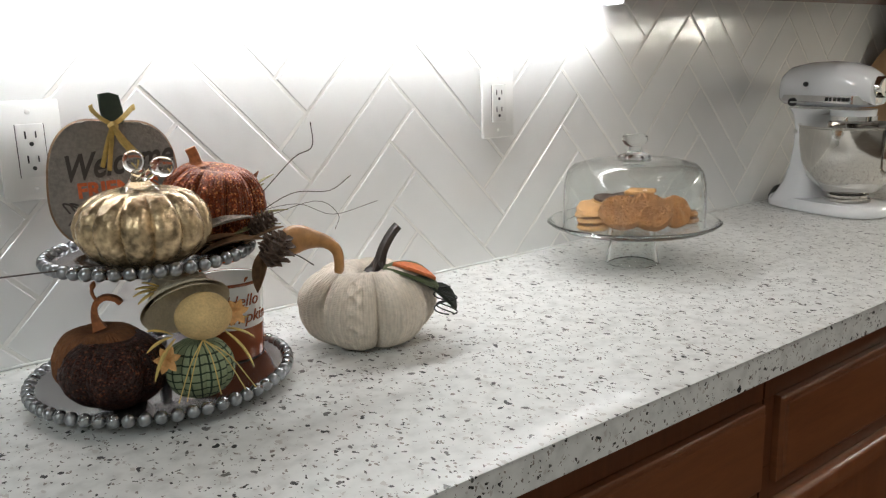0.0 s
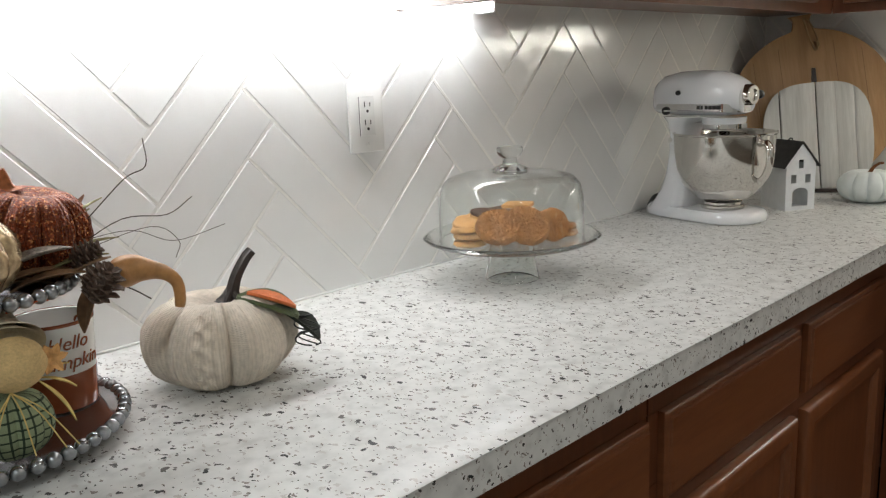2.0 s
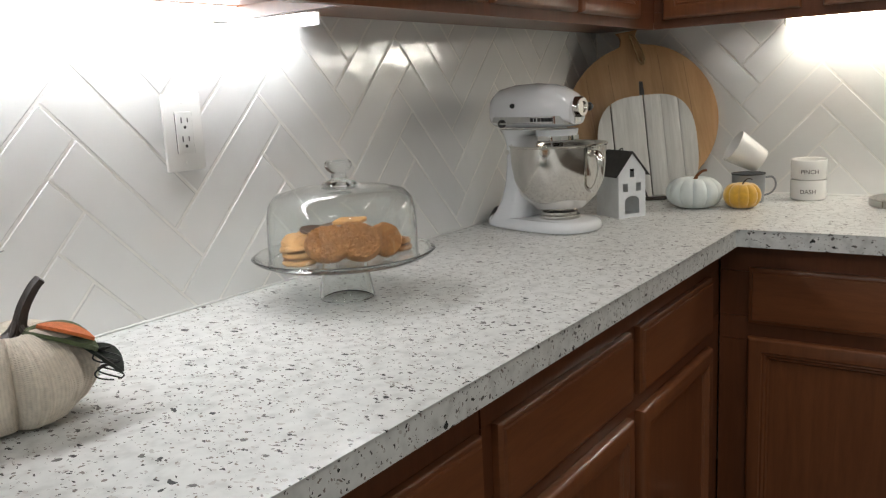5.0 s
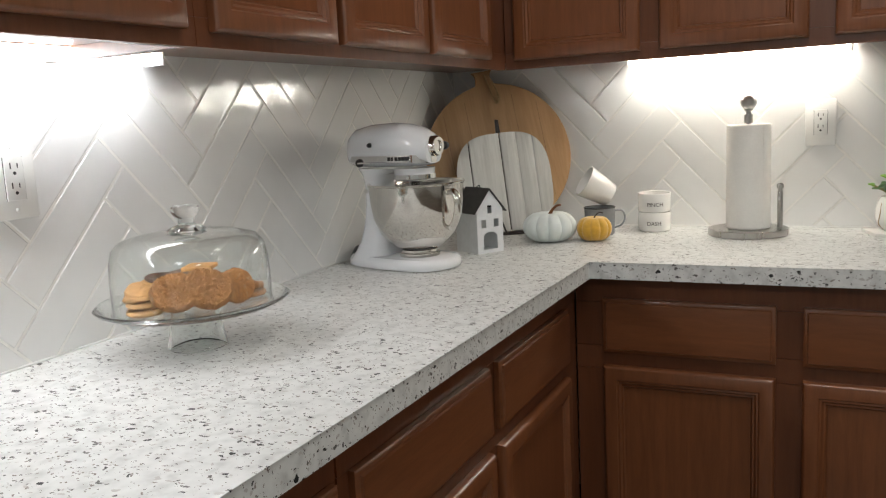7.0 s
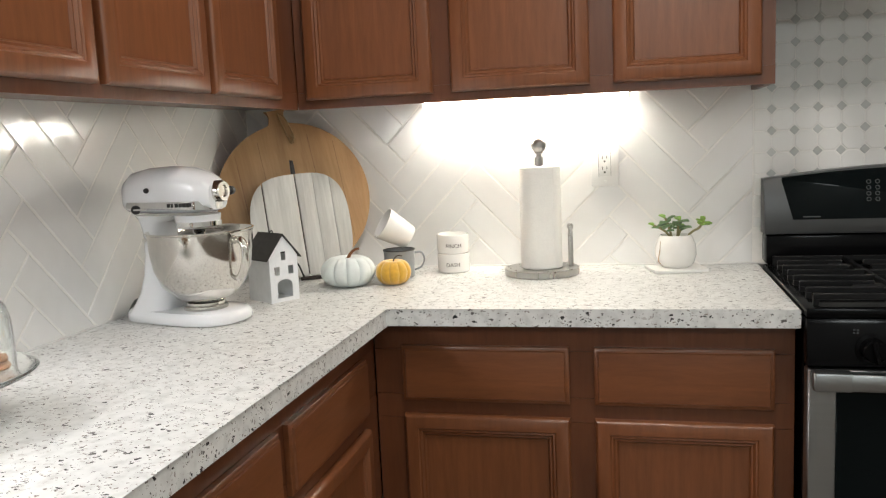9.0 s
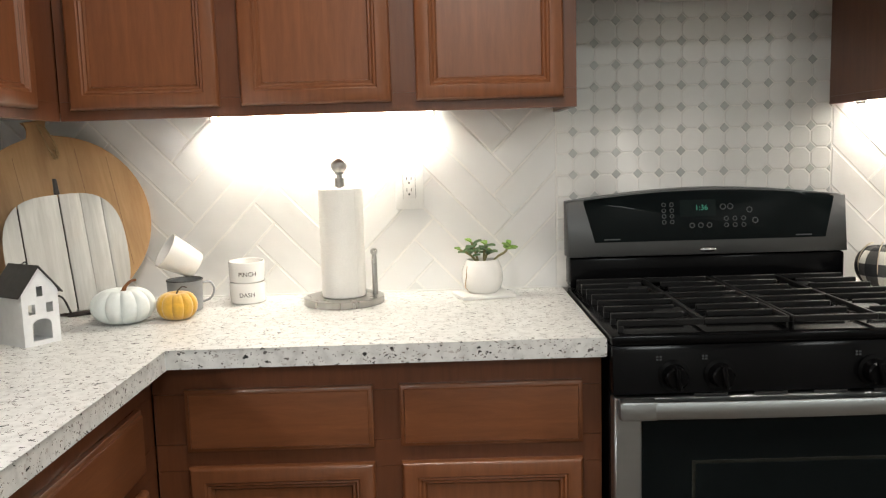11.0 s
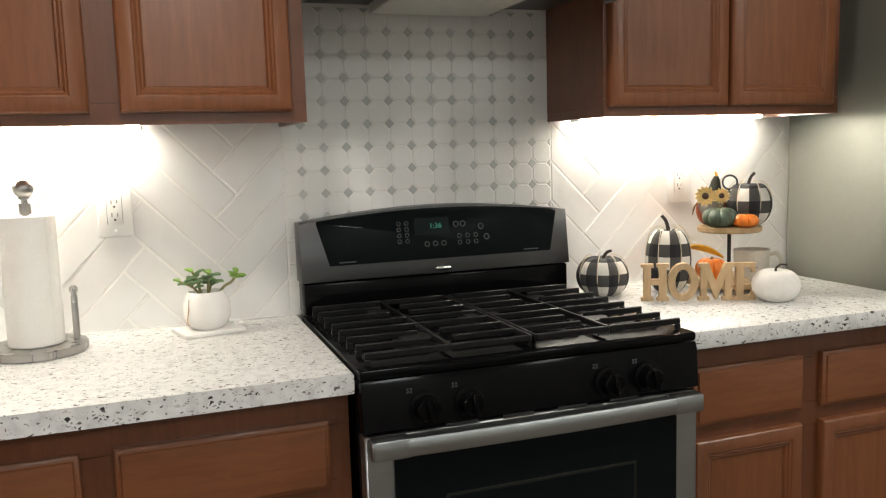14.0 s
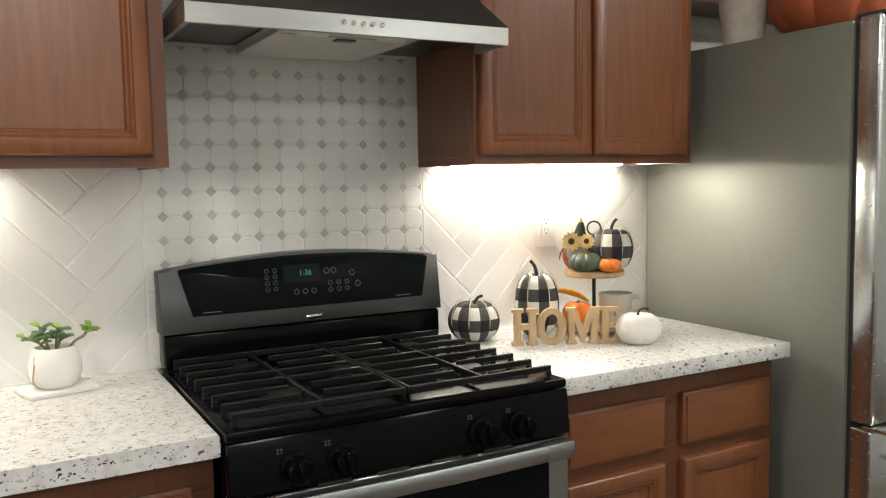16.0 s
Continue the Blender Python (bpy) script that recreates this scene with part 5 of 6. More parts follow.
part("knob", lathed([(0, 0.1275), (0.030, 0.1275), (0.033, 0.130), (0.028, 0.134), (0.014, 0.139), (0.013, 0.150), (0.020, 0.154), (0.024, 0.161), (0.024, 0.168), (0.020, 0.172), (0, 0.173)], 36), CLEAR, dome)


def cookie(dx, dy, z, r, h, mat, label, tilt=0.0, turn=0.0, filling=False):
    o = thing("cookie", CX + dx, CY + dy, COUNTER + 0.0757 + z, label, "cookie", turn, "cookies on the stand")
    big = r > 0.035
    rings = 22 if big else 6
    bm = lathed([(0, 0), (r * 0.9, 0.0), (r, h * 0.35), (r * 0.97, h * 0.7)] + [(r * 0.9 * (1 - k / rings), h * (0.93 + 0.14 * math.sin(k / rings * 1.57))) for k in range(rings)] + [(0, h * 1.07)], 110 if big else 36)
    seed = Vector((dx, dy, z)) * 90
    for v in bm.verts:
        q = noise.noise(v.co * 150 + seed)
        wide = noise.noise(v.co * 45 + seed)
        crack = abs(noise.noise(v.co * (210 if big else 170) + seed * 2)) ** 0.6
        up = (0.0018 * q + 0.0020 * wide + (0.0060 if big else 0.0016) * (crack - 0.4)) if v.co.z > h * 0.3 else 0
        v.co += Vector((v.co.x, v.co.y, 0)) * ((0.02 if big else 0.05) * q + (0.045 if big else 0.05) * wide) + Vector((0, 0, up))
    part("biscuit", bm, mat, o, m=pose(0, 0, 0, tilt) @ Matrix.Diagonal((1.22 if r > 0.045 else 1, 1, 1, 1)))
    if filling:
        part("filling", lathed([(0, h * 1.06), (r * 0.92, h * 1.0), (r * 0.95, h * 1.25), (r * 0.9, h * 1.5), (0, h * 1.55)], 24), CHOCOLATE, o, "dark chocolate layer", m=pose(0, 0, 0, tilt))
    return o


VIEW = math.atan2(-0.85, -0.53)
fx, fy = math.cos(VIEW), math.sin(VIEW)              # towards the open side
rx_, ry_ = -fy, fx
for a, b, z, r, h, mat, tilt, fill in ((-0.088, 0.030, 0.001, 0.030, 0.010, SHORTBREAD, 0, False), (-0.086, 0.028, 0.0125, 0.031, 0.010, SHORTBREAD, 3, False), (-0.090, 0.026, 0.024, 0.030, 0.010, SHORTBREAD, 6, False), (-0.084, 0.014, 0.036, 0.031, 0.009, SHORTBREAD, 14, False), (-0.045, -0.020, 0.001, 0.033, 0.011, SHORTBREAD, 0, False),
                                       (-0.045, -0.025, 0.0135, 0.033, 0.011, COOKIE, 2, False), (-0.044, -0.020, 0.026, 0.033, 0.011, COOKIE, 2, False), (-0.048, 0.000, 0.041, 0.033, 0.009, SHORTBREAD, 8, True), (0.014, -0.040, 0.001, 0.034, 0.012, COOKIE, 0, False), (0.014, -0.040, 0.0145, 0.034, 0.012, COOKIE, 0, True), (-0.006, -0.018, 0.040, 0.034, 0.010, SHORTBREAD, 5, True),
                                       (0.075, -0.020, 0.001, 0.030, 0.011, COOKIE, 0, False), (0.085, -0.010, 0.0135, 0.030, 0.011, COOKIE, 4, False), (0.100, 0.012, 0.001, 0.026, 0.010, COOKIE, 0, False), (0.098, 0.010, 0.0125, 0.026, 0.010, COOKIE, 5, False)):
    cookie(a * rx_ + b * fx, a * ry_ + b * fy, z, r, h, mat, "round golden shortbread cookie" + (" topped with dark chocolate" if fill else " in a stack on the glass plate"), tilt, random.uniform(0, 360), fill)
for a, b, r in ((-0.046, 0.060, 0.040), (0.006, 0.064, 0.041), (0.058, 0.056, 0.0315)):
    o = cookie(a * rx_ + b * fx, a * ry_ + b * fy, 0.030, r, 0.017 if a < 0.03 else 0.010, COOKIE, "large crinkled golden cookie leaning on its edge" if a < 0.03 else "round golden cookie standing on its edge", (40, 46, 70)[(a > -0.03) + (a > 0.03)], math.degrees(VIEW) + 90 + a * 160)
sq = thing("cookie", CX + 0.022 * rx_ - 0.025 * fx, CY + 0.022 * ry_ - 0.025 * fy, COUNTER + 0.0757 + 0.054, "square golden biscuit lying on top of the stack", "cookie", 25, "cookies on the stand")
part("biscuit", boxed(-0.026, 0.026, -0.026, 0.026, 0, 0.009, 0.003, seg=2), SHORTBREAD, sq)

# ---------------------------------------------------------------- stand mixer
MIXER = (-0.766, -0.158)
s = thing("stand_mixer", MIXER[0], MIXER[1], COUNTER, "white enamel stand mixer with polished steel bowl", "mixer", -97)
foot = []
for i in range(40):
    t = 2 * math.pi * i / 40
    c_, s_ = math.cos(t), math.sin(t)
    w = 0.074 + 0.030 * max(0, min(1, (c_ + 0.3) / 1.1))
    foot.append((0.034 + 0.158 * math.copysign(abs(c_) ** 0.75, c_), w * math.copysign(abs(s_) ** 0.8, s_)))
bm = bmesh.new()
loft(bm, [[(x * 0.985, y * 0.985, 0.002) for x, y in foot], [(x, y, 0.006) for x, y in foot], [(x, y, 0.016) for x, y in foot], [(0.038 + (x - 0.038) * 0.975, y * 0.96, 0.024) for x, y in foot], [(0.038 + (x - 0.038) * 0.93, y * 0.90, 0.029) for x, y in foot]])
part("base", bm, ENAMEL_WHITE, s)
bm = bmesh.new()
col = [(0.020, -0.107, 0.01, 0.070), (0.040, -0.092, 0.015, 0.062), (0.070, -0.074, 0.012, 0.054), (0.11, -0.062, 0.008, 0.048), (0.16, -0.054, 0.004, 0.045), (0.21, -0.052, 0.004, 0.046), (0.236, -0.060, 0.02, 0.049), (0.252, -0.078, 0.07, 0.052)]
loft(bm, [super_ring((a + b) / 2, 0, (b - a) / 2, w, 0.75, 28, lambda p, q, z=z: (p, q, z)) for z, a, b, w in col])
part("column", bm, ENAMEL_WHITE, s)
bm = bmesh.new()
head = [(-0.100, 0.024, 0.268, 0.300), (-0.097, 0.038, 0.262, 0.320), (-0.088, 0.048, 0.258, 0.340), (-0.068, 0.055, 0.256, 0.355), (-0.025, 0.060, 0.255, 0.363), (0.03, 0.062, 0.255, 0.365), (0.075, 0.060, 0.255, 0.361), (0.110, 0.055, 0.256, 0.351), (0.134, 0.047, 0.258, 0.338), (0.146, 0.036, 0.262, 0.324)]
loft(bm, [super_ring(0, (a + b) / 2, w, (b - a) / 2, 0.72, 28, lambda p, q, x=x: (x, p, q)) for x, w, a, b in head])
hd = part("head", bm, ENAMEL_WHITE, s)
bm = bmesh.new()
loft(bm, [super_ring(0.024, 0, 0.1225, 0.0625, 0.62, 48, lambda p, q, z=z: (p, q, z + 0.05 * max(0.0, p - 0.03) * (z < 0.275) * -1)) for z in (0.270, 0.272, 0.283, 0.285)])
part("trim_band", bm, CHROME, s, "chrome trim band")
bm = bmesh.new()
for k, wd in enumerate((0.008, 0.005, 0.007, 0.007, 0.008, 0.007)):
    box(bm, 0.050 + k * 0.0108, 0.050 + k * 0.0108 + wd, -0.0632, -0.0600, 0.2725, 0.2815)
part("nameplate", bm, DARK_SLOT, s, smooth=False)
part("planetary", lathed([(0, 0.2205), (0.044, 0.2205), (0.050, 0.226), (0.052, 0.240), (0.053, 0.2515), (0, 0.2515)], 36), ENAMEL_WHITE, s, m=pose(0.085, 0, 0))
part("planetary_ring", lathed([(0.0505, 0.224), (0.0535, 0.225), (0.0535, 0.236), (0.0505, 0.237)], 36, close=True), CHROME, s, m=pose(0.085, 0, 0))
part("shaft", lathed([(0, 0.11), (0.008, 0.11), (0.008, 0.20), (0.015, 0.21), (0.015, 0.2215), (0, 0.2215)], 20), CHROME, s, m=pose(0.085, 0, 0))
part("hub", lathed([(0, 0.016), (0.012, 0.016), (0.014, 0.020), (0.022, 0.020), (0.025, 0.015), (0.025, -0.006), (0, -0.006)], 28), BOWL_STEEL, s, m=pose(0.143, 0, 0.304, 0, 90))
part("hub_knob", lathed([(0, 0.020), (0.009, 0.020), (0.0105, 0.016), (0.0105, 0.008), (0.006, 0.004), (0.006, -0.008), (0, -0.008)], 18), BLACK_PLASTIC, s, m=pose(0.154, 0.026, 0.303, -90, -12))
for kx, kz, kr in ((-0.004, 0.312, 0.0062), (-0.040, 0.268, 0.0105)):
    part("knob", lathed([(0, 0.010), (kr * 0.8, 0.010), (kr, 0.007), (kr, 0), (0, 0)], 18), BLACK_PLASTIC, s, m=pose(kx, -0.057, kz, 90))
part("lever", tubed([(-0.040, -0.068, 0.268), (-0.02, -0.0685, 0.2685), (0.0, -0.0685, 0.268)], 0.0022, 6), CHROME, s)
part("hinge_pin", lathed([(0, 0.003), (0.006, 0.002), (0.0065, 0), (0, 0)], 14), CHROME, s, m=pose(-0.036, -0.0455, 0.195, 90))
bowl = part("bowl", lathed([(0, 0.046), (0.034, 0.046), (0.066, 0.058), (0.096, 0.088), (0.112, 0.128), (0.118, 0.170), (0.120, 0.210), (0.1235, 0.213), (0.1235, 0.216), (0.119, 0.216), (0.1165, 0.209), (0.1145, 0.170), (0.108, 0.130), (0.093, 0.092), (0.064, 0.063), (0, 0.051)], 64), BOWL_STEEL, s, "polished stainless mixing bowl", m=pose(0.088, 0, 0))
part("bowl_foot", lathed([(0.046, 0.0465), (0.041, 0.048), (0.044, 0.042), (0.052, 0.038), (0.052, 0.030), (0.048, 0.0295), (0.046, 0.034)], 48, close=True), BOWL_STEEL, bowl)
hdir = Vector((0.97, -0.25, 0)).normalized()
part("bowl_handle", tubed(curve_points([hdir * 0.104 + Vector((0, 0, 0.186)), hdir * 0.132 + Vector((0, 0, 0.196)), hdir * 0.148 + Vector((0, 0, 0.176)), hdir * 0.142 + Vector((0, 0, 0.135)), hdir * 0.122 + Vector((0, 0, 0.108)), hdir * 0.096 + Vector((0, 0, 0.110))], 6), 0.0085, 12, 0.55), BOWL_STEEL, bowl)
part("cord", tubed(curve_points([(-0.090, 0.06, 0.03), (-0.118, 0.05, 0.034), (-0.130, 0.02, 0.030), (-0.122, -0.01, 0.016)], 5), [0.013] * 6 + [0.011] * 5 + [0.009] * 5, 10), BLACK_PLASTIC, s)

# ---------------------------------------------------------------- round board, white plank sign
s = thing("serving_board", -0.166, -0.232, COUNTER, "round pale wooden serving board with handle, leaning in the corner", "serving board", -57)
BL = pose(0, 0, 0.004, -9) @ Matrix.Translation((0, 0, 0.235)) @ pose(0, 0, 0, 0, -8) @ Matrix.Translation((0, 0, -0.235))
R = 0.235
half = math.asin(0.026 / R)
outl = [(R * math.sin(half + (2 * math.pi - 2 * half) * i / 72), R + 0.0 + R * math.cos(half + (2 * math.pi - 2 * half) * i / 72)) for i in range(73)]
outl += [(-0.020, 2 * R + 0.020), (-0.021, 2 * R + 0.030), (-0.034, 2 * R + 0.044), (0.034, 2 * R + 0.044), (0.021, 2 * R + 0.030), (0.020, 2 * R + 0.020)]
bm = prismed(outl, -0.009, 0.009, 0.003)
brd = part("board", bm, ACACIA, s, m=BL)
for x, top in ((-0.15, 0.36), (-0.075, 0.42), (0.08, 0.42), (0.155, 0.35)):
    part("joint", boxed(x - 0.0006, x + 0.0006, -0.0094, -0.0088, R - top * 0.5 + 0.02, R + top * 0.5 - 0.02), DRY_LEAF, brd, smooth=False)
part("twine_loop", tubed(curve_points([(0.004, -0.012, 2 * R + 0.034), (0.020, -0.014, 2 * R + 0.02), (0.036, -0.014, 2 * R - 0.03), (0.034, -0.013, 2 * R - 0.062), (0.020, -0.013, 2 * R - 0.045), (0.012, -0.013, 2 * R - 0.01), (0.004, -0.012, 2 * R + 0.034)], 6), 0.0022, 6), TWINE, s, m=BL)
for k in range(3):
    part("twine_knot", tubed(curve_points([(0.026 + 0.004 * k, -0.016, 2 * R - 0.04), (0.038 - 0.003 * k, -0.020, 2 * R - 0.052), (0.026 + 0.003 * k, -0.019, 2 * R - 0.066), (0.020, -0.016, 2 * R - 0.05)], 5), 0.0026, 6), TWINE, s, m=BL)

s = thing("plank_sign", -0.222, -0.280, COUNTER, "whitewashed plank pumpkin sign with dark gaps and a twig", "sign", -60)
PL = pose(0, 0, 0.010, -11, -4)
shape = []
for i in range(64):
    t = 2 * math.pi * i / 64
    c_, s_ = math.cos(t), math.sin(t)
    p_ = 0.62 if s_ > 0 else 0.45
    shape.append((0.148 * math.copysign(abs(c_) ** p_, c_), 0.150 + (0.160 if s_ > 0 else 0.150) * math.copysign(abs(s_) ** 0.72, s_)))
cuts = [-0.15, -0.100, 0.0, 0.052, 0.102, 0.15]
for a, b in zip(cuts, cuts[1:]):
    poly = clipped(shape, a + (0.0022 if a in (-0.100, 0.0) else 0.0004), b - (0.0015 if b in (-0.100, 0.0) else 0.0004), -1, 1)
    poly = [p for k, p in enumerate(poly) if (Vector(p) - Vector(poly[k - 1])).length > 0.001]
    part("plank", prismed(poly, -0.007, 0.005, 0.0006), WHITEWASH, s, m=PL)
part("backing", prismed(shrunk(shape, 0.006), 0.0055, 0.010), TWIG, s, m=PL)
part("stem", prismed([(-0.008, 0.3115), (0.006, 0.3115), (0.004, 0.352), (-0.006, 0.354)], -0.005, 0.007, 0.002), DARK_STEM, s, m=PL)
part("twig", tubed(curve_points([(-0.03, -0.022, 0.006), (0.02, -0.024, 0.007), (0.06, -0.03, 0.010)], 4), 0.0055, 7), DARK_STEM, s)
part("wire_curl", tubed(curve_points([(-0.02, -0.022, 0.012), (-0.035, -0.025, 0.05), (-0.05, -0.026, 0.058), (-0.058, -0.026, 0.03), (-0.05, -0.026, 0.008)], 5), 0.0028, 6), BLACK_IRON, s)

# ---------------------------------------------------------------- tin house lantern
HX, HY = -0.594, -0.327
s = thing("house_lantern", HX, HY, COUNTER, "white tin house lantern with dark roof and cut-out windows", "lantern", math.degrees(math.atan2(-0.53, 0.85)))
W_, D_, E_, P_ = 0.086, 0.105, 0.118, 0.172
bm = bmesh.new()


def wall_with_holes(bm, outline_cells, y0, y1):
    for x0, x1, z0, z1 in outline_cells:
        box(bm, x0, x1, y0, y1, z0, z1)


t_ = 0.0016
# front: gable, arch opening, three windows, as strips between the holes
cells = [(0, 0.020, 0.0, 0.062), (0.066, W_, 0.0, 0.062), (0.020, 0.066, 0.0, 0.010), (0, W_, 0.062, 0.070), (0, 0.014, 0.070, 0.092), (0.030, 0.056, 0.070, 0.092), (0.072, W_, 0.070, 0.092), (0, W_, 0.092, 0.108),
         (0, 0.036, 0.108, E_), (0.050, W_, 0.108, E_)]
wall_with_holes(bm, cells, 0, t_)
for k in range(8):
    a, b = math.pi * k / 8, math.pi * (k + 1) / 8
    prism(bm, [(0.043 - 0.023 * math.cos(a), 0.044 + 0.014 * math.sin(a)), (0.043 - 0.023 * math.cos(b), 0.044 + 0.014 * math.sin(b)), (0.043 - 0.023 * math.cos(b), 0.062), (0.043 - 0.023 * math.cos(a), 0.062)], 0, t_)
prism(bm, [(0.0, E_), (0.036, E_), (0.036, 0.130), (0.016, 0.130 + 0.011)], 0, t_)
prism(bm, [(0.050, E_), (W_, E_), (W_ - 0.016, 0.130 + 0.011), (0.050, 0.130)], 0, t_)
prism(bm, [(0.0161, 0.1301 + 0.010), (0.036, 0.1301), (0.050, 0.1301), (W_ - 0.0161, 0.1301 + 0.010), (W_ / 2, P_)], 0, t_)
part("front_wall", bm, HOUSE_WHITE, s, smooth=False)
part("back_wall", prismed([(0, E_ - 0.012), (W_, E_ - 0.012), (W_, E_), (W_ / 2, P_), (0, E_)], D_ - t_, D_), HOUSE_WHITE, s, smooth=False)
for x0 in (0, W_ - t_):
    part("side_wall", boxed(x0, x0 + t_, t_ + 0.0002, D_ - t_ - 0.0002, 0, E_ - 0.001), HOUSE_WHITE, s, smooth=False)
part("base_plate", boxed(t_ + 0.0002, W_ - t_ - 0.0002, t_ + 0.0002, D_ - t_ - 0.0002, 0.001, 0.003), HOUSE_WHITE, s, smooth=False)
for sg in (-1, 1):
    a0 = (W_ / 2 + sg * 0.053, E_ - 0.008)
    a1 = (W_ / 2 - sg * 0.0, P_ + 0.003)
    part("roof_side", prismed([a0, a1, (a1[0], a1[1] + 0.002), (a0[0], a0[1] + 0.002)], -0.006, D_ + 0.006), ROOF_DARK, s, smooth=False)
part("ridge_handle", tubed(curve_points([(W_ / 2, 0.04, P_ + 0.004), (W_ / 2 + 0.004, 0.05, P_ + 0.010), (W_ / 2, 0.06, P_ + 0.004)], 4), 0.0015, 6), BLACK_IRON, s)

# ---------------------------------------------------------------- small things by the east wall
fruit("ceramic_pumpkin", -0.335, -0.444, 0.078, 0.096, CHALK_WHITE, [(0, 0, 0), (0.008, 0, 0.018), (0.022, 0, 0.030), (0.034, 0, 0.032)], RUST, "chalky white ribbed pumpkin with curled brown stem", ribs=11, rz=-66, sr=(0.005, 0.004))
fruit("velvet_pumpkin", -0.312, -0.570, 0.051, 0.078, YELLOW_VELVET, [(0, 0, 0), (0.003, 0, 0.012), (0.014, 0, 0.022), (0.026, 0, 0.020)], TWIG, "small mustard velvet pumpkin with twisted dark stem", ribs=10, rz=-70, sr=(0.0022, 0.002), depth=0.10)
s = thing("mug", -0.198, -0.556, COUNTER, "grey enamel mug with a dark wire handle", "mug", -66)
part("body", cup(bmesh.new(), 0.043, 0.046, 0.082, 0.002), GREY_MUG, s)
part("rim", lathed([(0.0455, 0.080), (0.0475, 0.0815), (0.0465, 0.0835), (0.0445, 0.082)], 40, close=True), BLACK_IRON, s)
part("handle", tubed(curve_points([(0.044, 0, 0.070), (0.066, 0, 0.070), (0.075, 0, 0.050), (0.066, 0, 0.028), (0.044, 0, 0.018)], 5), 0.0034, 8, 0.8), GREY_MUG, s)
s = thing("cup", -0.187, -0.574, COUNTER + 0.0855, "white ceramic cup tipped over on top of the grey mug", "cup", -60)
part("body", cup(bmesh.new(), 0.036, 0.048, 0.092), MUG_WHITE, s, m=pose(0.012, 0, 0.030, 0, -58))
for k, (txt, rzz) in enumerate((("DASH", -80), ("PINCH", -76))):
    s = thing("pinch_bowl", -0.098, -0.698, COUNTER + 0.0575 * k, "small white ceramic bowl lettered " + ("DASH" if k == 0 else "PINCH, stacked on another"), "bowl", rzz, "stacked bowls")
    part("body", lathed([(0, 0), (0.044, 0), (0.0475, 0.003), (0.0485, 0.03), (0.0485, 0.055), (0.047, 0.057), (0.045, 0.056), (0.0445, 0.03), (0.043, 0.006), (0, 0.005)], 44), MUG_WHITE, s, m=pose(0, 0, 0.001 if k else 0, 2 if k else 0))
    lettering("lettering", txt, 0.0165, INK, s, pose(0, 0, 0.001 * k, 2 * k) @ pose(0, 0, 0.020), warp=on_cylinder(0.0489), depth=0.0004)
# paper towel
s = thing("paper_towel_holder", -0.152, -0.971, COUNTER, "satin nickel paper towel holder with ball finial and side arm", "towel holder", -77)
part("base", lathed([(0, 0.0), (0.106, 0.0), (0.108, 0.002), (0.108, 0.017), (0.106, 0.019), (0, 0.019)], 64), SATIN, s)
part("rod", lathed([(0, 0.019), (0.007, 0.019), (0.007, 0.345), (0.012, 0.347), (0.012, 0.352), (0, 0.352)], 20), SATIN, s)
bm = bmesh.new()
ball(bm, (0, 0, 0.370), 0.022, u=24, v=16)
part("finial", bm, SATIN, s)
part("collar", lathed([(0.0075, 0.312), (0.012, 0.312), (0.012, 0.336), (0.0075, 0.336)], 20, close=True), SATIN, s)
part("side_arm", lathed([(0, 0.0192), (0.0075, 0.0192), (0.0075, 0.118), (0.006, 0.122), (0.006, 0.126), (0.0095, 0.131), (0.0095, 0.138), (0.006, 0.143), (0, 0.144)], 18), SATIN, s, m=pose(0.084, -0.004, 0))
r_ = thing("paper_towel_roll", -0.152, -0.971, COUNTER + 0.0195, "white paper towel roll standing on the holder", "paper towel", 20)
bm = bmesh.new()
prof = [(0.020, 0.0), (0.056, 0.0), (0.0585, 0.003), (0.0585, 0.287), (0.056, 0.290), (0.020, 0.290)]
lathe(bm, prof, 48, close=True)
part("roll", bm, PAPER, r_)
bm = bmesh.new()
loft(bm, [[(0.0588 * math.cos(a) * k, 0.0588 * math.sin(a) * k, z) for z, k in ((0.002, 1.0), (0.288, 1.0), (0.288, 1.015), (0.002, 1.015))] for a in [3.6 + 0.12 * i for i in range(12)]])
part("loose_sheet", bm, PAPER, r_)
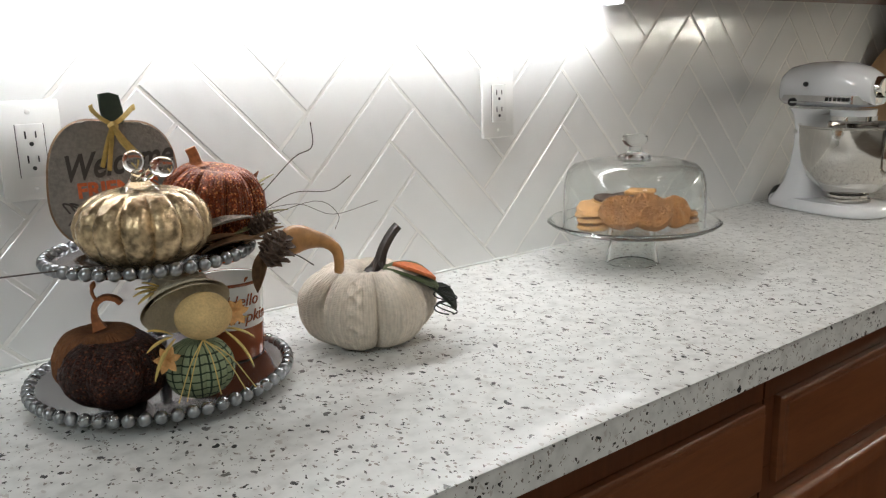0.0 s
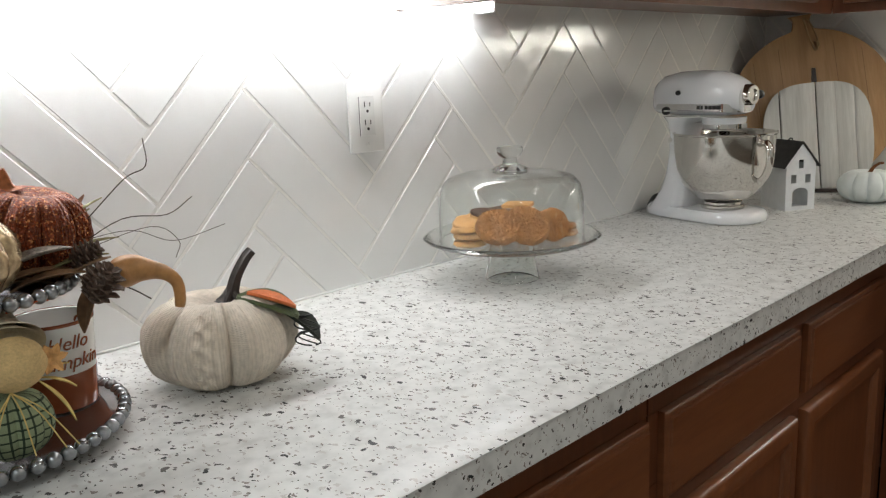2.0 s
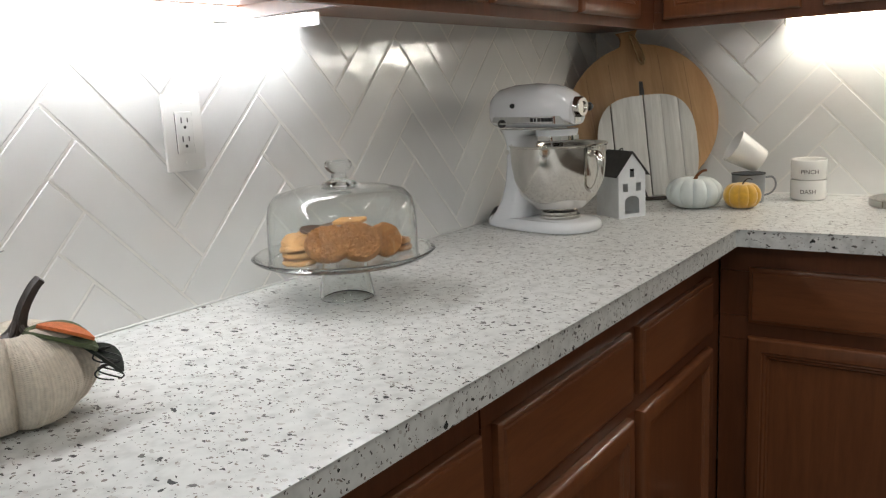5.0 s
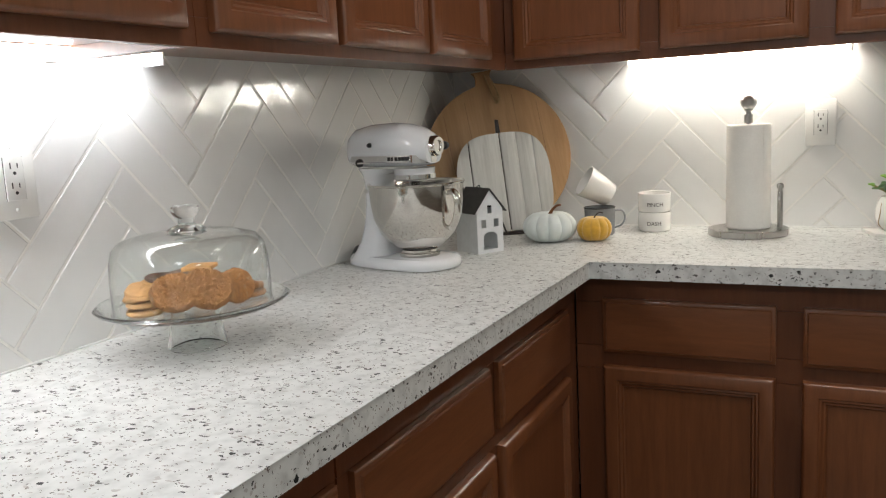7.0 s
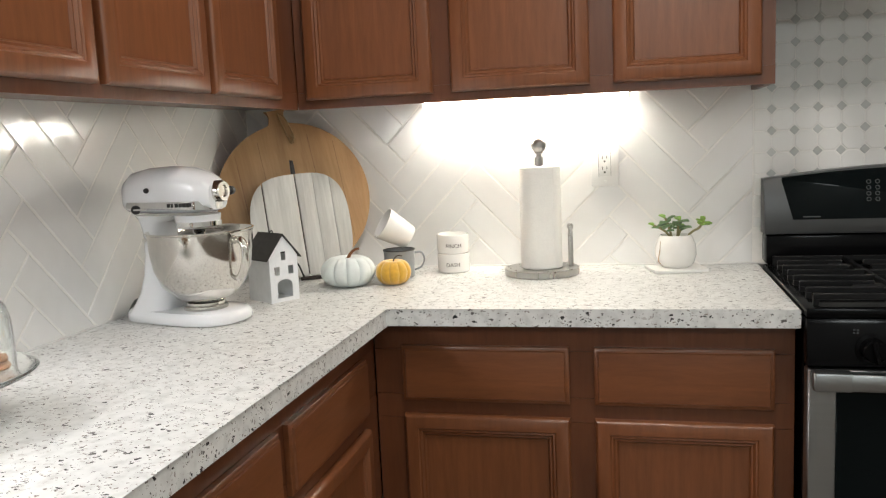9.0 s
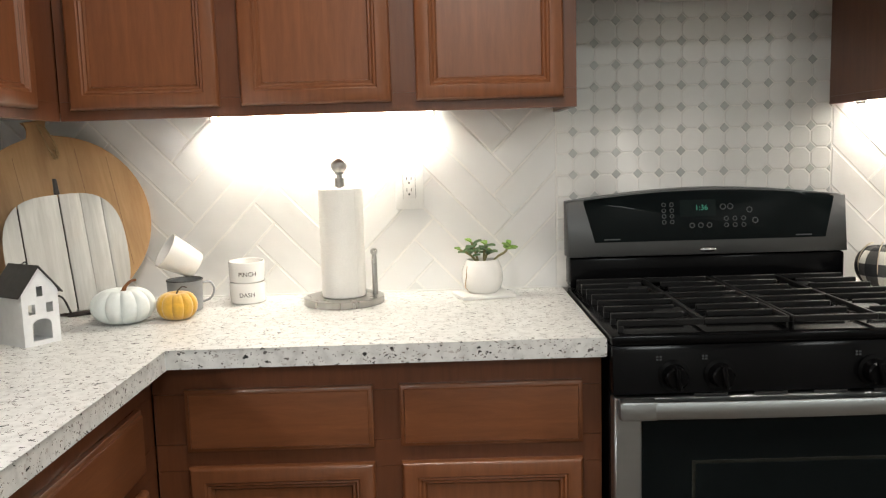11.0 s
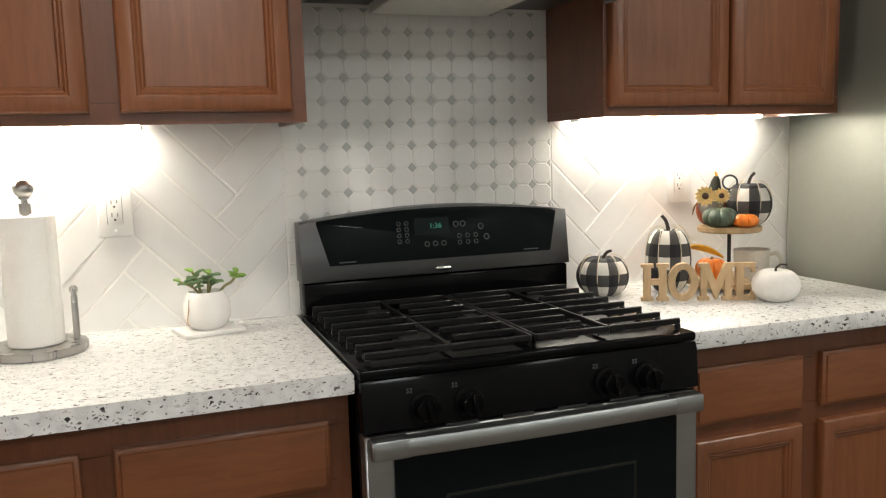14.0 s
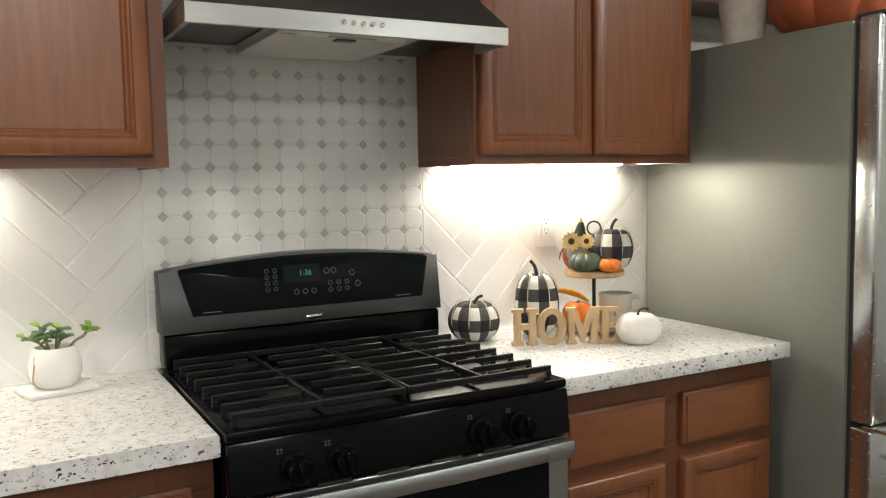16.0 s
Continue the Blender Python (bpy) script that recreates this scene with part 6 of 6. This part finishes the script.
# succulent
s = thing("potted_succulent", -0.106, -1.347, COUNTER + 0.0105, "small succulent in a round white ceramic pot", "plant", -80)
part("pot", lathed([(0, 0), (0.038, 0), (0.050, 0.010), (0.057, 0.034), (0.0555, 0.062), (0.046, 0.086), (0.042, 0.091), (0.039, 0.090), (0.041, 0.080), (0.048, 0.062), (0.030, 0.058), (0, 0.060)], 44), MUG_WHITE, s)
part("twine", tubed(curve_points([(-0.046, -0.02, 0.075), (-0.050, -0.028, 0.05), (-0.052, -0.02, 0.02), (-0.040, -0.02, 0.006)], 5), 0.0013, 6), TWINE, s)
rng = random.Random(4)
for line, most in (([(0, 0, 0.06), (-0.028, -0.004, 0.100), (-0.062, -0.010, 0.120)], 0.036), ([(-0.004, 0, 0.06), (-0.018, -0.004, 0.108), (-0.030, -0.008, 0.140)], 0.034), ([(0.004, 0, 0.06), (0.006, -0.006, 0.110), (0.010, -0.010, 0.132)], 0.038),
                   ([(0.012, 0, 0.06), (0.045, 0, 0.096), (0.064, 0, 0.106), (0.080, 0, 0.126)], 0.026), ([(0.002, 0.01, 0.06), (0.016, 0.012, 0.100), (0.028, 0.010, 0.112)], 0.034)):
    pts = curve_points(line, 4)
    arm = line[-1][0] > 0.06
    part("twig", tubed(pts, 0.0034, 6), OLIVE_LEAF, s)
    for k in range(7):
        t = (0.85 if arm else 0.55) + (0.15 if arm else 0.45) * k / 6
        q = pts[min(len(pts) - 1, int(t * (len(pts) - 1)))]
        a = k * 2.4 + rng.uniform(-0.4, 0.4)
        size = rng.uniform(0.6, 1.0) * most
        d_ = Vector((math.cos(a), math.sin(a), rng.uniform(-0.05, 0.6))).normalized()
        part("leaf", leafed(q, q + d_ * size, size * 0.56, sag=0.2, thick=0.0022, rows=5), SUCCULENT_TIP if arm or k == 6 else SUCCULENT, s)
s = tagged(finish("marble_coaster", boxed(-0.075, 0.075, -0.058, 0.058, 0.0, 0.010, 0.002, seg=2), MARBLE, m=pose(-0.110, -1.348, COUNTER, 0, 0, -75)), "square white marble slab under the plant pot", "coaster")

# ---------------------------------------------------------------- corner by the fridge
fruit("check_pumpkin", -0.135, -2.440, 0.0755, 0.126, PLAID, [(0, 0, 0), (0.004, 0, 0.018), (0.014, 0, 0.030), (0.026, 0, 0.034)], DARK_STEM, "round black and cream buffalo check pumpkin", ribs=7, rz=-120, depth=0.07, seams=HAT_BURLAP, group="check pumpkins", sr=(0.006, 0.005))
fruit("check_pumpkin", -0.178, -2.630, 0.0665, 0.208, PLAID_TALL, [(0, 0, 0), (0.0, 0, 0.026), (-0.006, 0, 0.050), (-0.018, 0, 0.066)], DARK_STEM, "tall black and cream buffalo check pumpkin", ribs=6, rz=-120, depth=0.06, seams=HAT_BURLAP, group="check pumpkins", sr=(0.007, 0.006))
fruit("cloth_pumpkin", -0.432, -2.792, 0.062, 0.096, SOFT_WHITE, [(0, 0, 0), (0.0, 0, 0.016), (0.012, 0, 0.026), (0.028, 0, 0.024)], DARK_STEM, "soft white cloth pumpkin with thin dark stem", ribs=8, rz=-118, depth=0.05, sr=(0.003, 0.003))
# HOME letters
s = thing("home_sign", -0.266, -2.482, COUNTER, "raw wooden slab-serif letters reading HOME", "sign", math.degrees(math.atan2(-0.904, -0.427)))
s.scale = (0.95, 1.0, 0.98)


def letter(name, outline, x, hole=None):
    bm = bmesh.new()
    if hole:
        n = len(outline)
        loops = [[bm.verts.new((px, py, pz)) for px, pz in o] for o, py in ((outline, -0.010), (outline, 0.010), (hole, 0.010), (hole, -0.010))]
        for a, b in zip(loops, loops[1:] + loops[:1]):
            for i in range(n):
                bm.faces.new((a[i], a[(i + 1) % n], b[(i + 1) % n], b[i]))
    else:
        prism(bm, outline, -0.010, 0.010, 0.001)
    part(name, bm, RAW_WOOD, s, m=pose(x, 0, 0))


LH = 0.104
HL = [(0, 0), (0.034, 0), (0.034, 0.010), (0.026, 0.010), (0.026, 0.046), (0.052, 0.046), (0.052, 0.010), (0.044, 0.010), (0.044, 0), (0.078, 0), (0.078, 0.010), (0.070, 0.010), (0.070, 0.094), (0.078, 0.094), (0.078, LH), (0.044, LH), (0.044, 0.094), (0.052, 0.094), (0.052, 0.060), (0.026, 0.060), (0.026, 0.094), (0.034, 0.094), (0.034, LH), (0, LH), (0, 0.094), (0.008, 0.094), (0.008, 0.010), (0, 0.010)]
letter("letter_h", HL, 0.0)
ring_ = lambda a, b: [(0.040 + a * math.cos(2 * math.pi * i / 36), 0.052 + b * math.sin(2 * math.pi * i / 36)) for i in range(36)]
letter("letter_o", ring_(0.042, 0.053), 0.077, ring_(0.022, 0.036))
ML = [(0, 0), (0.030, 0), (0.030, 0.010), (0.022, 0.010), (0.022, 0.070), (0.046, 0.004), (0.052, 0.004), (0.074, 0.070), (0.074, 0.010), (0.066, 0.010), (0.066, 0), (0.100, 0), (0.100, 0.010), (0.092, 0.010), (0.092, 0.094), (0.100, 0.094), (0.100, LH), (0.072, LH), (0.050, 0.044), (0.028, LH), (0, LH), (0, 0.094), (0.008, 0.094), (0.008, 0.010), (0, 0.010)]
letter("letter_m", ML, 0.160)
EL = [(0, 0), (0.060, 0), (0.060, 0.028), (0.052, 0.028), (0.048, 0.012), (0.026, 0.012), (0.026, 0.048), (0.042, 0.048), (0.042, 0.060), (0.026, 0.060), (0.026, 0.092), (0.046, 0.092), (0.050, 0.078), (0.058, 0.078), (0.058, LH), (0, LH), (0, 0.094), (0.008, 0.094), (0.008, 0.010), (0, 0.010)]
letter("letter_e", EL, 0.258)
# two-tier wooden stand
TX, TY = -0.205, -2.822
CAMDIR = -129
s = thing("tiered_stand", TX, TY, COUNTER, "two-tier stand of pale wooden discs on a black rod", "tray", CAMDIR)
part("lower_disc", lathed([(0, 0.012), (0.120, 0.012), (0.124, 0.015), (0.124, 0.027), (0.120, 0.030), (0, 0.030)], 56), RAW_WOOD, s)
for a in (0.5, 2.6, 4.7):
    part("foot", lathed([(0, 0), (0.009, 0.0), (0.012, 0.006), (0.009, 0.0118), (0, 0.0118)], 16), RAW_WOOD, s, m=pose(0.09 * math.cos(a), 0.09 * math.sin(a), 0))
part("rod", lathed([(0, 0.0302), (0.008, 0.0302), (0.0055, 0.045), (0.0055, 0.275), (0.008, 0.282), (0, 0.288)], 16), BLACK_IRON, s)
part("upper_disc", lathed([(0.0058, 0.166), (0.086, 0.166), (0.090, 0.169), (0.090, 0.180), (0.086, 0.183), (0.0058, 0.183)], 56, close=True), RAW_WOOD, s)
part("ring_handle", lathed([(0.020 + 0.0028 * math.cos(k * math.pi / 4), 0.0028 * math.sin(k * math.pi / 4)) for k in range(8)], 28, close=True), BLACK_IRON, s, m=pose(0, 0, 0.3085, 90))
SM = s.matrix_basis.copy()


def on_stand(x, y, z):
    p = SM @ Vector((x, y, z))
    return p.x, p.y, p.z


U_ = 0.184
q = on_stand(0.052, 0.022, U_)
fruit("check_pumpkin", q[0], q[1], 0.067, 0.138, PLAID_TALL, [(0, 0, 0), (0.0, 0, 0.018), (0.006, 0, 0.036), (0.016, 0, 0.048)], DARK_STEM, "black and cream check pumpkin on the upper tier", z=q[2], ribs=6, rz=CAMDIR, depth=0.07, seams=HAT_BURLAP, group="check pumpkins", sr=(0.006, 0.005))
q = on_stand(-0.026, -0.048, U_)
fruit("ceramic_pumpkin", q[0], q[1], 0.050, 0.062, GREEN_PUMPKIN, [(0, 0, 0), (0.0, 0, 0.008), (0.003, 0, 0.016)], OLIVE_LEAF, "small dark green glazed pumpkin on the upper tier", z=q[2], ribs=8, rz=CAMDIR, sr=(0.006, 0.005))
q = on_stand(0.044, -0.062, U_)
fruit("ceramic_pumpkin", q[0], q[1], 0.036, 0.042, ORANGE_PUMPKIN, [(0, 0, 0), (0.0, 0, 0.005), (0.001, 0, 0.008)], OLIVE_LEAF, "tiny orange pumpkin on the upper tier", z=q[2], ribs=9, rz=CAMDIR, sr=(0.0035, 0.003))


def flower(b, c, r):
    for k in range(13):
        a = 2 * math.pi * k / 13
        leaf(b, (c[0] + 0.25 * r * math.cos(a), c[1], c[2] + 0.25 * r * math.sin(a)), (c[0] + r * math.cos(a), c[1] - 0.004, c[2] + r * math.sin(a)), r * 0.42, (0, -1, 0), 0.1, 0.0006, 4)


d = Doll()
d.add(TERRACOTTA, lambda b: pumpkin(b, 0.044, 0.10, 6, 0.06, 0.08))
d.add(BURLAP_GREY, lambda b: ball(b, (0, -0.012, 0.055), 0.038, 1, 1, 1.1, 16, 12))
d.add(FELT_BLACK, lambda b: lathe(b, [(0, 0), (0.020, 0), (0.016, 0.014), (0.012, 0.030), (0.007, 0.042), (0, 0.044)], 20, m=pose(0.010, 0, 0.100, 0, 6)))
d.add(PETAL, lambda b: flower(b, (-0.014, -0.054, 0.088), 0.030))
d.add(PETAL, lambda b: flower(b, (0.030, -0.048, 0.088), 0.024))
d.add(CHOCOLATE, lambda b: ball(b, (-0.014, -0.056, 0.088), 0.010, 1, 0.5, 1))
d.add(CHOCOLATE, lambda b: ball(b, (0.030, -0.050, 0.088), 0.008, 1, 0.5, 1))
d.add(YELLOW_LEAF, lambda b: tube(b, [(0.0145, 0, 0.142), (0.014, 0, 0.150), (0.011, 0, 0.155)], [0.004, 0.0035, 0.002], 8))
d.add(RUST, lambda b: leaf(b, (-0.035, -0.03, 0.07), (-0.05, -0.03, 0.03), 0.02))
q = on_stand(-0.052, 0.012, U_)
tagged(finish("owl_figure", d.bm, d.mats, m=pose(*q, 0, 0, CAMDIR)), "small stuffed owl with sunflower eyes and dark green hat", "figurine")
q = on_stand(0.062, -0.035, 0.0305)
s = thing("mug", *q, "tan stoneware mug with faint lettering on the lower tier", "mug", CAMDIR)
part("body", cup(bmesh.new(), 0.046, 0.050, 0.088), TAN_MUG, s)
part("handle", tubed(curve_points([(0.048, 0, 0.074), (0.068, 0, 0.076), (0.078, 0, 0.054), (0.068, 0, 0.030), (0.047, 0, 0.022)], 5), 0.006, 10, 0.8), TAN_MUG, s)
for k, wdt in ((0, 0.018), (1, 0.030), (2, 0.014)):
    bm = boxed(-wdt / 2, wdt / 2, -0.0006, 0.0004, -0.002, 0.002)
    bmesh.ops.subdivide_edges(bm, edges=[e for e in bm.edges if abs(e.verts[0].co.x - e.verts[1].co.x) > 0.005], cuts=6)
    for v in bm.verts:
        v.co = on_cylinder(0.0490)(v.co)
    part("lettering_bar", bm, GREY_MUG, s, smooth=False, m=pose(0, 0, 0.052 - 0.011 * k))
q = on_stand(-0.048, -0.050, 0.0305)
fruit("ceramic_pumpkin", q[0], q[1], 0.046, 0.070, ORANGE_PUMPKIN, [(0, 0, 0), (0.0, 0, 0.008), (0.003, 0, 0.014)], OLIVE_LEAF, "glossy orange pumpkin on the lower tier", z=q[2], ribs=9, rz=CAMDIR, sr=(0.005, 0.004))
q = on_stand(-0.06, -0.045, 0.110)
s = tagged(finish("felt_leaf", leafed((0.045, 0, -0.018), (-0.062, 0.0, 0.014), 0.042, sag=0.2, thick=0.002), YELLOW_LEAF, m=pose(*q, -30, 0, CAMDIR)), "golden yellow felt leaf lying on the orange pumpkin", "leaf")

# ---------------------------------------------------------------- on top of the fridge
s = thing("bucket", -0.325, -3.315, 1.7685, "small whitewashed bucket on the fridge", "bucket", -120)
part("body", cup(bmesh.new(), 0.060, 0.076, 0.150, 0.003), BUCKET, s)
part("rim", lathed([(0.0755, 0.147), (0.079, 0.149), (0.0775, 0.153), (0.074, 0.151)], 36, close=True), BUCKET, s)
s = thing("lit_pumpkin", -0.55, -3.44, 1.7685, "terracotta orange pumpkin with small glowing bulbs on the fridge", "pumpkin", -120)
part("body", pumpkined(0.185, 0.25, 8, 0.12, 0.14), TERRACOTTA, s)
part("stem", stem([(0, 0, 0.18), (0.0, 0, 0.21), (0.02, 0, 0.24)], 0.016, 0.013), DARK_STEM, s)
for a, z in ((-1.95, 0.045), (-2.35, 0.10), (-1.5, 0.10), (-1.15, 0.05), (-2.7, 0.06)):
    bm = bmesh.new()
    rr = 0.184 * math.sin(math.acos(1 - z / 0.125)) ** 0.85
    ball(bm, (rr * math.cos(a), rr * math.sin(a), z), 0.007)
    part("bulb", bm, BULB, s)

# ---------------------------------------------------------------- wall tiles, outlets


def tile_mesh(poly, thick, soft):
    """A tile on the wall plane: u to the right, v up, facing -y, its edge softened."""
    top = shrunk(poly, soft)
    mid = shrunk(poly, soft * 0.3)
    if not top or not mid or area_of(top) < 2e-4 * 0.2:
        return None
    bm = bmesh.new()
    rings = [[bm.verts.new((u, y, v)) for u, v in ring] for ring, y in ((poly, 0.0), (poly, -thick * 0.55), (mid, -thick * 0.85), (top, -thick))]
    n = len(poly)
    for a, b in zip(rings, rings[1:]):
        for i in range(n):
            bm.faces.new((a[i], a[(i + 1) % n], b[(i + 1) % n], b[i]))
    bm.faces.new(rings[-1])
    return bm


def herringbone(wall, m, u0, v0, eu, ev, rect, grout=0.0038, n=4):
    lo_u, hi_u, lo_v, hi_v = rect
    span = int((hi_u - lo_u + hi_v - lo_v) / min(eu, ev)) + 30

    def place(a, b):
        return (u0 + (a - b) * eu, v0 + (a + b) * ev)
    for j in range(-8, 9):
        for k in range(-span, span):
            for kind in (0, 1):
                if kind == 0:
                    a0, b0, a1, b1 = k + j * n, k - j * n, k + j * n + n, k - j * n + 1
                else:
                    a0, b0, a1, b1 = k - 1 + j * n, k - j * n, k + j * n, k - j * n + n
                corners = [place(a0, b0), place(a1, b0), place(a1, b1), place(a0, b1)]
                us, vs = [c[0] for c in corners], [c[1] for c in corners]
                if max(us) < lo_u or min(us) > hi_u or max(vs) < lo_v or min(vs) > hi_v:
                    continue
                poly = shrunk(corners, grout / 2)
                poly = clipped(poly, lo_u + 0.001, hi_u - 0.001, lo_v + 0.001, hi_v - 0.001)
                clean = [p for i, p in enumerate(poly) if (Vector(p) - Vector(poly[i - 1])).length > 0.0015]
                if len(clean) < 3 or area_of(clean) < 2.5e-4:
                    continue
                bm = tile_mesh(clean, 0.0070, 0.0021)
                if bm is None:
                    continue
                tilt = random.uniform(-0.0003, 0.0003)
                for v in bm.verts:
                    v.co.y += tilt * 2
                part("tile", bm, TILE, wall, m=m, smooth=False)


NORTH = pose(0, 0.0065, 0)
EAST = pose(0.0065, 0, 0, 0, 0, -90)      # u runs to -y
WALL_TOP = 1.437
part("grout_bed", boxed(-3.6, 0.0, 0.0006, 0.0075, 0.912, WALL_TOP), GROUT, wall_north, smooth=False)
part("grout_bed", boxed(0.0006, 0.0075, -3.235, 0.0002, 0.912, 1.76), GROUT, wall_east, smooth=False)
for wall, cells in ((wall_north, [(-3.6, -0.009, -0.0052, -0.0012)]), (wall_east, [(-0.0052, -0.0012, -1.582, -0.0015), (-0.0052, -0.0012, -3.145, -2.367)])):
    for x0, x1, y0, y1 in cells:
        part("caulk", boxed(x0, x1, y0, y1, 0.9135, 0.9178, 0.0015), WHITE_PLASTIC, wall, "white caulk bead")
herringbone(wall_north, NORTH, -2.1265, 1.229, 0.0540, 0.0567, (-3.6, -0.001, 0.9145, WALL_TOP))
herringbone(wall_east, EAST, 0.534, 1.242, 0.0569, 0.0595, (0.002, 1.568, 0.9145, WALL_TOP))
herringbone(wall_east, EAST, 2.510, 1.251, 0.0569, 0.0572, (2.349, 3.212, 0.9145, WALL_TOP))
# octagons with small grey squares between them
PU, PV, CUT = 0.0611, 0.0608, 0.255
U0, V0 = 1.678, 1.6595
for i in range(-3, 13):
    for j in range(-2, 11):
        u, v = U0 + (i + 0.5) * PU, V0 - (j + 0.5) * PV
        hu, hv = PU / 2, PV / 2
        cu, cv = PU * CUT, PV * CUT
        octo = [(u - hu + cu, v - hv), (u + hu - cu, v - hv), (u + hu, v - hv + cv), (u + hu, v + hv - cv), (u + hu - cu, v + hv), (u - hu + cu, v + hv), (u - hu, v + hv - cv), (u - hu, v - hv + cv)]
        for outline, mat, thick, name in ((octo, OCTAGON, 0.0075, "octagon_tile"), ([(U0 + i * PU - cu, V0 - j * PV), (U0 + i * PU, V0 - j * PV - cv), (U0 + i * PU + cu, V0 - j * PV), (U0 + i * PU, V0 - j * PV + cv)], DOT, 0.0073, "square_tile")):
            poly = shrunk(outline, 0.0008)
            poly = clipped(poly, 1.569, 2.347, 1.02, 1.72)
            poly = [p for q, p in enumerate(poly) if (Vector(p) - Vector(poly[q - 1])).length > 0.0012]
            if len(poly) < 3 or area_of(poly) < 0.8e-4:
                continue
            bm = tile_mesh(poly, thick, 0.0026 if name[0] == "o" else 0.0012)
            if bm is not None:
                part(name, bm, mat, wall_east, m=EAST, smooth=False)


def outlet(m, label="white duplex wall outlet with a screwed plate"):
    o = thing("wall_outlet", 0, 0, 0, label, "outlet", group="wall outlets")
    o.matrix_basis = m
    part("plate", boxed(-0.0400, 0.0400, -0.007, 0.0, -0.0655, 0.0655, 0.003, seg=2), WHITE_PLASTIC, o)
    part("receptacle", boxed(-0.0172, 0.0172, -0.0095, -0.0065, -0.0352, 0.0352, 0.0015, seg=2), plain("outlet_face", (0.76, 0.76, 0.74), 0.35, bump_amount=0), o)
    bm = bmesh.new()
    for dz in (0.016, -0.016):
        box(bm, -0.0075, -0.0055, -0.0102, -0.0094, dz + 0.000, dz + 0.010)
        box(bm, 0.0055, 0.0072, -0.0102, -0.0094, dz + 0.001, dz + 0.009)
        tube(bm, [(0, -0.0102, dz - 0.007), (0, -0.0094, dz - 0.007)], 0.0028, 10)
    part("slots", bm, DARK_SLOT, o, smooth=False)
    bm = bmesh.new()
    for dx, dz0 in ((-0.0181, 0), (0.0171, 0)):
        box(bm, dx, dx + 0.001, -0.0075, -0.0068, -0.035, 0.035)
    part("seam", bm, DARK_SLOT, o, smooth=False)
    for dz in (0.051, -0.051):
        part("screw", lathed([(0, 0.0015), (0.003, 0.001), (0.0035, 0), (0, 0)], 12), WHITE_PLASTIC, o, m=pose(0, -0.007, dz, 90))


outlet(pose(-1.716, -0.004, 1.224))
outlet(pose(-2.545, -0.002, 1.206))
outlet(pose(-0.004, -1.150, 1.217, 0, 0, -90))
outlet(pose(-0.002, -2.787, 1.222, 0, 0, -90))
